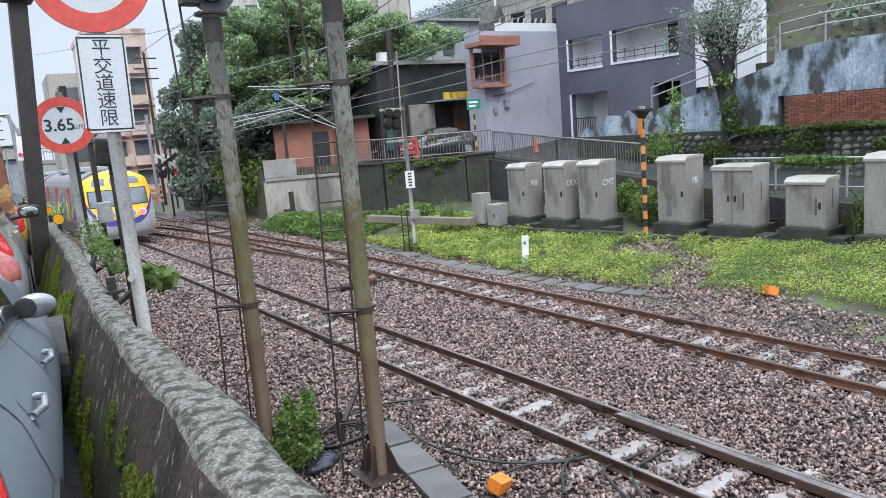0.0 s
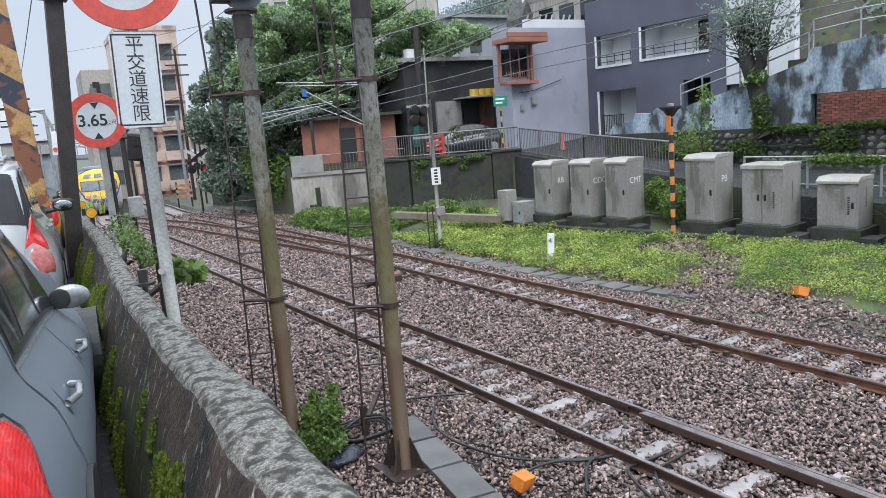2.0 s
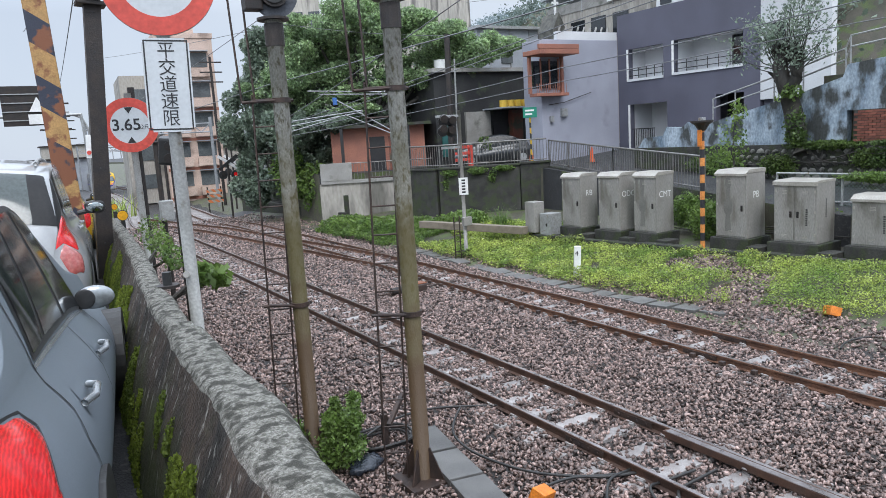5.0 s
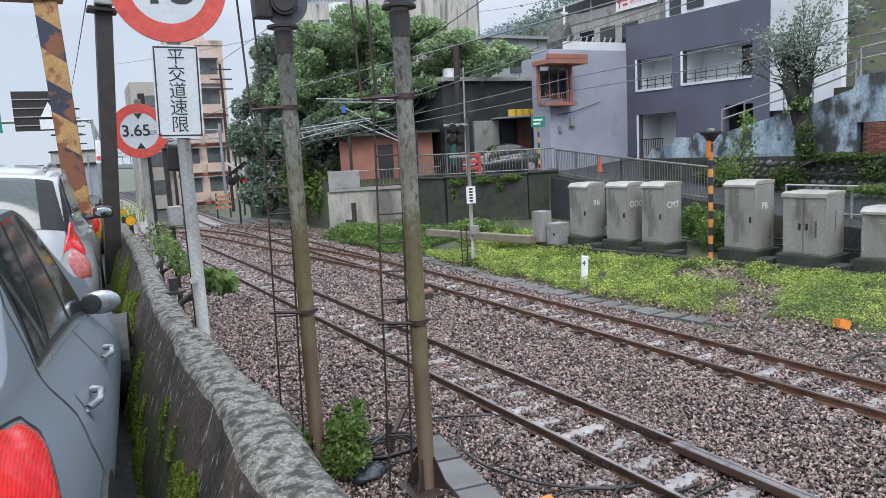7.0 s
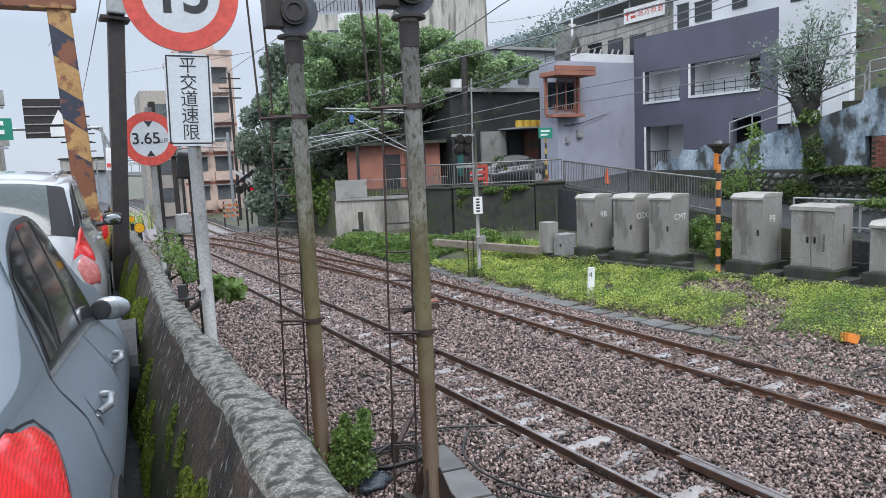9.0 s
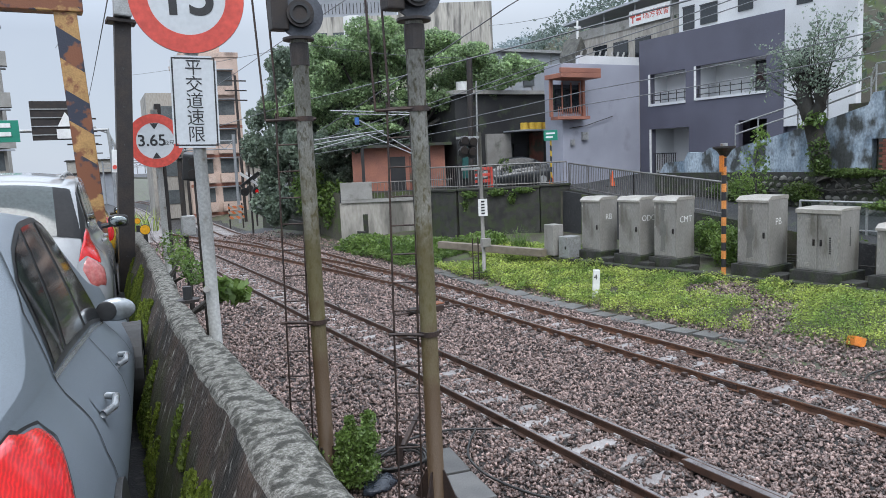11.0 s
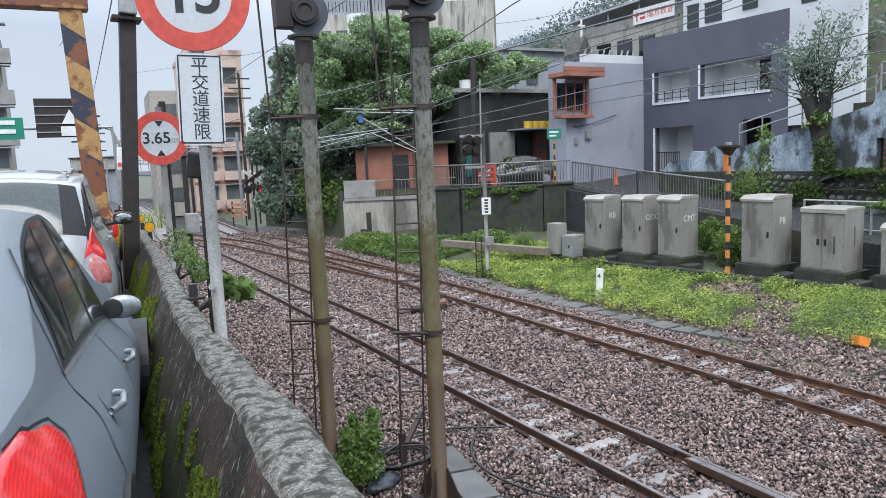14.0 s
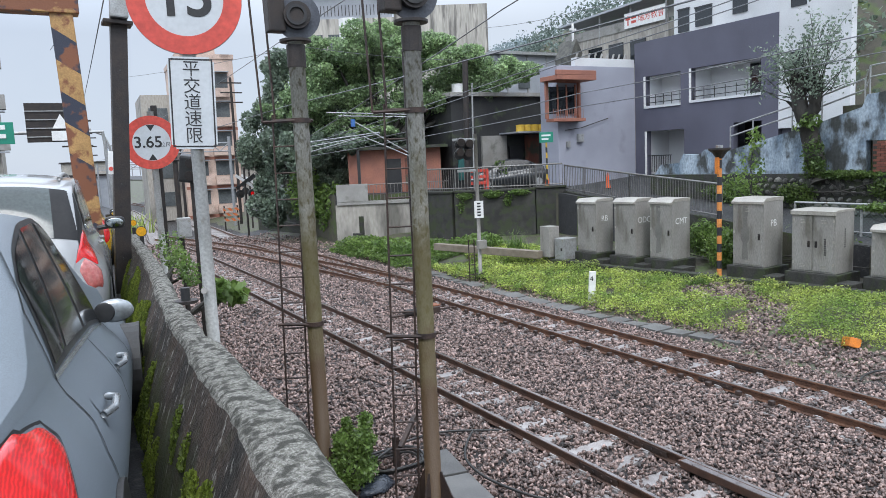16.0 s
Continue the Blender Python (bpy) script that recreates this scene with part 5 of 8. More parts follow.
def plain_windows(parent, x, y0, dy, z0, dz, ny, nz, w, h, axis="x", material=None):
    """Framed windows set proud on a far wall."""
    material = material or M["glass_dark"]
    me = {}
    for i in range(ny):
        for j in range(nz):
            a, b = y0 + i * dy, z0 + j * dz
            for nm, lo, hi, ma, g in (("window", -0.03, 0.03, material, 0), ("window_sill", -0.12, 0.02, M["concrete"], 1)):
                if nm not in me:
                    bm = box(lo, hi, 0, w, 0, h) if not g else box(lo, hi, -0.08, w + 0.08, -0.12, -0.01)
                    ob = part(nm, bm, ma, parent)
                    me[nm] = ob.data
                else:
                    ob = new(nm, me[nm])
                    ob.parent = parent
                ob.matrix_basis = pose(x, a, b) if axis == "x" else pose(a, x, b, 0, 0, 90)


def far_buildings():
    dk = tagged(empty("house"), "low black-walled house with awning behind the road", "house", "houses beyond the railway")
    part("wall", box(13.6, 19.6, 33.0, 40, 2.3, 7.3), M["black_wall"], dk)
    part("roof", box(13.4, 19.8, 32.7, 40, 7.3, 7.5), M["concrete"], dk)
    part("awning", box(16.6, 19.2, 31.2, 33.0, 5.25, 5.33), M["metal_sheet"], dk, "pale sheet awning")
    part("pale_wall", box(15.4, 17.0, 32.85, 33.0, 2.4, 5.2), M["concrete"], dk, "stained pale wall")
    # flat black panel on the solid wall, painted as a doorway's shade
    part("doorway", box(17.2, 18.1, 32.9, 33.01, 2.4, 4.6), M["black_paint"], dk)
    part("brick_pier", box(18.3, 19.0, 32.6, 33.0, 2.4, 5.2), M["brick"], dk, "brick pier")
    part("green_panel", box(13.9, 14.5, 32.9, 33.0, 2.9, 4.9), mat("teal", (0.03, 0.12, 0.11), (0.03, 0.09, 0.09), rough=0.5), dk, "teal door panel")
    tank = tagged(empty("water_tank"), "small white roof water tank", "tank")
    part("tank", disc((14.4, 33.5, 7.5), (0, 0, 1), 0.35, 0.5, 16), M["white_paint"], tank)
    pots = mat("yellow_pots", (0.68, 0.45, 0.05), (0.5, 0.33, 0.05), rough=0.6)
    for k in range(5):
        pt = tagged(empty("flower_pot"), "yellowish planter on the awning ledge", "planter", "planters on the ledge")
        part("pot", disc((17.0 + 0.46 * k, 31.6, 5.33), (0, 0, 1), 0.22, 0.36, 12), pots, pt)

    oh = tagged(empty("house"), "small orange-walled house with balcony under the tree", "house", "houses beyond the railway")
    m = pose(7.9, 34.8, 0, 0, 0, -29)

    def put(n, bm, ma, lab=""):
        ob = part(n, bm, ma, oh, lab)
        ob.matrix_basis = m
        return ob

    put("wall", box(0.3, 5.2, 1.2, 5, 2.1, 4.7), M["terracotta"], "orange plastered wall")
    put("roof", box(-0.1, 5.6, 0.6, 5, 4.7, 4.85), M["dark_concrete"])
    put("balcony_slab", box(-0.2, 5.6, -0.4, 1.2, 1.95, 2.12, 0.01), M["concrete"])
    put("parapet", box(-0.2, 1.4, -0.42, -0.3, 2.12, 3.0, 0.01), M["concrete"], "grey concrete parapet")
    for k in range(22):
        put("rail_bar", tube([(1.5 + 0.18 * k, -0.36, 2.12), (1.5 + 0.18 * k, -0.36, 2.95)], 0.014, 5), M["fence_grey"])
    put("handrail", tube([(1.4, -0.36, 2.95), (5.5, -0.36, 2.95)], 0.025, 6), M["fence_grey"])
    # no opening here: a black panel gives the doorway's dark inside
    put("doorway", box(2.3, 3.1, 1.14, 1.21, 2.15, 4.2), M["black_paint"], "black panel as the shade of a doorway")
    for k in range(4):
        put("shutter", box(3.3 + 0.25 * k, 3.46 + 0.25 * k, 1.12, 1.2, 2.3, 4.2), M["brick"])
    put("pillar", box(0.9, 1.05, 0.0, 0.15, 2.12, 4.7), M["black_paint"])
    put("pillar", box(4.3, 4.45, 0.0, 0.15, 2.12, 4.7), M["black_paint"])
    put("base_wall", box(-0.3, 5.7, -0.3, 0.2, 0.0, 1.95, 0.01), M["beige"], "stained concrete base wall")

    big = tagged(empty("apartment_building"), "weathered grey block with metal roof behind the tree", "building", "blocks in the distance")
    m = pose(19.0, 70, 0, 0, 0, -27)
    for n, bm, ma, lab in (("wall", box(0, 9, 0, 10, 2, 18.3), M["streaked"], ""), ("wall", box(9, 18.5, 1.5, 10, 2, 19.6), M["streaked"], ""),
                           ("metal_storey", box(0.2, 8.8, 0.2, 9.8, 18.3, 21.0), M["metal_sheet"], "grey sheet metal top storey"), ("metal_roof", box(-0.6, 9.5, -0.8, 10, 21.0, 21.3), M["metal_sheet"], "")):
        ob = part(n, bm, ma, big, lab)
        ob.matrix_basis = m
    for k in range(5):
        ob = part("window", box(0.8 + 1.65 * k, 1.9 + 1.65 * k, -0.06, 0.02, 15.2, 16.8), M["glass_far_haze"], big, "dark window")
        ob.matrix_basis = m
    for k in range(24):
        ob = part("grille_bar", box(0.4 + 0.35 * k, 0.46 + 0.35 * k, 0.1, 0.2, 18.6, 19.6), M["steel_dark"], big)
        ob.matrix_basis = m
    tk = tagged(empty("water_tank"), "white plastic roof water tank", "tank")
    part("tank", disc((19.3, 59.2, 14.4), (0, 0, 1), 0.85, 2.0, 20), M["white_paint"], tk)
    part("stand", box(18.4, 20.2, 58.4, 60.0, 2, 14.4), M["beige"], tk)

    gr = tagged(empty("workshop"), "pale grey sheet metal house on the slope", "building", "blocks in the distance")
    part("wall", box(24, 32, 44, 52, 3, 11.4), M["metal_sheet"], gr)
    part("roof", box(23.7, 32.3, 43.6, 52, 11.4, 11.6), M["galv"], gr)
    for k in range(4):
        part("panel_rib", box(25 + 1.8 * k, 25.1 + 1.8 * k, 43.94, 44.0, 3, 11.4), M["galv"], gr)
    part("window", box(26, 27, 43.92, 44.0, 9.0, 10.0), M["glass_far_haze"], gr, "dark window")

    pk = tagged(empty("apartment_building"), "pink tiled apartment block beyond the crossing", "building", "blocks in the distance")
    m = pose(8.6, 80.4, -1.2, 0, 0, -4)
    for n, bm, ma, lab in (("wall", box(0, 5.8, 0, 12, 0, 17.0), M["pink"], ""), ("parapet", box(-0.1, 5.9, -0.1, 12, 17.0, 17.5), M["pink"], ""), ("wing", box(-3.6, 0, 2.5, 12, 0, 13.5), M["beige"], "grey stained wing"), ("roof_room", box(0.8, 4.5, 3, 8, 17.5, 20), M["pink"], "")):
        ob = part(n, bm, ma, pk, lab)
        ob.matrix_basis = m
    for i in range(2):
        for j in range(5):
            for n, b4, ma in (("window", (0.5 + 2.7 * i, 2.4 + 2.7 * i, -0.05, 0.02, 1.6 + 3.1 * j, 3.1 + 3.1 * j), M["glass_far_haze"]), ("awning", (0.4 + 2.7 * i, 2.5 + 2.7 * i, -0.7, 0.0, 3.2 + 3.1 * j, 3.28 + 3.1 * j), M["metal_sheet"]), ("balcony", (0.35 + 2.7 * i, 2.55 + 2.7 * i, -0.6, -0.02, 0.6 + 3.1 * j, 1.5 + 3.1 * j), M["pink"])):
                ob = part(n, box(*b4), ma, pk)
                ob.matrix_basis = m
    for j in range(4):
        ob = part("window", box(-2.9, -1.0, 2.42, 2.5, 1.6 + 3.0 * j, 3.1 + 3.0 * j), M["glass_far_haze"], pk)
        ob.matrix_basis = m
        ob = part("red_band", box(-0.02, 5.82, -0.03, 0.0, 0.2 + 3.1 * j, 0.5 + 3.1 * j), M["terracotta"], pk)
        ob.matrix_basis = m

    lf = tagged(empty("apartment_building"), "old weathered town house along the road", "building", "blocks in the distance")
    part("wall", box(-16, -7.6, 66, 80, -0.5, 15.5), M["beige"], lf)
    for j in range(4):
        part("balcony", box(-9.8, -6.9, 65.0, 66.0, 3.2 + 3.1 * j, 4.3 + 3.1 * j), M["concrete"], lf)
        part("window", box(-9.6, -7.8, 65.94, 66.0, 4.6 + 3.1 * j, 6.0 + 3.1 * j), M["glass_far_haze"], lf)
        part("awning", box(-9.8, -7.0, 64.9, 66.0, 6.1 + 3.1 * j, 6.2 + 3.1 * j), M["metal_sheet"], lf)
    # dim station sheds at the end of the line
    st = tagged(empty("station_shed"), "dark station sheds at the end of the line", "building", "blocks in the distance")
    for k, (x, y, w, h) in enumerate(((-3, 132, 9, 5.5), (14.5, 100, 8, 6.0), (12, 125, 9, 9), (2, 210, 14, 9))):
        part("shed", box(x, x + w, y, y + 8, -2, h - 1.5), M["beige"] if k % 2 else M["metal_sheet"], st)
        part("shed_roof", box(x - 0.5, x + w + 0.5, y - 0.5, y + 8.5, h - 1.5, h - 1.2), M["steel_dark"], st)


def railing(pts, h, step=0.14, label="grey steel railing with upright bars along the ramp"):
    top = tagged(empty("railing"), label, "railing", "railings along the upper road")
    for a, b in zip(pts, pts[1:]):
        a, b = Vector(a), Vector(b)
        up = Vector((0, 0, h))
        part("top_rail", tube([a + up, b + up], 0.035, 8), M["fence_grey"], top)
        part("bottom_rail", tube([a + up * 0.1, b + up * 0.1], 0.025, 6), M["fence_grey"], top)
        n = int((b - a).length / step)
        for k in range(n + 1):
            p = a.lerp(b, k / n)
            big = k % 12 == 0
            part("post" if big else "bar", tube([p, p + up], 0.032 if big else 0.014, 6), M["fence_grey"], top)


def retaining_walls():
    bw = tagged(empty("retaining_wall"), "black mossy retaining wall under the upper road", "wall", kind="structure")
    line = [(15.0, 25.6, 2.5), (13.75, 26.15, 2.45), (10.8, 28.3, 2.42), (10.1, 31.0, 2.42), (12.6, 31.6, 2.3)]
    for i, (a, b) in enumerate(zip(line, line[1:])):
        a, b = Vector(a), Vector(b)
        d = (b - a)
        ang = math.degrees(math.atan2(d.y, d.x))
        ob = part("wall_panel", box(0, d.xy.length, -0.15, 0.2, -0.4, a.z + 0.06, 0.01), M["dark_concrete"], bw)
        ob.matrix_basis = pose(a.x, a.y, 0, 0, 0, ang)
        ob = part("coping", box(-0.03, d.xy.length + 0.03, -0.22, 0.27, a.z + 0.064, a.z + 0.16, 0.02), M["dark_concrete"], bw)
        ob.matrix_basis = pose(a.x, a.y, 0, 0, 0, ang)
    ramp = tagged(empty("ramp_wall"), "concrete edge wall below the sloping ramp", "wall", kind="structure")
    pts = [(14.95, 25.5, 2.4), (14.0, 20.5, 2.05), (13.25, 15.6, 1.72), (12.8, 12, 1.4), (12.7, 4, 0.95)]
    for a, b in zip(pts, pts[1:]):
        bm = bmesh.new()
        v = []
        for p in (a, b):
            for dx, z in ((-0.12, -0.2), (-0.12, p[2]), (0.14, p[2]), (0.14, -0.2)):
                v.append(bm.verts.new((p[0] + dx, p[1], z)))
        for k in range(4):
            bm.faces.new((v[k], v[(k + 1) % 4], v[4 + (k + 1) % 4], v[4 + k]))
        bm.faces.new(v[:4])
        bm.faces.new(v[4:])
        bmesh.ops.recalc_face_normals(bm, faces=bm.faces[:])
        part("edge_wall", bm, M["dark_concrete"], ramp)
    railing([(10.15, 30.9, 2.6), (10.85, 28.25, 2.6), (13.8, 26.1, 2.62), (14.9, 25.6, 2.62)], 1.0, label="grey steel railing on the black retaining wall")
    railing([(14.95, 25.5, 2.42), (14.0, 20.5, 2.06), (13.25, 15.6, 1.72)], 1.12)
    low = tagged(empty("retaining_wall"), "low mossy wall beside the level crossing", "wall", kind="structure")
    part("wall_panel", box(6.2, 6.55, 44.5, 58, -0.9, 0.95, 0.02), M["dark_concrete"], low).matrix_basis = pose(1.4, 2, -0.1, 0, 0, -3)
    part("kerb_wall", box(8.2, 8.5, 33.8, 52, -0.8, 0.5, 0.02), M["dark_concrete"], low)
    part("wall_panel", box(8.5, 9.0, 34.0, 50, -0.4, 1.35, 0.02), M["dark_concrete"], low)

    # stained blue wall that climbs along the steps, brick and rubble below it
    bl = tagged(empty("stepped_wall"), "stained blue and white concrete wall climbing the slope", "wall", kind="structure")
    prof = [(22.6, 2.95), (22.2, 3.4), (21.2, 3.45), (21.0, 3.8), (20.2, 3.75), (19.9, 3.95), (18.8, 3.87), (17.8, 4.1), (16.2, 4.45), (15.1, 4.7), (13.65, 5.1), (13.5, 5.48), (12.0, 5.6), (10.0, 5.6), (4.0, 5.6)]
    for (ya, za), (yb, zb) in zip(prof, prof[1:]):
        bm = bmesh.new()
        low_z = 2.9 if yb >= 13.2 else 4.02
        v = [bm.verts.new(p) for x in (17.5, 17.8) for p in ((x, ya, low_z), (x, ya, za), (x, yb, zb), (x, yb, low_z))]
        bm.faces.new(v[:4])
        bm.faces.new(list(reversed(v[4:])))
        for k in range(4):
            bm.faces.new((v[k], v[4 + k], v[4 + (k + 1) % 4], v[(k + 1) % 4]))
        bmesh.ops.recalc_face_normals(bm, faces=bm.faces[:])
        part("wall_panel", bm, M["blue_wall"], bl)
    hr = tagged(empty("handrail"), "pale steel handrail above the stepped wall", "handrail")
    for dz in (0.55, 0.9):
        part("rail", tube([(17.65, y, z + dz) for y, z in prof[6:-1]], 0.03, 6), M["galv"], hr)
    for y, z in prof[6:-1]:
        part("post", tube([(17.65, y, z), (17.65, y, z + 0.9)], 0.03, 6), M["galv"], hr)
    part("core", box(17.78, 21.9, 4, 22.6, 2.0, 3.1), M["dark_concrete"], bl)
    part("upper_bank", box(17.85, 21.9, 4, 14.5, 3.1, 5.2), M["earth"], bl)
    br = tagged(empty("brick_wall"), "old red brick band under the blue wall", "wall", kind="structure")
    part("mortar", box(17.46, 17.8, 4, 13.25, 3.0, 4.02), M["dark_concrete"], br)
    me = None
    rng = random.Random(4)
    for r in range(12):
        for k in range(22):
            y = 8.0 + 0.238 * k + (0.119 if r % 2 else 0)
            if y > 13.1:
                continue
            if me is None:
                ob = part("brick", box(-0.02, 0.02, 0, 0.225, 0, 0.07), M["brick"], br)
                me = ob.data
            else:
                ob = new("brick", me)
                ob.parent = br
            ob.matrix_basis = pose(17.45 + rng.uniform(-0.006, 0.006), y, 3.02 + 0.082 * r)
    rw = tagged(empty("rubble_wall"), "dark rubble stone retaining wall with ivy", "wall", kind="structure")
    part("mortar", box(17.2, 17.5, 4, 22.5, 1.0, 2.98), M["dark_concrete"], rw)
    meshes = []
    for s in range(4):
        bm = bmesh.new()
        bmesh.ops.create_icosphere(bm, subdivisions=1, radius=0.13)
        for v in bm.verts:
            v.co = Vector((v.co.x * 0.5, v.co.y * 1.2, v.co.z * 0.85)) * (1 + 0.35 * noise.noise(v.co * 12 + Vector((s * 7, 0, 0))))
        me_ = bpy.data.meshes.new("stone")
        bm.to_mesh(me_)
        bm.free()
        me_.materials.append(M["rock"])
        meshes.append(me_)
    cnt = 0
    for r in range(8):
        y = 7.6
        while y < 17.5 and cnt < 290:
            ob = new("stone", meshes[rng.randrange(4)])
            ob.parent = rw
            ob.matrix_basis = pose(17.19, y, 1.25 + 0.215 * r + rng.uniform(-0.03, 0.03), rng.uniform(-40, 40), 0, rng.uniform(-10, 10)) @ Matrix.Diagonal((1, rng.uniform(0.55, 1.1), rng.uniform(0.55, 1.05), 1))
            y += rng.uniform(0.27, 0.36)
            cnt += 1


def mesh_fence():
    top = tagged(empty("chain_link_fence"), "green-grey chain-link fence behind the cabinets", "fence")
    x = 13.9
    for k in range(6):
        part("post", tube([(x, 3.5 + 2.0 * k, 0.9), (x, 3.5 + 2.0 * k, 2.3)], 0.035, 8), M["galv"], top)
    part("top_rail", tube([(x, 3.5, 2.28), (x, 13.5, 2.28)], 0.03, 8), M["galv"], top)
    part("mid_rail", tube([(x, 3.5, 1.5), (x, 13.5, 1.5)], 0.02, 6), M["galv"], top)
    v, f = [], []
    for s in (-1, 1):
        for k in range(125):
            y0 = 2.4 + 0.1 * k
            a, b = (x + 0.012 * s, y0, 0.95), (x + 0.012 * s, y0 + s * 1.3, 2.25)
            if not (3.5 <= b[1] <= 13.5 and 3.5 <= a[1] <= 13.5):
                continue
            n = len(v)
            v += [a, (a[0], a[1] + 0.012, a[2]), (b[0], b[1] + 0.012, b[2]), b]
            f.append((n, n + 1, n + 2, n + 3))
    ob = mesh_ob("wire_mesh", v, f, mat("wire_green", (0.16, 0.22, 0.20), (0.12, 0.17, 0.15), rough=0.5, bump=0), top)
    ob["kind"] = "stuff"


def build_background():
    dark_house()
    grey_house()
    church()
    far_buildings()
    retaining_walls()
    mesh_fence()


build_background()
# ---- plants ----
RNG = np.random.default_rng(11)


def blob(c, r, n, inner=0.72):
    """n points in the outer part of an uneven ellipsoid."""
    d = RNG.normal(size=(n, 3))
    d /= np.linalg.norm(d, axis=1)[:, None]
    k = RNG.uniform(inner, 1.0, n) ** 0.7
    lump = 1 + 0.22 * np.sin(d[:, 0] * 7 + c[0]) * np.sin(d[:, 1] * 6 + c[1] * 2) * np.cos(d[:, 2] * 5 + c[2])
    return np.array(c) + d * (k * lump)[:, None] * np.array(r)


def limb(bm, a, b, r0, r1, bends=3):
    a, b = Vector(a), Vector(b)
    pts = [a.lerp(b, i / bends) + (Vector(RNG.uniform(-0.12, 0.12, 3)) * (b - a).length * 0.4 if 0 < i < bends else Vector()) for i in range(bends + 1)]
    add_tube(bm, pts, r0, 8, r1)


def tree(name, label, base, blobs, leaf, size, material, trunk_r=0.3, dens=1.0, category="tree"):
    top = tagged(empty(name), label, category)
    bm = bmesh.new()
    top_c = Vector(np.mean([b[0] for b in blobs], axis=0))
    fork = Vector(base).lerp(top_c, 0.45)
    limb(bm, base, fork, trunk_r, trunk_r * 0.75)
    for c, r in blobs:
        limb(bm, fork, Vector(c) - Vector((0, 0, r[2] * 0.3)), trunk_r * 0.5, 0.05)
    part("trunk", bm, M["bark"], top, smooth=True)
    clumps = []
    for c, r in blobs:
        clumps.append((np.array(c), np.array(r) * 0.8, leaf * 0.14 * r[0] * r[2]))
        for k in range(14):
            d = RNG.normal(size=3)
            d /= np.linalg.norm(d)
            d[2] = d[2] * 0.8 + 0.1
            q = RNG.uniform(0.2, 0.45) * np.array(r)
            clumps.append((np.array(c) + d * np.array(r) * RNG.uniform(0.75, 1.25), q, leaf * 0.75 * q[0] * q[2]))
    pts = np.concatenate([blob(c, r, int(n * dens), 0.55) for c, r, n in clumps])
    cr = leaves("crown", pts, size, RNG, material, top)
    return top


def build_plants():
    # banyan over the small house: bright crown in front, dark mass behind
    tree("tree", "large broad-leaved banyan with light green crown", (11.2, 36.0, 2.4),
         [((8.6, 39.0, 8.6), (2.2, 2.2, 1.6)), ((10.4, 37.5, 9.9), (2.2, 2.0, 1.6)), ((12.3, 36.2, 9.6), (2.2, 2.0, 1.7)), ((14.3, 34.8, 9.0), (2.0, 2.0, 1.4)), ((15.8, 33.4, 8.3), (1.7, 1.8, 1.1)), ((9.2, 38.2, 7.0), (1.9, 1.8, 1.2)), ((12.0, 35.8, 7.4), (1.7, 1.7, 1.3)), ((13.6, 34.8, 7.2), (1.5, 1.5, 1.0)), ((7.4, 39.4, 7.2), (1.6, 1.6, 1.0)), ((11.0, 36.8, 10.5), (1.5, 1.5, 0.8)), ((16.6, 35.0, 7.2), (1.4, 1.5, 0.9)), ((18.3, 34.6, 8.7), (1.5, 1.4, 0.8)), ((15.0, 35.2, 6.0), (0.9, 1.1, 0.8)), ((9.4, 37.2, 5.9), (1.2, 1.2, 0.7)), ((10.9, 36.2, 5.7), (0.9, 1.0, 0.6)), ((13.6, 35.6, 10.2), (1.6, 1.6, 0.8)), ((9.0, 37.6, 10.2), (1.3, 1.3, 0.9))],
         3900, 0.15, M["leaf_light_haze"], 0.35)
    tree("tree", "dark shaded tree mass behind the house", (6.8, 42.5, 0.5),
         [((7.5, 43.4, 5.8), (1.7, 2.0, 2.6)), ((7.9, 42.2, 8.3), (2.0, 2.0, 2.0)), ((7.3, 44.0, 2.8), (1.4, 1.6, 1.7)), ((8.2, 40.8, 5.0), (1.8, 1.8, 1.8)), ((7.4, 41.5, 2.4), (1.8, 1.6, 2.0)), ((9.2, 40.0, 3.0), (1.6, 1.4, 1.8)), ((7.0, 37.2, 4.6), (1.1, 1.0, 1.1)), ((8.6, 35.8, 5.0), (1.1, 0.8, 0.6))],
         1800, 0.22, M["leaf_dark_haze"], 0.3)
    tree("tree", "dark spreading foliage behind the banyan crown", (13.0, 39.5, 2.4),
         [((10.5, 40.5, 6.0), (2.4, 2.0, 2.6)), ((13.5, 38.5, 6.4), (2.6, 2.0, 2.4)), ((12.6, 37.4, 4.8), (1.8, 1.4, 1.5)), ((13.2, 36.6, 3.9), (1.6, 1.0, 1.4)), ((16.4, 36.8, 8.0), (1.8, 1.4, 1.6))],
         1500, 0.22, M["leaf_dark_haze"], 0.3)
    # pollarded tree on the bank
    top = tagged(empty("tree"), "pollarded leaning tree with sparse new shoots", "tree")
    bm = bmesh.new()
    limb(bm, (17.1, 14.75, 2.7), (17.1, 15.25, 4.6), 0.33, 0.30)
    limb(bm, (17.1, 15.25, 4.5), (17.1, 15.75, 6.25), 0.27, 0.23, 5)
    limb(bm, (17.1, 15.25, 4.6), (17.15, 14.95, 6.0), 0.24, 0.2, 5)
    for k in range(26):
        c = Vector((17.1, 15.3 + RNG.uniform(-0.4, 0.5), 5.6 + RNG.uniform(-0.5, 0.8)))
        limb(bm, c, c + Vector(RNG.uniform(-0.25, 0.25, 3)), 0.07, 0.03, 2)
    part("trunk", bm, M["bark"], top, smooth=True)
    bm = bmesh.new()
    ends = []
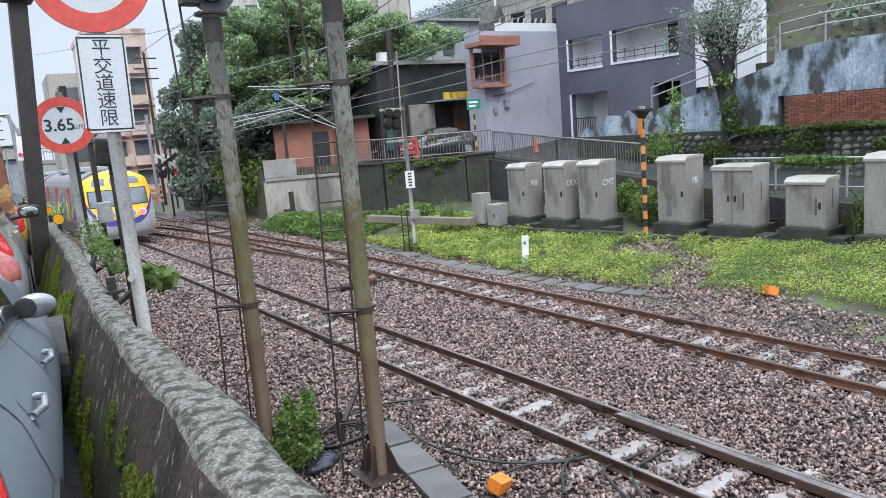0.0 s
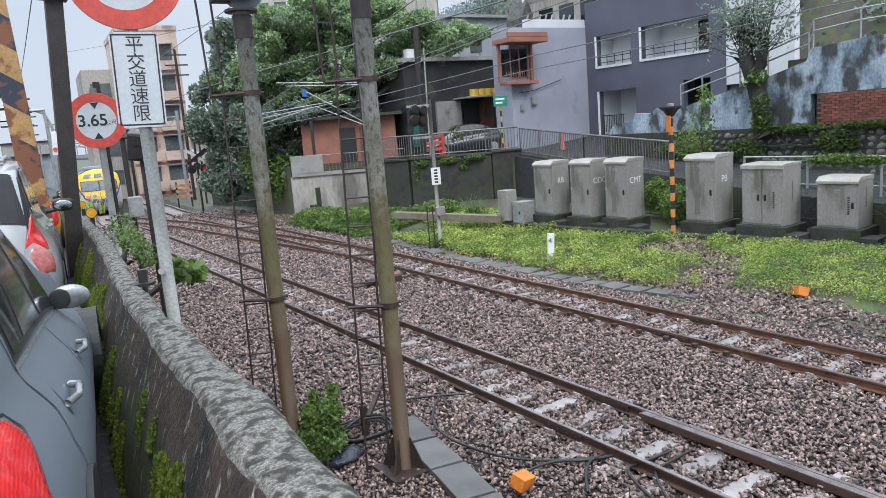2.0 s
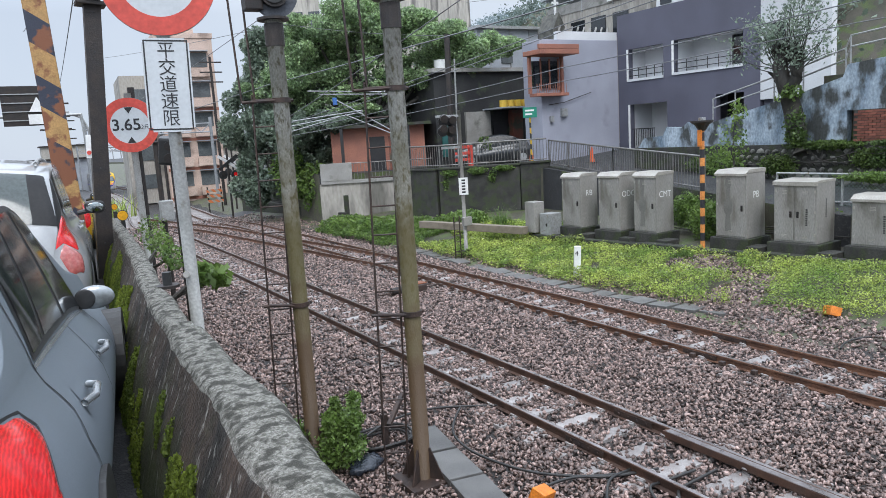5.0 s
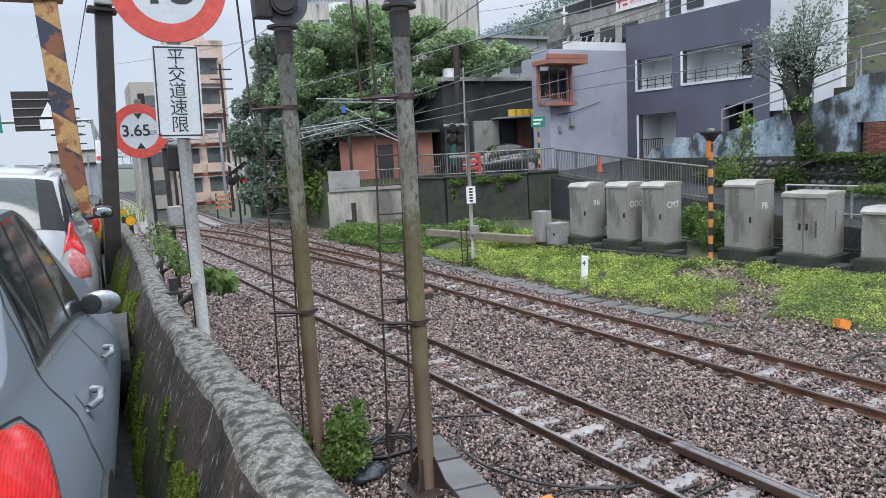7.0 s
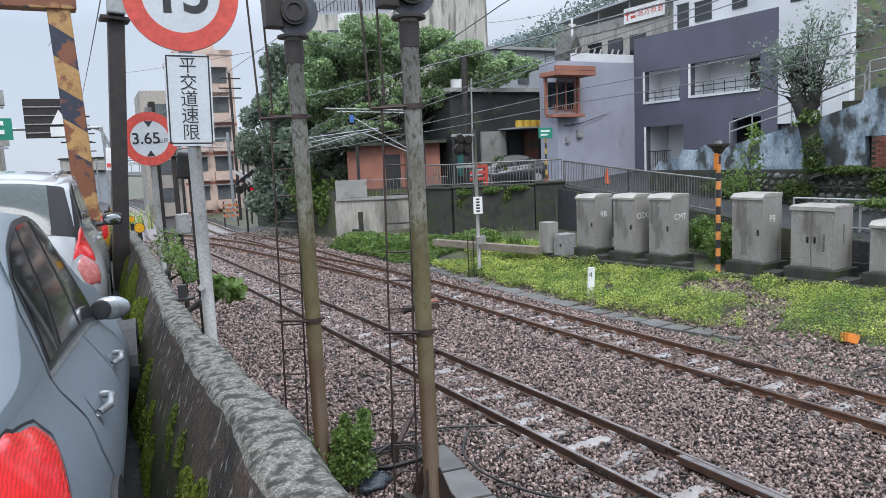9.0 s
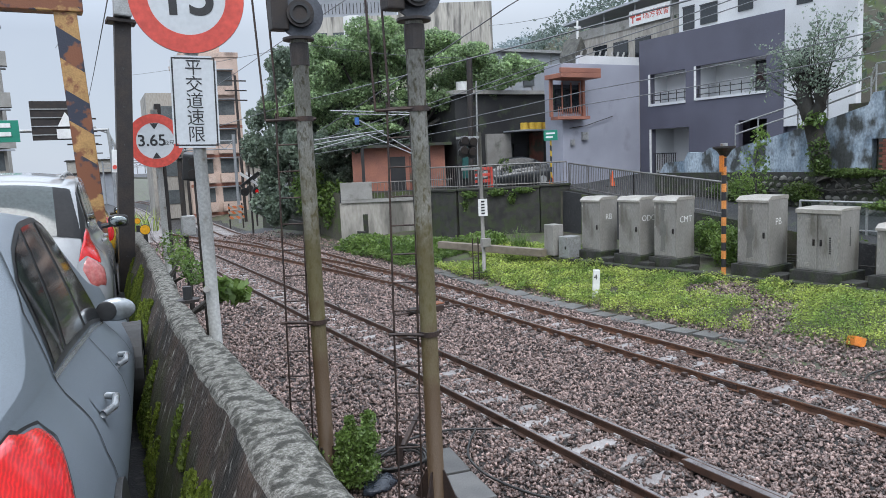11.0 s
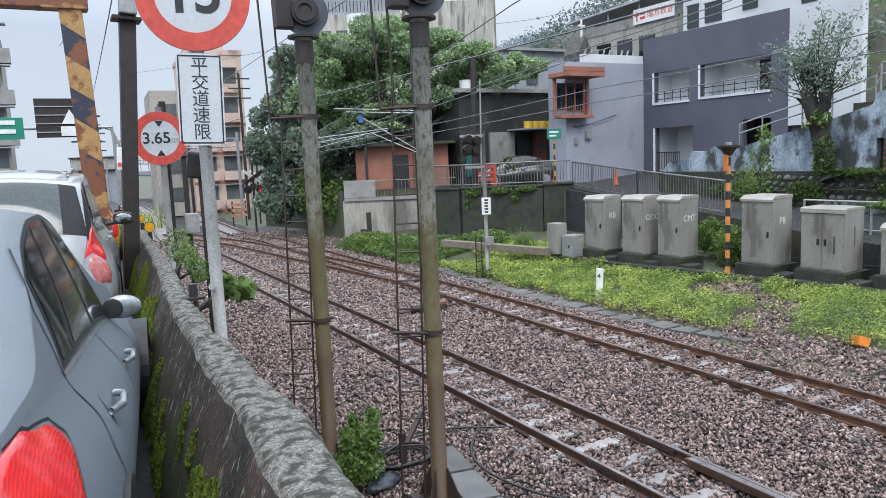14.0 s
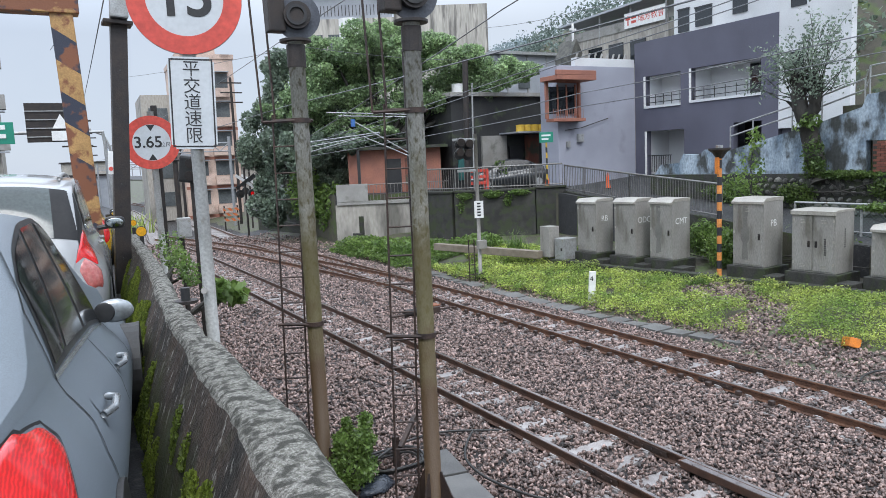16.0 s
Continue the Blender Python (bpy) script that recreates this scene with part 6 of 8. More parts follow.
    for k in range(60):
        a = Vector((17.1, 15.35 + RNG.uniform(-0.55, 0.55), 5.7 + RNG.uniform(-0.5, 0.5)))
        b = a + Vector((RNG.uniform(-0.7, 0.7), RNG.uniform(-1.7, 1.8), RNG.uniform(0.3, 2.2)))
        limb(bm, a, b, 0.02, 0.007)
        ends.append((a, b))
    part("twig_growth", bm, M["bark"], top)["kind"] = "stuff"
    pts = np.array([a.lerp(b, float(f)) + Vector(RNG.normal(0, 0.15, 3)) for a, b in ends for f in RNG.uniform(0.6, 1.12, 46)])
    leaves("crown", pts, 0.12, RNG, M["leaf_dark_haze"], top)
    leaves("fern", blob((17.0, 15.2, 4.7), (0.35, 0.5, 0.35), 260, 0.2), 0.16, RNG, M["leaf"], top)
    leaves("ivy_growth", blob((16.95, 14.95, 3.6), (0.3, 0.4, 0.7), 420, 0.2), 0.13, RNG, M["ivy"], top)

    shrub = [
        ("tall green shrub in front of the stepped wall", (14.6, 15.6, 2.2), [((14.6, 15.6, 3.2), (0.5, 0.6, 0.9)), ((14.7, 16.2, 2.6), (0.5, 0.6, 0.6)), ((14.6, 15.4, 4.2), (0.3, 0.3, 0.4))], 330, 0.13),
        ("bright leafy weeds at the mast's foot", (-2.75, 8.6, -0.3), [((-2.66, 8.6, 0.0), (0.36, 0.36, 0.26)), ((-2.45, 8.75, 0.3), (0.2, 0.2, 0.22)), ((-2.75, 8.7, 0.32), (0.13, 0.15, 0.2)), ((-2.52, 8.5, 0.28), (0.12, 0.12, 0.22)), ((-2.3, 8.9, 0.5), (0.1, 0.12, 0.13)), ((-2.6, 8.85, 0.52), (0.08, 0.08, 0.12)), ((-3.05, 9.3, 0.0), (0.3, 0.34, 0.3)), ((-3.2, 9.5, 0.3), (0.15, 0.15, 0.2))], 3600, 0.06),
        ("leafy weeds growing behind the sign post", (-5.0, 6.4, 2.75), [((-4.66, 6.35, 2.98), (0.12, 0.18, 0.10)), ((-4.5, 6.45, 2.93), (0.12, 0.15, 0.09))], 500, 0.11),
        ("thin twiggy shrub behind the wall", (-4.75, 8.9, 2.7), [((-4.5, 9.3, 2.95), (0.14, 0.5, 0.2)), ((-4.55, 8.3, 2.9), (0.12, 0.4, 0.16)), ((-4.3, 11.0, 2.9), (0.2, 0.5, 0.3))], 520, 0.05),
        ("ivy shrub hanging over the low wall", (9.0, 36.0, 0.4), [((8.2, 37.0, 1.7), (0.9, 1.6, 1.4)), ((7.2, 38.4, 2.6), (0.9, 1.2, 1.6))], 700, 0.22),
        ("green creeper heaped on the chain-link fence", (14.0, 9.0, 1.0), [((13.9, 10.4, 2.2), (0.2, 1.3, 0.16)), ((13.9, 7.6, 2.2), (0.2, 0.9, 0.14)), ((14.0, 12.6, 1.6), (0.4, 0.6, 0.5))], 1200, 0.09),
        ("ivy growing along the rubble wall", (17.0, 14.0, 2.4), [((17.05, 14.0, 2.95), (0.2, 1.4, 0.16)), ((17.05, 11.0, 2.98), (0.15, 1.6, 0.12)), ((17.0, 18.2, 2.3), (0.3, 1.4, 0.4)), ((17.0, 14.9, 3.25), (0.25, 0.4, 0.35)), ((17.05, 12.4, 2.5), (0.15, 0.8, 0.35)), ((17.05, 15.6, 2.3), (0.2, 0.8, 0.4)), ((17.05, 9.6, 2.4), (0.15, 0.7, 0.3))], 1300, 0.09),
        ("creepers hanging over the top of the black wall", (12.2, 27.0, 2.3), [((13.2, 26.4, 2.45), (0.7, 0.4, 0.14)), ((12.2, 27.1, 2.4), (0.6, 0.4, 0.18)), ((11.2, 27.9, 2.35), (0.5, 0.4, 0.2)), ((12.7, 26.7, 2.1), (0.3, 0.15, 0.3)), ((11.0, 28.0, 1.9), (0.25, 0.15, 0.4)), ((10.0, 30.4, 2.0), (0.2, 0.4, 0.5))], 1100, 0.10),
        ("potted greenery beside the shop front", (15.2, 30.5, 2.4), [((15.0, 30.6, 3.3), (0.5, 0.5, 0.6)), ((16.2, 30.2, 3.1), (0.4, 0.4, 0.5))], 1500, 0.14),
        ("green undergrowth between the cabinets", (12.2, 14.2, 0.5), [((12.0, 14.3, 1.0), (0.7, 0.8, 0.7)), ((11.4, 16.9, 0.8), (0.5, 0.5, 0.5)), ((12.9, 11.6, 1.0), (0.5, 0.6, 0.7)), ((12.9, 9.9, 1.0), (0.5, 0.6, 0.6)), ((12.1, 13.6, 1.3), (0.5, 0.5, 0.8)), ((12.5, 7.9, 1.1), (0.5, 0.7, 0.7)), ((12.4, 15.6, 1.2), (0.5, 0.6, 0.6))], 2600, 0.10),
        ("leafy weeds with small white flowers by the plinths", (10.0, 11.5, 0.1), [((10.0, 11.6, 0.3), (0.4, 0.45, 0.32)), ((9.7, 13.4, 0.25), (0.3, 0.35, 0.25)), ((10.4, 9.7, 0.3), (0.4, 0.5, 0.3)), ((9.8, 15.0, 0.25), (0.35, 0.4, 0.22))], 2400, 0.07),
        ("low weeds along the black wall", (9.4, 27.6, 0.2), [((8.2, 27.8, 0.3), (1.6, 2.6, 0.4)), ((7.6, 31.2, 0.2), (1.2, 2.4, 0.4)), ((9.8, 24.6, 0.6), (0.9, 1.2, 0.4))], 1500, 0.14),
    ]
    for label, base, blobs, n, size in shrub:
        top = tagged(empty("shrub"), label, "shrub")
        bm = bmesh.new()
        for c, r in blobs:
            limb(bm, base, c, 0.025, 0.01)
        part("stem", bm, M["bark"], top)
        pts = np.concatenate([blob(c, r, max(60, int(n * max(r[0], r[1]) * 1.3)), 0.3) for c, r in blobs])
        leaves("foliage", pts, size, RNG, M["ivy"] if base[0] > 16 else M["leaf"], top)

    # long blade grasses behind the cabinets and by the wall
    for (x, y, z, n, ln) in ((13.0, 14.0, 0.7, 170, 1.5), (12.6, 8.2, 0.6, 150, 1.4), (9.6, 22.0, 0.4, 120, 1.1), (13.2, 6.6, 0.7, 120, 1.4), (-4.11, 16.75, 2.75, 70, 0.65)):
        top = tagged(empty("grass_tuft"), "tuft of long arching grass blades", "grass", "grass tufts")
        v, f = [], []
        for k in range(n):
            a = RNG.uniform(0, 2 * math.pi)
            d = Vector((math.cos(a), math.sin(a), 0))
            s = Vector((-d.y, d.x, 0)) * 0.014
            p = Vector((x, y, z)) + Vector((*RNG.normal(0, 0.18, 2), 0))
            L = ln * RNG.uniform(0.6, 1.1)
            out = RNG.uniform(0.25, 0.8)
            m0 = len(v)
            for q in range(5):
                t = q / 4
                c = p + d * (L * out * t * t) + Vector((0, 0, L * (t - 0.55 * out * t * t)))
                w = s * (1 - 0.85 * t)
                v += [c - w, c + w]
            for q in range(4):
                f.append((m0 + 2 * q, m0 + 2 * q + 1, m0 + 2 * q + 3, m0 + 2 * q + 2))
        mesh_ob("tuft", v, f, M["clover"] if z > 2 else M["leaf"], top)["kind"] = "stuff"

    # low clover-like cover on the verge
    n = 305000
    x, y = RNG.uniform(6.4, 12.5, n), 3.5 + 29.5 * RNG.uniform(0, 1, n) ** 1.15
    patch = np.array([noise.noise((a * 0.55, b * 0.4, 2.0)) + 0.5 * noise.noise((a * 1.6, b * 1.4, 5.0)) for a, b in zip(x, y)])
    edge = np.interp(y, [5, 8, 9.7, 11.5, 14, 18, 23, 33], [7.75, 7.6, 7.3, 6.8, 6.7, 6.65, 6.8, 5.5])
    ragged = np.array([1.1 * noise.noise((a * 1.3, b * 1.1, 9.0)) + 0.5 * noise.noise((a * 4, b * 4, 3.0)) for a, b in zip(x, y)])
    bare = ((x - 9.3) ** 2 / 0.6 + (y - 12.2) ** 2 / 1.6 + ragged < 1) | (((x - 8.1) ** 2 / 1.2 + (y - 10.4) ** 2 / 0.5) + ragged < 0.9)
    keep = (x > edge) & (patch > -0.5 + 0.5 * (x < edge + 0.25)) & ~(bare & (RNG.uniform(0, 1, n) < 0.93)) & (x < np.where(y < 19.2, np.interp(y, [5.5, 9.6, 13.3, 17.4, 19.2], [10.95, 10.55, 10.05, 9.4, 9.1]) + 0.25 * ragged, np.interp(y, [19.2, 20, 26, 34], [10.5, 11.5, 9.8, 7.6])))
    x, y, patch = x[keep], y[keep], patch[keep]
    z = np.array([ground_z(a, b) for a, b in zip(x, y)]) + 0.02 + RNG.uniform(0.0, 0.2, len(x)) + 0.34 * np.clip(patch + 0.1 + 0.5 * ragged[keep], 0, 0.8) * RNG.uniform(0.5, 1, len(x))
    s = 0.048 * RNG.uniform(0.5, 1.5, len(x)) * (1 + (y - 8) * 0.035)
    R = spins(len(x), RNG)
    R[:, 2, :] *= 0.8
    far = y > 24
    mm = np.concatenate([R * s[:, None, None], np.stack([x, y, z], 1)[:, :, None]], 2)
    tagged(many("verge_plants", LEAF_V, LEAF_F, mm[~far], M["clover"]), "low yellow-green clover and weeds on the verge", "grass", kind="stuff")
    tagged(many("verge_plants", LEAF_V, LEAF_F, mm[far], M["leaf"]), "dark green weeds along the foot of the wall", "grass", kind="stuff")

    pick = RNG.choice(len(x), 700, replace=False)
    fl = np.concatenate([spins(700, RNG) * 0.028, np.stack([x[pick], y[pick], z[pick] + 0.05], 1)[:, :, None]], 2)
    tagged(many("verge_flowers", LEAF_V, LEAF_F, fl, M["white_paint"]), "tiny white flowers scattered over the verge", "flowers", kind="stuff")

    # wooded hills
    def hill(label, cx, cy, rx, ry, h, n, size, ma, seed):
        top = tagged(empty("hill"), label, "hill", kind="structure")
        vv, ff, N = [], [], 36

        def hz(u, w):
            r = math.hypot(u, w)
            return h * max(0.0, 1 - r ** 1.6) * (1 + 0.35 * noise.noise((u * 2 + seed, w * 2, 0))) - 1.5
        for i in range(N + 1):
            for j in range(N + 1):
                u, w = 2 * i / N - 1, 2 * j / N - 1
                vv.append((cx + u * rx, cy + w * ry, hz(u, w)))
        for i in range(N):
            for j in range(N):
                a = i * (N + 1) + j
                ff.append((a, a + 1, a + N + 2, a + N + 1))
        mesh_ob("slope", vv, ff, M["earth"], top)
        u, w = RNG.uniform(-1, 1, n), RNG.uniform(-1, 0.5, n)
        zz = np.array([hz(a, b) for a, b in zip(u, w)])
        ok = zz > 0
        c = np.stack([cx + u * rx, cy + w * ry, zz], 1)[ok]
        # each tree is a clump of leaf sprays
        pts = np.repeat(c, 75, 0) + RNG.normal(0, 1, (len(c) * 75, 3)) * size * np.array([0.75, 0.75, 0.5])
        pts[:, 2] += size * 0.8
        o = leaves("woods", pts, size * 0.36, RNG, ma, top)
        o["kind"] = "stuff"
    # both distant woods carry the haze as pale blue-grey leaf colour
    haze1 = leaf_mat("woods_far_haze", (0.30, 0.36, 0.37), (0.25, 0.31, 0.32), rand=0.15, rough=0.8)
    hill("wooded hill behind the church", 105, 105, 62, 62, 30, 900, 2.0, leaf_mat("woods_mid_haze", (0.19, 0.24, 0.21), (0.14, 0.18, 0.155), rand=0.3), 1)
    hill("far wooded hill with mist put into its leaf colour", 190, 270, 110, 90, 49, 1100, 3.2, haze1, 3)
    hill("wooded slope above the stepped wall", 52, 22, 26, 24, 25, 700, 1.2, M["leaf_dark_haze"], 7)


build_plants()
# ---- vehicles ----
M["silver_car"] = mat("silver_car", (0.175, 0.20, 0.225), (0.16, 0.185, 0.205), rough=0.5, metal=0.2, scale=1.5, fine=300, bump=0.02, coat=0.04, spec=0.2, relief=0.002)
M["white_car"] = mat("white_car", (0.36, 0.365, 0.37), (0.33, 0.335, 0.34), rough=0.4, metal=0.1, scale=1.5, fine=300, bump=0.01, coat=0.8, relief=0.002)
M["taxi_yellow"] = mat("taxi_yellow", (0.75, 0.42, 0.02), (0.68, 0.38, 0.02), rough=0.3, coat=0.7, bump=0.01)
M["dark_car"] = mat("dark_car", (0.022, 0.025, 0.028), (0.018, 0.02, 0.022), rough=0.4, metal=0.1, coat=0.35, bump=0.01)
M["car_glass"] = mat("car_glass", (0.010, 0.012, 0.014), (0.016, 0.018, 0.02), rough=0.1, rough2=0.05, bump=0, spec=0.18)
# rear panes paler than the side glass: part of the sky reflection is coloured in
M["rear_glass"] = mat("rear_glass", (0.06, 0.075, 0.072), (0.05, 0.06, 0.058), rough=0.08, bump=0, spec=0.6)
M["tail_red"] = glow_mat("tail_red", (0.55, 0.010, 0.012), 0.3)
tn = M["tail_red"].node_tree
t_tc = tn.nodes.new("ShaderNodeTexCoord")
t_wave = tn.nodes.new("ShaderNodeTexWave")
t_wave.inputs["Scale"].default_value, t_wave.inputs["Distortion"].default_value = 45.0, 4.0
t_cloud = tn.nodes.new("ShaderNodeTexNoise")
t_cloud.inputs["Scale"].default_value, t_cloud.inputs["Detail"].default_value = 11.0, 5
t_mul = tn.nodes.new("ShaderNodeMath")
t_mul.operation = "MULTIPLY"
t_map = tn.nodes.new("ShaderNodeMapRange")
t_map.inputs[1].default_value, t_map.inputs[2].default_value = 0.08, 0.55
t_map.inputs[3].default_value, t_map.inputs[4].default_value = 0.03, 0.6
for node in (t_wave, t_cloud):
    tn.links.new(t_tc.outputs["Object"], node.inputs["Vector"])
tn.links.new(t_wave.outputs["Fac"], t_mul.inputs[0])
tn.links.new(t_cloud.outputs["Fac"], t_mul.inputs[1])
tn.links.new(t_mul.outputs[0], t_map.inputs[0])
tn.links.new(t_map.outputs[0], tn.nodes["Principled BSDF"].inputs["Emission Strength"])
tn.nodes["Principled BSDF"].inputs["Coat Weight"].default_value = 1.0
M["tail_clear"] = mat("tail_clear", (0.42, 0.09, 0.08), (0.5, 0.16, 0.14), rough=0.2, coat=1.0, bump=0, scale=25)
M["chrome"] = mat("chrome", (0.36, 0.38, 0.39), (0.30, 0.32, 0.33), rough=0.28, metal=0.6, bump=0)
M["mirror_face"] = mat("mirror_face", (0.55, 0.6, 0.6), (0.5, 0.55, 0.55), rough=0.04, metal=1.0, bump=0)
M["seam"] = mat("seam", (0.012, 0.012, 0.013), (0.015, 0.015, 0.016), rough=0.8, bump=0)


SIDE_F = np.linspace(0, 1, 41)
SIDE_W = np.convolve(np.pad(np.interp(SIDE_F, [0, 0.15, 0.35, 0.5, 0.65, 0.78, 0.9, 1], [0.93, 0.965, 0.995, 1.0, 0.985, 0.94, 0.88, 0.815]), 3, "edge"), np.ones(7) / 7, "valid")


class Hull:
    """Analytic car body: y from the rear bumper forwards, s from the sill (0) over the belt (0.5) and roof edge (0.8) to the centre line (1)."""

    def __init__(self, L, hw, top, belt, width, lean=0.40):
        self.lean = lean
        self.L, self.hw, self.topt, self.beltt, self.width = L, hw, top, belt, width

    def tab(self, t, y, r=0.09):
        ks = np.linspace(-r, r, 7)
        return float(np.mean(np.interp(np.clip(y + ks, 0, self.L), [a for a, _ in t], [b for _, b in t])))

    def at(self, y, s, out=0.0, side=1):
        w0 = self.hw * self.tab(self.width, y, 0.05)
        zt = self.tab(self.topt, y)
        zb = min(self.tab(self.beltt, y), zt - 0.03)
        zs = 0.2
        cabin = max(0.0, zt - zb)
        ze = zt - min(0.07, cabin * 0.45)
        we = w0 * SIDE_W[-1] - self.lean * max(0.0, ze - zb)
        if s <= 0.5:
            f = s / 0.5
            z = zs + (zb - zs) * f
            x = w0 * float(np.interp(f, SIDE_F, SIDE_W))
        elif s <= 0.8:
            f = (s - 0.5) / 0.3
            z = zb + (ze - zb) * f
            x = w0 * SIDE_W[-1] + (we - w0 * SIDE_W[-1]) * f ** 1.15
        else:
            f = (s - 0.8) / 0.2
            z = ze + (zt - ze) * (1 - (1 - f) ** 2.2)
            x = we * (1 - f)
        p = Vector((x, y, z))
        if out:
            e = 0.004
            du = self.at(min(self.L, y + e), s) - self.at(max(0, y - e), s)
            dv = self.at(y, min(1, s + e)) - self.at(y, max(0, s - e))
            n = du.cross(dv)
            if n.length > 1e-9:
                n.normalize()
                if n.x < -1e-6 or (abs(n.x) < 1e-6 and n.z < 0):
                    n = -n
                p += n * out
        p.x *= side
        return p


def hull_patch(h, edges, out, nu=14, nv=8, side=1):
    """A patch of the body between two lines of (y, s): lower and upper; edges = (y0, s0, y1, s1) at bottom, the same at top."""
    (a0, s0, a1, s1), (b0, t0, b1, t1) = edges
    bm = bmesh.new()
    g = []
    for j in range(nv + 1):
        f = j / nv
        ya, yb, sa, sb = a0 + (b0 - a0) * f, a1 + (b1 - a1) * f, s0 + (t0 - s0) * f, s1 + (t1 - s1) * f
        g.append([bm.verts.new(h.at(ya + (yb - ya) * i / nu, sa + (sb - sa) * i / nu, out, side)) for i in range(nu + 1)])
    for j in range(nv):
        for i in range(nu):
            q = (g[j][i], g[j][i + 1], g[j + 1][i + 1], g[j + 1][i])
            bm.faces.new(q if side > 0 else tuple(reversed(q)))
    return bm


def hull_poly(h, outline, out, side=1, rings=8):
    """A smooth patch of the body inside a closed outline of (y, s)."""
    pts = []
    for (a, b), (c, d) in zip(outline, outline[1:] + outline[:1]):
        pts += [(a + (c - a) * k / 4, b + (d - b) * k / 4) for k in range(4)]
    pts = [tuple(np.mean([pts[i - 1], pts[i], pts[(i + 1) % len(pts)]], axis=0)) for i in range(len(pts))]
    cy, cs = np.mean(pts, axis=0)
    bm = bmesh.new()
    mid = bm.verts.new(h.at(float(cy), float(cs), out, side))
    prev = None
    for k in range(1, rings + 1):
        q = k / rings
        # the lens curves back to the body along its edge
        o = out * (1 - q ** 6) + 0.002
        ring = [bm.verts.new(h.at(max(0.0, float(cy + (y - cy) * q)), float(cs + (t - cs) * q), o, side)) for y, t in pts]
        for i in range(len(ring)):
            j = (i + 1) % len(ring)
            bm.faces.new((mid, ring[i], ring[j]) if prev is None else (prev[i], ring[i], ring[j], prev[j]))
        prev = ring
    bmesh.ops.recalc_face_normals(bm, faces=bm.faces[:])
    if bm.faces[0].normal.x * side < 0:
        bmesh.ops.reverse_faces(bm, faces=bm.faces[:])
    return bm


def seam_line(h, pts, w=0.005, out=0.0025, side=1, bm=None):
    """A thin strip along (y, s) points on the body."""
    bm = bm or bmesh.new()
    fine = []
    for (a, b), (c, d) in zip(pts, pts[1:]):
        for k in range(6):
            fine.append((a + (c - a) * k / 6, b + (d - b) * k / 6))
    fine.append(pts[-1])
    P = [h.at(y, s, out, side) for y, s in fine]
    prev = None
    for i, p in enumerate(P):
        d = (P[min(i + 1, len(P) - 1)] - P[max(i - 1, 0)]).normalized()
        o = d.cross(Vector((side, 0, 0.25))).normalized() * w
        cur = (bm.verts.new(p - o), bm.verts.new(p + o))
        if prev:
            bm.faces.new((prev[0], prev[1], cur[1], cur[0]))
        prev = cur
    return bm


def wheel(parent, x, y, r, side):
    w = part("wheel", disc((x, y, r), (side, 0, 0), r, 0.02, 28, r * 0.62), M["rubber"], parent, "black tyre")
    part("tyre", disc((x - side * 0.2, y, r), (side, 0, 0), r * 0.99, 0.2, 28), M["rubber"], w)
    part("rim", disc((x, y, r), (side, 0, 0), r * 0.62, 0.012, 20), M["galv"], w, "grey wheel rim")


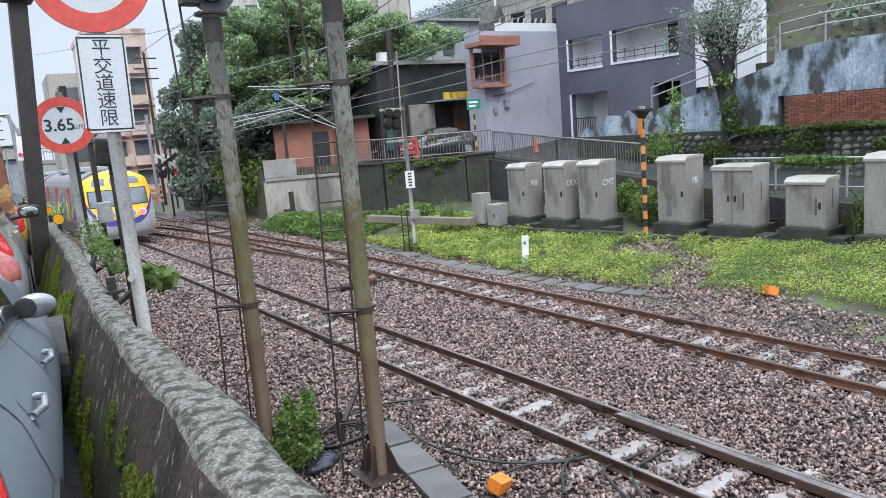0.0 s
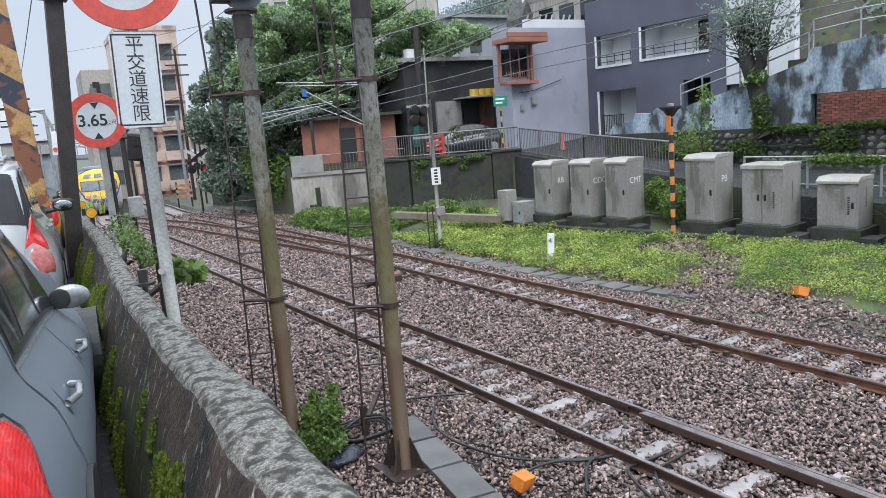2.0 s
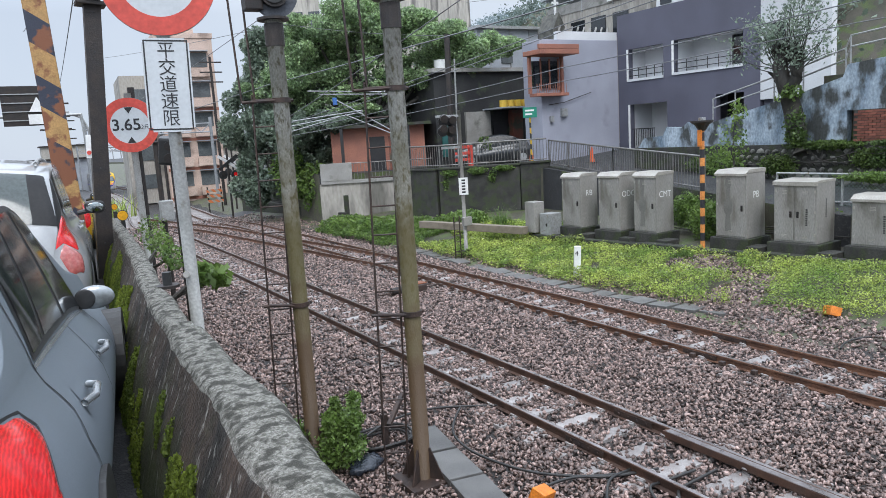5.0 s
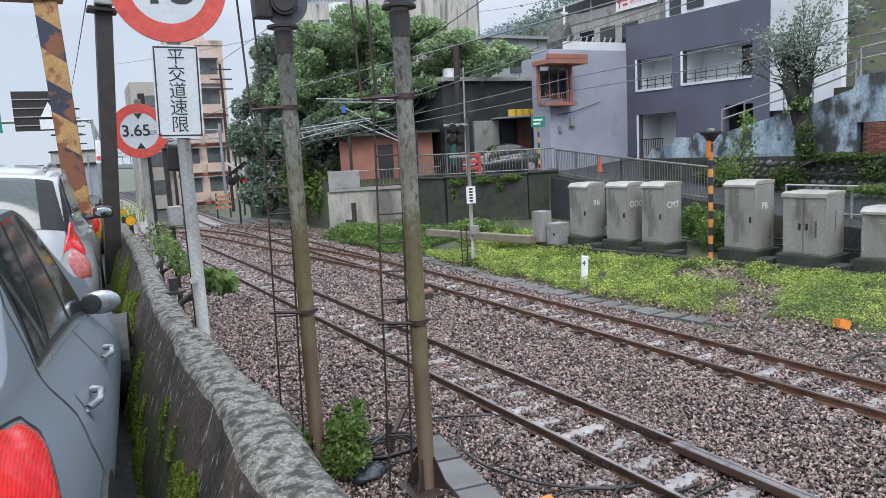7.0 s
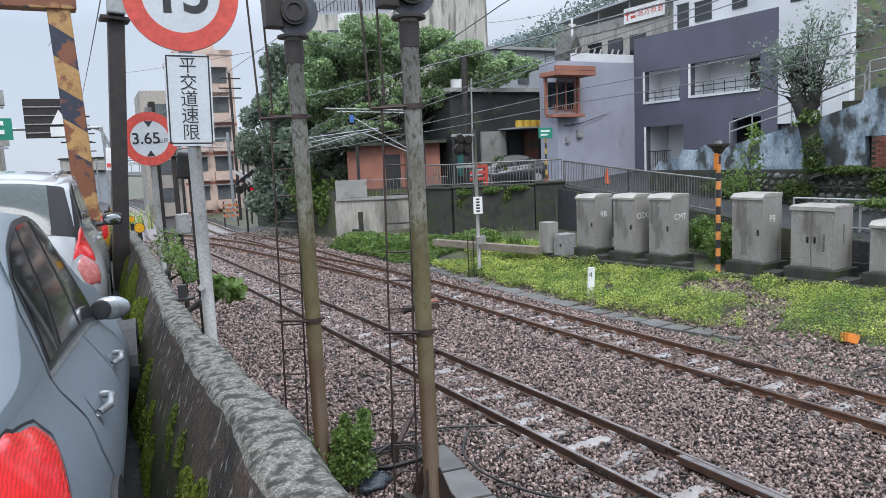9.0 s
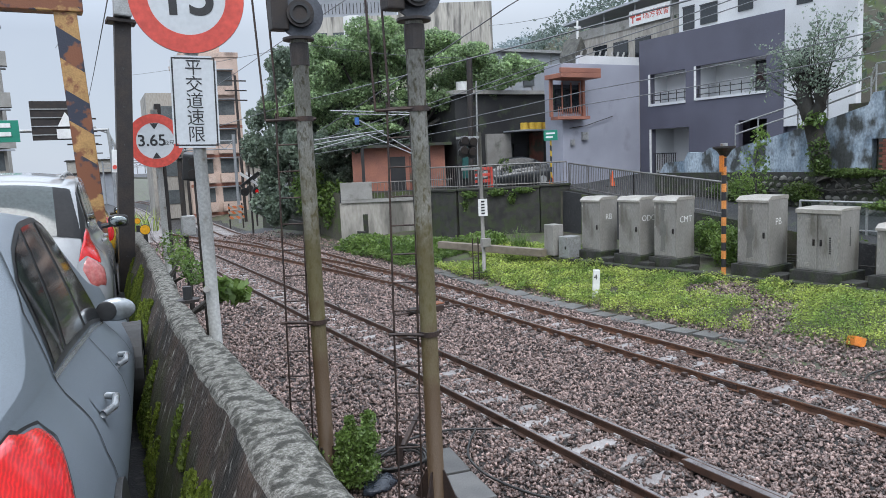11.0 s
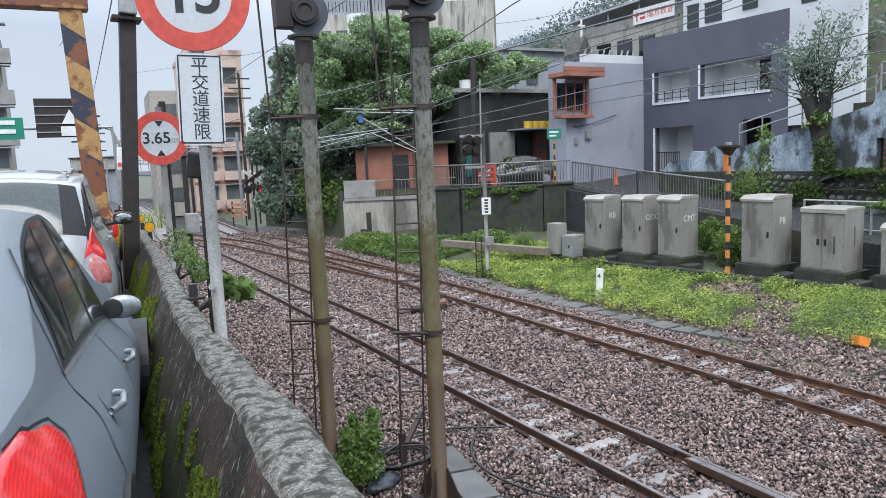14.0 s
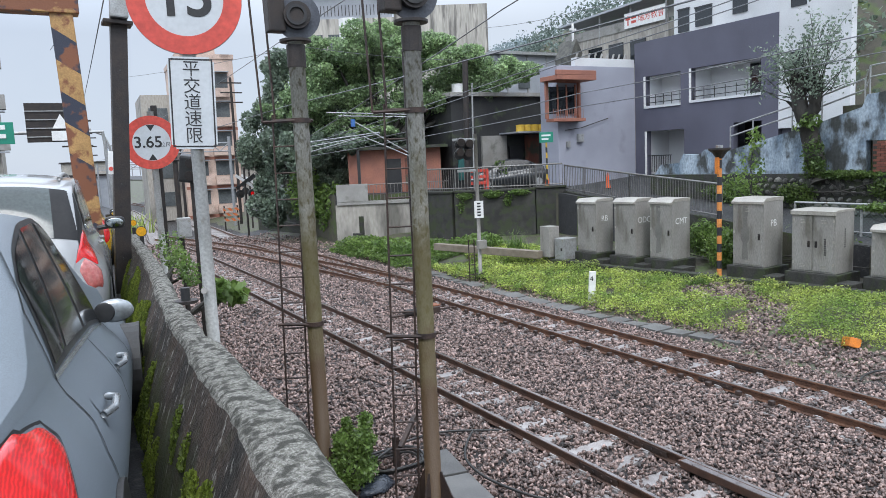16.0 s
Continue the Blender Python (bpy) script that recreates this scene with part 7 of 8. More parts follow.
def car(label, h, paint, m, glass, lamps, mirror, handles, seams, wheels, rear_glass=None, category="car", roof_rails=False):
    top = tagged(empty("car", m), label, category, "vehicles")
    ys = np.unique(np.concatenate([np.linspace(0, 0.5, 16), np.linspace(0.5, h.L - 0.4, 44), np.linspace(h.L - 0.4, h.L, 10)]))
    ss = np.concatenate([np.linspace(0, 0.5, 13), np.linspace(0.53, 0.8, 9), np.linspace(0.84, 1.0, 6)])
    bm = bmesh.new()
    rows = []
    for y in ys:
        r = [bm.verts.new(h.at(float(y), float(s))) for s in ss]
        l = [bm.verts.new(h.at(float(y), float(s), 0, -1)) for s in ss[-2::-1]]
        rows.append(r + l)
    for a, b in zip(rows, rows[1:]):
        for i in range(len(a) - 1):
            bm.faces.new((a[i], b[i], b[i + 1], a[i + 1]))
    bm.faces.new(rows[0])
    bm.faces.new(list(reversed(rows[-1])))
    for a, b in zip(rows, rows[1:]):
        bm.faces.new((a[-1], b[-1], b[0], a[0]))
    bmesh.ops.recalc_face_normals(bm, faces=bm.faces[:])
    part("body", bm, paint, top, smooth=True)
    for side in (1, -1):
        for e in glass:
            part("side_window", hull_patch(h, e, 0.007, side=side), M["car_glass"], top, "dark tinted side window", smooth=True)
        for name, e, ma in lamps:
            part(name, hull_poly(h, e, 0.016, side) if len(e) > 2 else hull_patch(h, e, 0.004, 16, 10, side), ma, top, smooth=True)
        for pts in seams:
            part("door_seam", seam_line(h, pts, side=side), M["seam"], top)
        for (y, s) in handles:
            c = h.at(y, s, 0.0, side)
            bowl = paint is M["silver_car"] and part("handle_bowl", hull_patch(h, ((y - 0.09, s - 0.035, y + 0.09, s - 0.035), (y - 0.09, s + 0.03, y + 0.09, s + 0.03)), 0.002, side=side), paint, top)
            part("door_handle", tube([c + Vector((side * 0.012, -0.11, 0)), c + Vector((side * 0.045, -0.06, 0.008)), c + Vector((side * 0.045, 0.06, 0.008)), c + Vector((side * 0.012, 0.11, 0))], 0.0135, 10), M["chrome"] if paint is M["silver_car"] else paint, top, "metallic door handle", smooth=True)
        y, z, x = mirror
        bm = bmesh.new()
        bmesh.ops.create_uvsphere(bm, u_segments=20, v_segments=12, radius=1)
        for v in bm.verts:
            k = 1.0 if v.co.y > 0 else 0.35
            if paint is not M["silver_car"]:
                v.co = Vector([math.copysign(abs(a) ** 0.55, a) for a in v.co]) * 1.12
            v.co = Vector((side * x + v.co.x * 0.105, y + v.co.y * 0.08 * k, z + v.co.z * 0.068))
        mi = part("mirror", bm, M["chrome"] if paint is M["silver_car"] else M["black_paint"], top, smooth=True)
        bm = bmesh.new()
        bmesh.ops.create_uvsphere(bm, u_segments=20, v_segments=8, radius=1)
        for v in bm.verts:
            v.co = Vector((side * (x - (0.05 if paint is M["silver_car"] else 0)) + v.co.x * (0.055 if paint is M["silver_car"] else 0.10), y - 0.031 + v.co.y * 0.006, z + v.co.z * 0.058))
        part("mirror_glass", bm, M["black_paint"] if paint is M["silver_car"] else M["mirror_face"], mi, "mirror glass", smooth=True)
        part("mirror_arm", tube([(side * (x - 0.2), y + 0.02, z - 0.06), (side * (x - 0.08), y + 0.01, z - 0.04)], 0.03, 8), M["black_paint"], mi)
        for wy in wheels:
            wheel(top, side * (h.hw * 0.985), wy, 0.31, side)
            arch = [(wy + 0.37 * math.cos(t), 0.5 * max(0.0, (0.31 + 0.37 * math.sin(t) - 0.2)) / 0.75) for t in np.linspace(-0.3, math.pi + 0.3, 16)]
            paint is M["silver_car"] or part("wheel_arch", seam_line(h, arch, 0.03, 0.002, side), M["rubber"], top)
        if roof_rails:
            part("roof_rail", tube([tuple(h.at(float(y), 0.83, 0.03, side)) for y in np.linspace(0.7, 2.9, 10)], 0.018, 8), M["galv"], top, smooth=True)
    if rear_glass:
        y0, y1, sl = rear_glass[:3]
        if len(rear_glass) > 3:
            edge = rear_glass[3]
            bm = hull_patch(h, ((y0, sl, y1, sl), (y0, edge, y1, edge)), 0.006, 10, 8, 1)
            for side in (1, -1):
                part("window_border", hull_patch(h, ((y0, sl, y1, sl), (y0, edge, y1, edge)), 0.006, 10, 8, side), M["seam"], top, "black window border", smooth=True)
            bm.free()
            sl = edge
        bm = bmesh.new()
        rows = []
        for k in range(11):
            y = y0 + (y1 - y0) * k / 10
            r = []
            for i in range(17):
                q = -1 + 2 * i / 16
                p = h.at(y, 1 - (1 - sl) * abs(q), 0.006, 1 if q >= 0 else -1)
                r.append(bm.verts.new(p))
            rows.append(r)
        for a, b in zip(rows, rows[1:]):
            for i in range(16):
                bm.faces.new((a[i], a[i + 1], b[i + 1], b[i]))
        part("rear_window", bm, M["rear_glass"], top, "tinted rear window, pale reflection in its colour", smooth=True)
    return top


def build_cars():
    sedan = Hull(4.45, 0.91, [(0, 0.55), (0.03, 0.82), (0.1, 0.98), (0.3, 1.05), (0.62, 1.09), (1.3, 1.42), (1.75, 1.49), (2.3, 1.485), (2.65, 1.42), (3.35, 1.0), (4.1, 0.86), (4.38, 0.7), (4.45, 0.5)],
                 [(0, 0.92), (0.4, 1.0), (1.2, 0.965), (2.2, 0.87), (3.0, 0.75), (3.3, 0.73), (4.45, 0.70)], [(0, 0.70), (0.06, 0.80), (0.15, 0.88), (0.3, 0.945), (0.55, 0.98), (1.2, 1.0), (2.0, 0.99), (3.0, 0.965), (3.5, 0.95), (4.1, 0.9), (4.35, 0.8), (4.45, 0.65)], 0.376)
    panes = [((0.99, 0.535, 1.20, 0.53), (1.15, 0.785, 1.66, 0.785)), ((1.27, 0.53, 1.90, 0.52), (1.74, 0.785, 2.15, 0.785)), ((1.99, 0.52, 2.88, 0.515), (2.24, 0.785, 2.68, 0.785))]
    surround = ("window_surround", ((0.955, 0.512, 2.97, 0.505), (1.12, 0.798, 2.78, 0.798)), M["black_paint"])
    belt_strip = ("belt_chrome", ((0.93, 0.492, 2.97, 0.487), (0.94, 0.506, 2.97, 0.500)), M["chrome"])
    lens = [(0.27, 0.56), (0.40, 0.485), (0.53, 0.472), (0.56, 0.44), (0.50, 0.41), (0.45, 0.385), (0.41, 0.365), (0.37, 0.30), (0.28, 0.24), (0.12, 0.22), (0.05, 0.30), (0.05, 0.42), (0.12, 0.52)]
    rim = [(0.27 + (a - 0.27) * 1.05, 0.39 + (b - 0.39) * 1.06) for a, b in lens]
    car("silver-grey saloon car, wet, brake lamp lit, beside the wall", sedan, M["silver_car"], pose(-6.862, 1.677, ROAD, 0, 0, -8),
        panes,
        [("tail_lamp", lens, M["tail_red"]), surround, belt_strip],
        (2.93, 0.82, 0.815), [(1.16, 0.388), (2.1, 0.385)],
        [[(1.3, 0.81), (1.10, 0.80), (1.0, 0.765), (0.94, 0.545), (0.915, 0.465), (0.94, 0.395), (0.88, 0.335), (0.97, 0.21), (1.0, 0.08)], [(1.93, 0.49), (1.95, 0.06)], [(3.02, 0.49), (3.0, 0.3), (2.98, 0.06)], rim[:8]],
        (0.86, 3.55), rear_glass=(0.66, 1.24, 0.83))
    suv = Hull(4.5, 0.93, [(0, 0.55), (0.03, 0.9), (0.08, 1.06), (0.3, 1.45), (0.42, 1.55), (0.8, 1.62), (1.6, 1.65), (2.5, 1.62), (2.95, 1.53), (3.5, 1.12), (4.25, 0.98), (4.45, 0.75), (4.5, 0.55)],
               [(0, 0.95), (0.5, 1.05), (3.2, 0.98), (4.5, 0.8)], [(0, 0.80), (0.05, 0.89), (0.12, 0.945), (0.3, 0.985), (0.8, 1.0), (3.6, 1.0), (4.2, 0.93), (4.5, 0.7)], 0.17)
    car("white compact SUV with lit red tail lamps, in the queue", suv, M["white_car"], pose(-6.40, 6.82, ROAD, 0, 0, -5),
        [((0.55, 0.54, 1.2, 0.54), (0.62, 0.76, 1.2, 0.77)), ((1.28, 0.54, 2.1, 0.54), (1.28, 0.77, 2.1, 0.77)), ((2.18, 0.54, 3.15, 0.54), (2.18, 0.77, 2.75, 0.76))],
        [("tail_lamp", [(0.05, 0.485), (0.06, 0.58), (0.13, 0.66), (0.28, 0.60), (0.42, 0.555), (0.41, 0.47), (0.32, 0.42), (0.21, 0.38)], M["tail_red"]), ("reverse_lamp", [(0.05, 0.478), (0.205, 0.372), (0.17, 0.33), (0.11, 0.265), (0.04, 0.34), (0.035, 0.40)], M["tail_clear"])],
        (3.2, 1.0, 1.02), [(1.5, 0.43), (2.4, 0.43)],
        [[(0.42, 0.79), (0.36, 0.55), (0.5, 0.4)], [(1.24, 0.52), (1.24, 0.08)], [(2.14, 0.52), (2.14, 0.08)]],
        (0.85, 3.6), rear_glass=(0.12, 0.42, 0.60, 0.85), roof_rails=True)
    car("yellow taxi saloon further up the queue", sedan, M["taxi_yellow"], pose(-5.74, 13.6, road_z(15.5), 0, 0, -6),
        panes,
        [("tail_lamp", lens, M["tail_red"]), surround],
        (2.92, 0.93, 0.96), [(1.14, 0.405), (2.06, 0.405)], [[(1.93, 0.5), (1.93, 0.06)]], (0.86, 3.55), rear_glass=(0.66, 1.24, 0.83))
    z = terrace_z(31.5) + 0.02
    car("dark grey saloon parked by the upper road", sedan, M["dark_car"], pose(17.6, 29.9, z, 0, 0, 68),
        panes,
        [("head_lamp", ((3.95, 0.34, 4.35, 0.34), (3.95, 0.46, 4.3, 0.46)), M["chrome"]), surround],
        (2.92, 0.93, 0.96), [(1.14, 0.405), (2.06, 0.405)], [[(1.93, 0.5), (1.93, 0.06)]], (0.86, 3.55), rear_glass=(0.66, 1.24, 0.83))


# ---- the departing train ----
def train_face_y(x, z):
    s = float(np.interp(z, [0.2, 0.6, 0.95, 1.5, 2.2, 3.2, 3.55, 3.8], [0.35, 0.06, 0.0, 0.04, 0.2, 0.5, 0.75, 1.3]))
    return s + 0.42 * (abs(x) / 1.42) ** 3.2


def face_patch(x0, x1, zlo, zhi, out, nx=14, nz=8):
    bm = bmesh.new()
    g = []
    for j in range(nz + 1):
        r = []
        for i in range(nx + 1):
            x = x0 + (x1 - x0) * i / nx
            z = zlo(x) + (zhi(x) - zlo(x)) * j / nz
            r.append(bm.verts.new((x * half_width(z) / 1.42, train_face_y(x, z) - out, z)))
        g.append(r)
    for j in range(nz):
        for i in range(nx):
            bm.faces.new((g[j][i], g[j][i + 1], g[j + 1][i + 1], g[j + 1][i]))
    return bm


def half_width(z):
    return float(np.interp(z, [0.3, 0.8, 1.3, 2.6, 3.2, 3.55, 3.75], [1.30, 1.40, 1.43, 1.42, 1.33, 1.0, 0.55]))


def build_train():
    top = tagged(empty("train"), "yellow-fronted commuter train with blue band, departing", "train")
    silver = mat("train_silver", (0.24, 0.225, 0.21), (0.19, 0.175, 0.165), rough=0.35, metal=0.5, scale=1, fine=30, bump=0.03)
    blue = mat("train_blue", (0.075, 0.06, 0.30), (0.06, 0.05, 0.24), rough=0.35, bump=0.02)
    yel = mat("train_yellow", (0.80, 0.50, 0.03), (0.74, 0.46, 0.03), rough=0.35, bump=0.02)
    pale = mat("train_pale", (0.42, 0.42, 0.43), (0.34, 0.34, 0.36), rough=0.35, bump=0.02)
    red = mat("train_red", (0.42, 0.05, 0.05), (0.36, 0.045, 0.045), rough=0.4, bump=0.02)
    glass = mat("train_glass", (0.16, 0.18, 0.20), (0.12, 0.14, 0.16), rough=0.06, bump=0, spec=0.8)
    zs = [0.3, 0.6, 0.9, 1.3, 1.9, 2.6, 3.0, 3.3, 3.5, 3.65, 3.75]
    for k in range(2):
        y0 = 1.75 + 20.6 * k
        bm = bmesh.new()
        rows = []
        for y in (y0, y0 + 19.2):
            ring = [bm.verts.new((half_width(z), y, z)) for z in zs] + [bm.verts.new((-half_width(z), y, z)) for z in reversed(zs)]
            rows.append(ring)
        n = len(rows[0])
        for i in range(n):
            bm.faces.new((rows[0][i], rows[0][(i + 1) % n], rows[1][(i + 1) % n], rows[1][i]))
        bm.faces.new(rows[0])
        bm.faces.new(list(reversed(rows[1])))
        bmesh.ops.recalc_face_normals(bm, faces=bm.faces[:])
        part("carriage", bm, silver, top, "dull silver carriage body")
        for side in (-1, 1):
            for j in range(9):
                ya = y0 + 1.9 + 1.9 * j
                door = j % 3 == 1
                part("door" if door else "side_window", box(side * 1.425 - 0.02, side * 1.425 + 0.02, ya, ya + 1.3, 1.0 if door else 1.75, 2.9 if door else 2.6), red if door else glass, top)
            part("side_band", box(side * 1.43 - 0.012, side * 1.43 + 0.012, y0, y0 + 19.2, 1.25, 1.5), blue, top)
        for j in range(2):
            part("roof_unit", box(-0.8, 0.8, y0 + 3 + 8 * j, y0 + 6.5 + 8 * j, 3.74, 4.0, 0.05), M["metal_sheet"], top)
        for yb in (y0 + 2.8, y0 + 16.2):
            bo = part("bogie", box(-1.0, 1.0, yb - 1.4, yb + 1.4, 0.28, 0.6, 0.03), M["steel_dark"], top)
            for dy in (-1.0, 1.0):
                for sx in (-0.565, 0.565):
                    part("wheel", disc((sx - 0.06, yb + dy, 0.43), (1, 0, 0), 0.43, 0.12, 24), M["steel_rusty"], bo)
    # cab face
    def wl(z0):
        return lambda x: z0
    def top_edge(x):
        return 3.72 - 0.42 * (abs(x) / 1.42) ** 4
    def band(x):
        return 0.98 + 1.25 * (abs(x) / 1.42) ** 4
    bm = face_patch(-1.42, 1.42, wl(0.3), top_edge, 0.0, 28, 26)
    face = part("cab_face", bm, yel, top, "yellow cab front", smooth=True)
    bm = bmesh.new()
    for side in (-1, 1):
        for zz, ma, lab in (((0.3, 0.6, 0.9, 1.3, 1.9, 2.6, 2.9), blue, "dark blue cab side"), ((2.9, 3.1, 3.2, 3.3), yel, "yellow cab corner")):
            q = bmesh.new()
            col = [(q.verts.new((side * half_width(z), train_face_y(1.42, z) - 0.002, z)), q.verts.new((side * half_width(z), 1.76, z))) for z in zz]
            for a, b in zip(col, col[1:]):
                q.faces.new((a[0], a[1], b[1], b[0]))
            part("cab_side", q, ma, top, lab)
    q = bmesh.new()
    col = [(q.verts.new((x * half_width(top_edge(x)) / 1.42, min(1.74, train_face_y(x, top_edge(x))), top_edge(x))), q.verts.new((x * half_width(top_edge(x)) / 1.42, 1.76, top_edge(x)))) for x in np.linspace(-1.42, 1.42, 15)]
    for a, b in zip(col, col[1:]):
        q.faces.new((a[0], a[1], b[1], b[0]))
    part("cab_roof", q, silver, top, smooth=True)
    part("blue_band", face_patch(-1.425, 1.425, lambda x: band(x) - 0.02, lambda x: band(x) + 0.27, 0.012, 28, 4), blue, face, "dark blue band", smooth=True)
    part("lower_nose", face_patch(-1.425, 1.425, wl(0.3), lambda x: band(x) - 0.018, 0.01, 28, 8), pale, face, "silver-grey lower nose", smooth=True)
    for a, b in ((-1.16, -0.06), (0.06, 1.16)):
        part("windscreen", face_patch(a, b, wl(1.98), wl(2.72), 0.02, 10, 6), glass, face, "grey reflecting windscreen", smooth=True)
    bm = bmesh.new()
    for a, b, c, d in ((-1.22, 1.22, 1.93, 1.975), (-1.22, 1.22, 2.725, 2.77), (-1.22, -1.165, 1.975, 2.725), (1.165, 1.22, 1.975, 2.725), (-0.055, 0.055, 1.975, 2.725)):
        q = face_patch(a, b, wl(c), wl(d), 0.016, 10, 3)
        tmp = bpy.data.meshes.new("t")
        q.to_mesh(tmp)
        q.free()
        bm.from_mesh(tmp)
    part("windscreen_frame", bm, M["black_paint"], face)
    for a in (-1.02, -0.26, 0.5):
        part("marker_window", face_patch(a, a + 0.52, wl(3.0), wl(3.33), 0.02, 6, 4), glass, face)
    for i, a in enumerate((-0.86, -0.42, 0.42, 0.86)):
        y = train_face_y(a, 1.52)
        ring = part("lamp_ring", disc((a, y, 1.52), (0, -1, 0), 0.185, 0.035, 22), M["white_paint"], face)
        part("lamp", disc((a, y - 0.036, 1.52), (0, -1, 0), 0.145, 0.012, 20), glow_mat("train_tail", (0.75, 0.22, 0.18), 0.35) if i in (0, 3) else M["galv"], ring, "reddish tail lamp" if i in (0, 3) else "")
    part("coupler", box(-0.15, 0.15, -0.4, 0.3, 0.75, 1.0, 0.03), M["steel_dark"], face)
    part("wiper", tube([(-0.2, train_face_y(0, 2.0) - 0.03, 1.98), (-0.75, train_face_y(-0.75, 2.6) - 0.03, 2.55)], 0.015, 6), M["black_paint"], face)
    # the body is lower than it is wide
    for o in top.children_recursive:
        if o.type == "MESH" and o.data.users == 1:
            o.data.transform(Matrix.Diagonal((1, 1, 0.885, 1)))
    return top


build_cars()
train = build_train()
# ---- overhead line, distant signals and poles ----
def wire(pts, r, label, group="overhead wires", sag=0.0):
    bm = bmesh.new()
    P = [Vector(p) for p in pts]
    fine = []
    for a, b in zip(P, P[1:]):
        for k in range(8):
            t = k / 8
            fine.append(a.lerp(b, t) - Vector((0, 0, sag * 4 * t * (1 - t))))
    fine.append(P[-1])
    add_tube(bm, fine, r, 5)
    tagged(part("overhead_wire", bm, M["wire"], None), label, "wire", group)


def beyond(a, b, k):
    a, b = Vector(a), Vector(b)
    return b + (b - a) * k


def build_overhead():
    M["wire"] = mat("wire", (0.17, 0.175, 0.185), (0.13, 0.135, 0.14), rough=0.5, metal=0.3, bump=0)
    M["wire_pale"] = mat("wire_pale", (0.32, 0.33, 0.34), (0.26, 0.27, 0.28), rough=0.5, metal=0.3, bump=0)
    rows = [
        [(1.55, 21.32, 4.9), (1.78, 11.08, 6.69), (1.9, 5.8, 7.6)],
        [(2.21, 23.24, 4.75), (5.05, 12.66, 6.31), (6.4, 7.6, 7.1)],
        [(2.54, 24.2, 4.65), (5.73, 13.44, 6.31), (7.4, 7.6, 7.2)],
        [(2.87, 25.15, 4.53), (6.32, 14.15, 5.54), (7.65, 7.71, 5.97), (8.9, 2.0, 6.3)],
        [(3.19, 26.1, 4.38), (6.97, 14.9, 5.27), (8.66, 8.26, 5.71), (10.1, 2.0, 6.1)],
    ]
    for k, r in enumerate(rows):
        wire(r, 0.012, "dark cable strung across the tracks", sag=0.04)
    for r in ([(16.91, 34.48, 11.22), (14.87, 23.9, 9.99), (13.5, 16, 9.6)], [(12.05, 29.0, 8.55), (4.44, 29.54, 8.99), (1.69, 66.13, 12.03)], [(4.23, 64.22, 8.61), (1.37, 21.88, 8.02), (-1.0, -5, 7.6)], [(0.6, 90, 5.6), (0.6, 20, 5.75), (0.6, -10, 5.8)], [(-4.69, 10.6, 7.3), (-4.6, 36, 9.5)], [(-4.69, 10.6, 7.1), (-2.2, 60, 8.5)]):
        wire(r, 0.012, "thin overhead cable beside the railway", sag=0.12)
    # cantilever mast with its grey tubes
    top = tagged(empty("catenary_mast"), "grey overhead line mast with cantilever tubes", "mast", "overhead line masts")
    part("mast", tube([(4.35, 20.0, -0.2), (4.35, 20.0, 7.4)], 0.11, 12), M["steel_dark"], top)
    tubes = [((4.3, 19.9, 5.45), (2.1, 21.1, 5.62)), ((4.3, 19.9, 5.38), (2.4, 20.9, 5.5)), ((4.35, 19.8, 4.2), (2.8, 20.6, 5.3)), ((4.3, 19.8, 4.15), (3.0, 20.5, 4.85)), ((3.5, 20.3, 4.95), (1.6, 21.3, 4.75)), ((3.5, 20.3, 4.9), (1.5, 21.3, 4.6)), ((2.9, 20.6, 4.8), (1.2, 21.5, 4.35))]
    for a, b in tubes:
        part("cantilever_tube", tube([a, b], 0.017, 8), M["wire_pale"], top)
    part("insulator", disc((2.75, 20.6, 5.15), (0, 0, 1), 0.07, 0.22, 12), mat("insulator_blue", (0.05, 0.16, 0.42), (0.05, 0.13, 0.36), rough=0.3, bump=0), top, "blue insulator")
    # black utility pole and the green street sign
    up = tagged(empty("utility_pole"), "black wooden utility pole by the upper road", "pole", "utility poles")
    part("pole", tube([(11.9, 28.9, 2.3), (12.1, 29.0, 8.6)], 0.14, 10), M["steel_dark"], up)
    part("conduit", tube([(12.2, 28.8, 2.4), (12.3, 28.8, 7.5)], 0.04, 6), M["galv"], up)
    gs = tagged(empty("street_sign"), "green street name sign on a striped pole", "street sign")
    sm = stripe_mat("hazard_yellow", (0.65, 0.42, 0.04), (0.03, 0.03, 0.03), 0.5, (0.5, 0, 1.0))
    part("pole", tube([(15.25, 27.15, 2.5), (15.25, 27.15, 5.0)], 0.045, 8), sm, gs)
    green = mat("sign_green", (0.02, 0.24, 0.16), (0.02, 0.21, 0.14), rough=0.4, bump=0)
    ob = part("panel", box(-0.32, 0.32, -0.24, 0.24, -0.03, 0, 0.01), green, gs, "green panel with pale bars")
    ob.matrix_basis = face_pose(Vector((15.18, 27.05, 4.85)), 38)
    for r in range(2):
        ob = part("bar", box(-0.22, 0.2 - 0.1 * r, 0.05 - 0.17 * r, 0.13 - 0.17 * r, 0.002, 0.005), M["white_paint"], gs)
        ob.matrix_basis = face_pose(Vector((15.18, 27.05, 4.85)), 38)
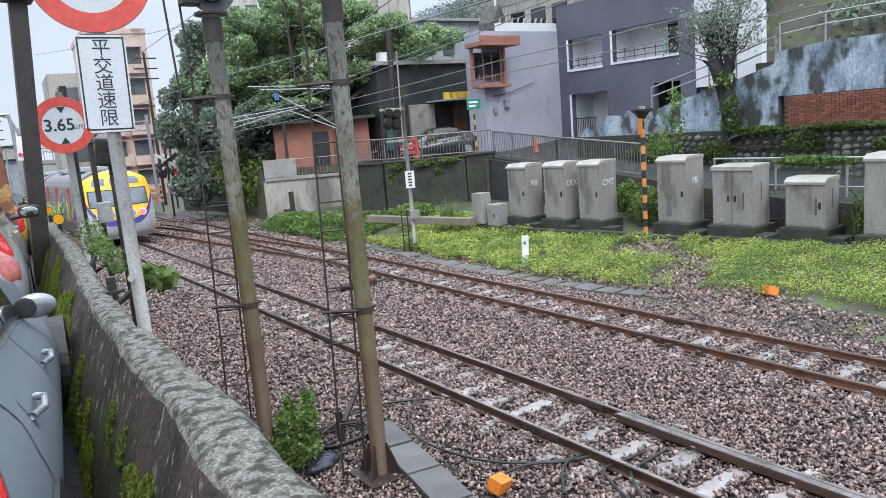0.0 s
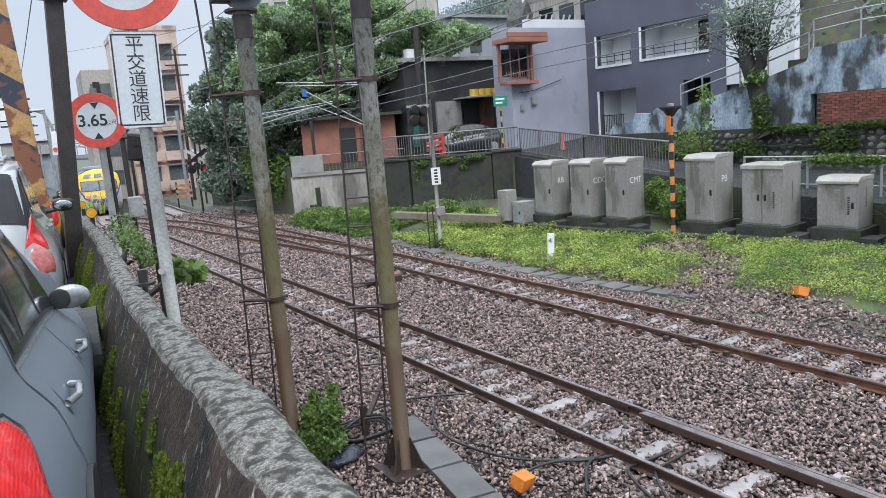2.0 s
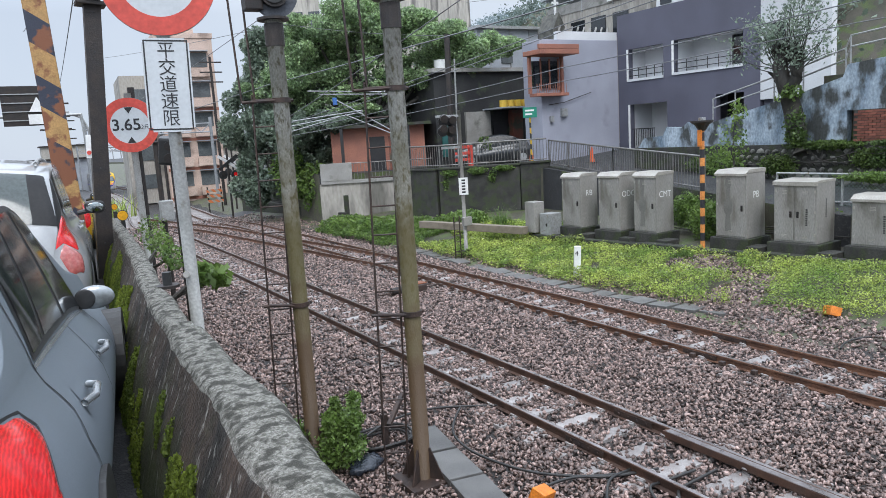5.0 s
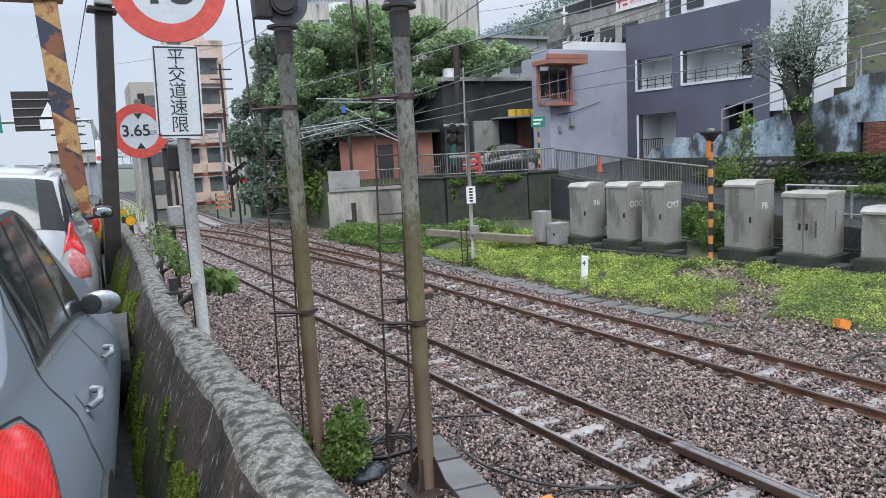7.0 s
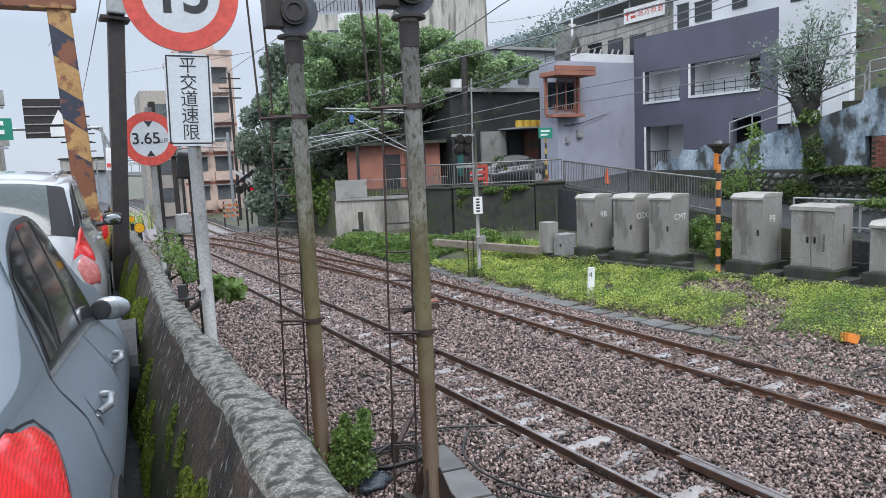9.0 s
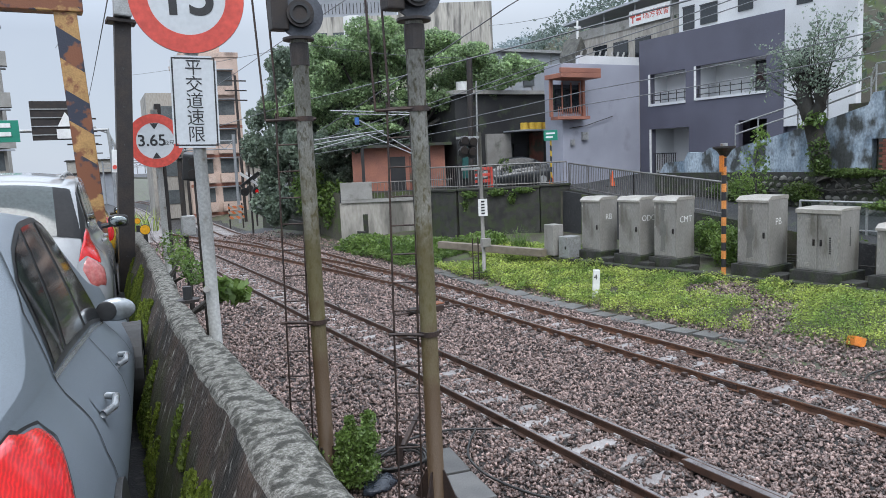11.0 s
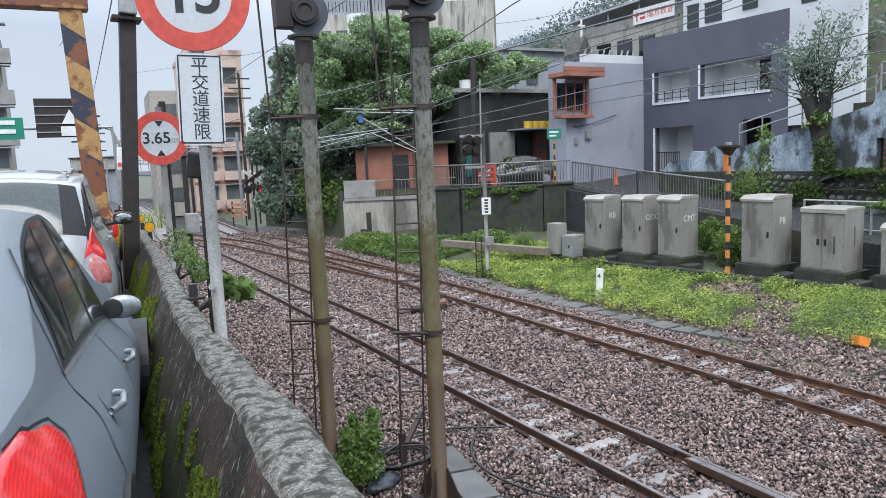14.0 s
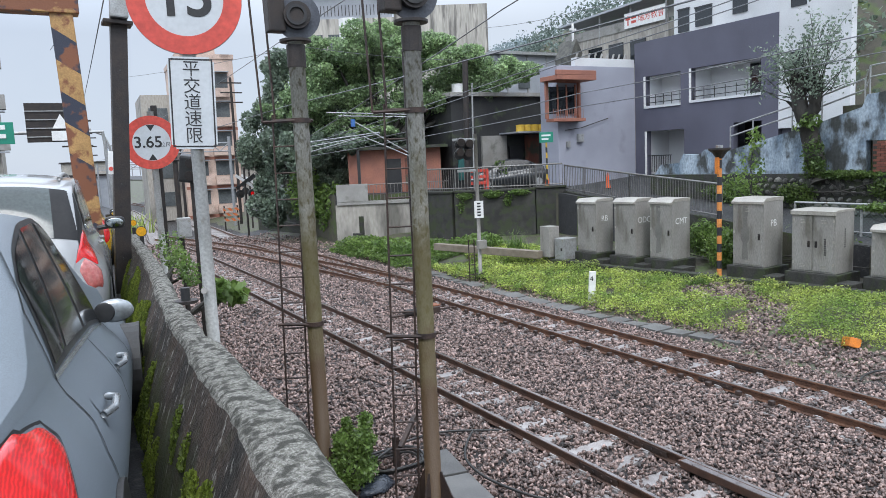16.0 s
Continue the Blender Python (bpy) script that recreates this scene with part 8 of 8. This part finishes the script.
    # traffic cones
    for x, y in ((17.6, 25.6), (15.6, 27.6)):
        cone = tagged(empty("traffic_cone"), "orange traffic cone on the ramp", "traffic cone", "traffic cones")
        z = ground_z(x, y)
        bm = bmesh.new()
        add_box(bm, x - 0.19, x + 0.19, y - 0.19, y + 0.19, z - 0.01, z + 0.035, 0.01)
        part("base", bm, M["black_paint"], cone)
        part("cone", tube([(x, y, z + 0.036), (x, y, z + 0.75)], 0.14, 14, 0.03), mat("cone_orange", (0.75, 0.13, 0.03), (0.68, 0.11, 0.03), rough=0.4, bump=0), cone)
    bar = tagged(empty("barrier"), "red plastic barrier beside the parked car", "barrier")
    for k in range(3):
        part("rail", box(12.3, 13.5, 29.6, 29.7, 2.75 + 0.3 * k, 2.9 + 0.3 * k, 0.02), M["red_paint"], bar)
    for xx in (12.3, 13.4):
        part("leg", box(xx, xx + 0.1, 29.5, 29.8, 2.45, 3.5, 0.01), M["red_paint"], bar)
    # catenary portals in the distance
    for y, w in ((62, 9.5), (84, 11), (104, 12), (130, 12)):
        pt = tagged(empty("catenary_portal"), "lattice overhead line portal across the tracks", "gantry", "overhead line portals")
        b, d = bend(y), drop(y)
        for x in (-2.2 + b, -2.2 + b + w):
            part("leg", tube([(x, y, d - 0.3), (x, y, d + 7.4)], 0.13, 8), M["wire_pale"], pt)
        for z in (6.2, 6.9):
            part("chord", tube([(-2.2 + b, y, d + z), (-2.2 + b + w, y, d + z)], 0.06, 6), M["wire_pale"], pt)
        for k in range(12):
            x0 = -2.2 + b + w * k / 12
            part("brace", tube([(x0, y, d + (6.2 if k % 2 else 6.9)), (x0 + w / 12, y, d + (6.9 if k % 2 else 6.2))], 0.04, 5), M["wire_pale"], pt)
        for x in (0.6 + b, 4.7 + b):
            part("dropper", tube([(x, y, d + 6.2), (x, y, d + 5.0)], 0.05, 6), M["wire_pale"], pt)
    # level crossing warning gear
    wp = mat("warn_white", (0.7, 0.7, 0.7), (0.6, 0.6, 0.6), rough=0.5, bump=0)
    for x, y in ((6.3, 47.5), (8.6, 55.0)):
        cx = tagged(empty("crossing_light"), "level crossing post with crossbuck and twin lamps", "signal", "crossing signals")
        z = ground_z(x, y) - 0.05
        part("post", tube([(x, y, z), (x, y, z + 4.6)], 0.07, 8), M["steel_dark"], cx)
        for a in (35, -35):
            ob = part("crossbuck", box(-0.75, 0.75, -0.02, 0.02, -0.09, 0.09), wp if a > 0 else M["black_paint"], cx)
            ob.matrix_basis = pose(x, y - (0.1 if a > 0 else 0.15), z + 3.7, 0, a, 0)
        for dx in (-0.4, 0.4):
            lamp = part("lamp", disc((x + dx, y - 0.1, z + 2.9), (0, -1, 0), 0.28, 0.08, 18), M["black_paint"], cx)
            part("red_lens", disc((x + dx, y - 0.19, z + 2.9), (0, -1, 0), 0.13, 0.02, 14), M["tail_red"] if dx > 0 else M["steel_dark"], lamp)
    hz = stripe_mat("barrier_stripe", (0.6, 0.16, 0.05), (0.3, 0.27, 0.22), 0.5, (1.0, 0, 0.9))
    bf = tagged(empty("crossing_fence"), "orange and white striped barrier fence at the crossing", "barrier")
    for k in range(3):
        part("board", box(6.7, 7.9, 56.0, 56.08, 0.1 + 0.4 * k, 0.32 + 0.4 * k), hz, bf)
    for xx in (6.75, 7.75):
        part("post", box(xx, xx + 0.1, 56.08, 56.16, -0.7, 1.3), M["steel_dark"], bf)
    # equipment post with a pale box behind the wall
    eq = tagged(empty("relay_post"), "pole with dark lamp horns and a pale relay box", "signal")
    x, y = -2.98, 17.8
    part("post", tube([(x, y, -0.4), (x, y, 4.6)], 0.06, 10), M["steel_dark"], eq)
    part("relay_box", box(x - 0.1, x + 0.19, y - 0.3, y - 0.08, 2.5, 2.96, 0.02), M["galv"], eq, "pale relay box")
    part("arm", tube([(x - 0.1, y - 0.08, 4.3), (x + 0.6, y - 0.08, 4.3)], 0.035, 6), M["steel_dark"], eq)
    horn = tagged(empty("crossing_horn"), "black square warning lamp housing on a bracket", "signal")
    ob = part("housing", box(-0.13, 0.13, -0.1, 0.12, -0.17, 0.17, 0.03), M["black_paint"], horn)
    ob.matrix_basis = pose(-4.22, 9.45, 4.06, 10, 8, -15)
    for dz in (-0.075, 0.08):
        ob = part("lens", disc((0, -0.1, dz), (0, -1, 0), 0.06, 0.015, 14), M["steel_dark"], horn)
        ob.matrix_basis = pose(-4.22, 9.45, 4.06, 10, 8, -15)
    part("bracket", tube([(-4.2, 9.5, 3.95), (-4.2, 9.5, 0.0)], 0.03, 8), M["steel_dark"], horn)
    # road signs down the street
    rs = tagged(empty("direction_sign"), "green direction sign and grey sign back over the road", "road sign")
    part("panel", box(-8.4, -6.25, 29.3, 29.4, 5.25, 6.0, 0.01), green, rs, "green sign panel with pale bars")
    part("support", tube([(-6.3, 29.5, 5.6), (-9.2, 29.5, 5.6), (-9.3, 29.5, 1.0)], 0.08, 8), M["galv"], rs)
    for r in range(2):
        part("bar", box(-7.6, -6.5, 29.27, 29.298, 5.75 - 0.3 * r, 5.9 - 0.3 * r), M["white_paint"], rs)
    board = tagged(empty("warning_board"), "grey road board with a level crossing triangle", "road sign")
    part("board", box(-5.85, -4.3, 34.3, 34.4, 5.5, 7.1, 0.01), M["steel_dark"], board)
    for k in range(4):
        part("rib", box(-5.85, -4.3, 34.25, 34.3, 5.7 + 0.35 * k, 5.74 + 0.35 * k), M["galv"], board)
    bm = bmesh.new()
    vs = [bm.verts.new(p) for p in ((-4.9, 34.22, 6.05), (-4.25, 34.22, 6.05), (-4.575, 34.22, 6.65), (-4.9, 34.24, 6.05), (-4.25, 34.24, 6.05), (-4.575, 34.24, 6.65))]
    bm.faces.new(vs[:3])
    bm.faces.new(vs[3:])
    part("triangle", bm, M["white_paint"], board, "white and red warning triangle")
    part("plate", box(-4.95, -4.2, 34.2, 34.23, 5.55, 5.95), M["white_paint"], board)
    part("support", tube([(-8.5, 34.5, 5.9), (-3.0, 34.5, 5.9), (-2.6, 34.5, 0)], 0.08, 8), M["galv"], board)
    lamp = tagged(empty("street_lamp"), "grey street lamp with a curved arm", "street lamp")
    part("pole", tube([(-2.3, 39, 0.0), (-2.35, 39, 5.4), (-2.6, 39, 6.0), (-3.2, 39.1, 6.25)], 0.06, 8), M["galv"], lamp)
    part("head", box(-3.6, -3.1, 39.0, 39.2, 6.2, 6.32, 0.03), M["galv"], lamp)
    for (x, y, h) in ((3.9 + bend(70), 70, 9.5), (-3.0, 52, 8.5), (-1.0, 75, 9.0), (9.5, 62, 12.5)):
        pl = tagged(empty("utility_pole"), "grey utility pole with crossarms and insulators", "pole", "utility poles")
        z = ground_z(x, y) - 0.2
        part("pole", tube([(x, y, z), (x, y, z + h)], 0.14, 8, 0.1), M["steel_dark"], pl)
        for k in range(3):
            part("crossarm", box(x - 0.9, x + 0.9, y - 0.06, y + 0.06, z + h - 0.5 - 0.8 * k, z + h - 0.4 - 0.8 * k), M["steel_dark"], pl)


build_overhead()
ballast()

# seconds and the place of the train's rear along the line
TRAIN = [(0, 33.8), (0.5, 38.4), (1, 44.0), (1.5, 50.2), (2, 57.5), (2.5, 66.5), (3, 76), (3.5, 87), (4, 98), (5, 121), (6, 146), (8, 198), (10, 252), (13, 335), (16, 420)]


def train_pose(y):
    a = Vector((0.565 + bend(y), y, drop(y)))
    b = Vector((0.565 + bend(y + 20), y + 20, drop(y + 20)))
    d = b - a
    return pose(a.x, a.y, a.z, math.degrees(math.atan2(d.z, d.y)), 0, -math.degrees(math.atan2(d.x, d.y)))


def motions():
    walk(train, [(t, train_pose(y)) for t, y in TRAIN])


motions()
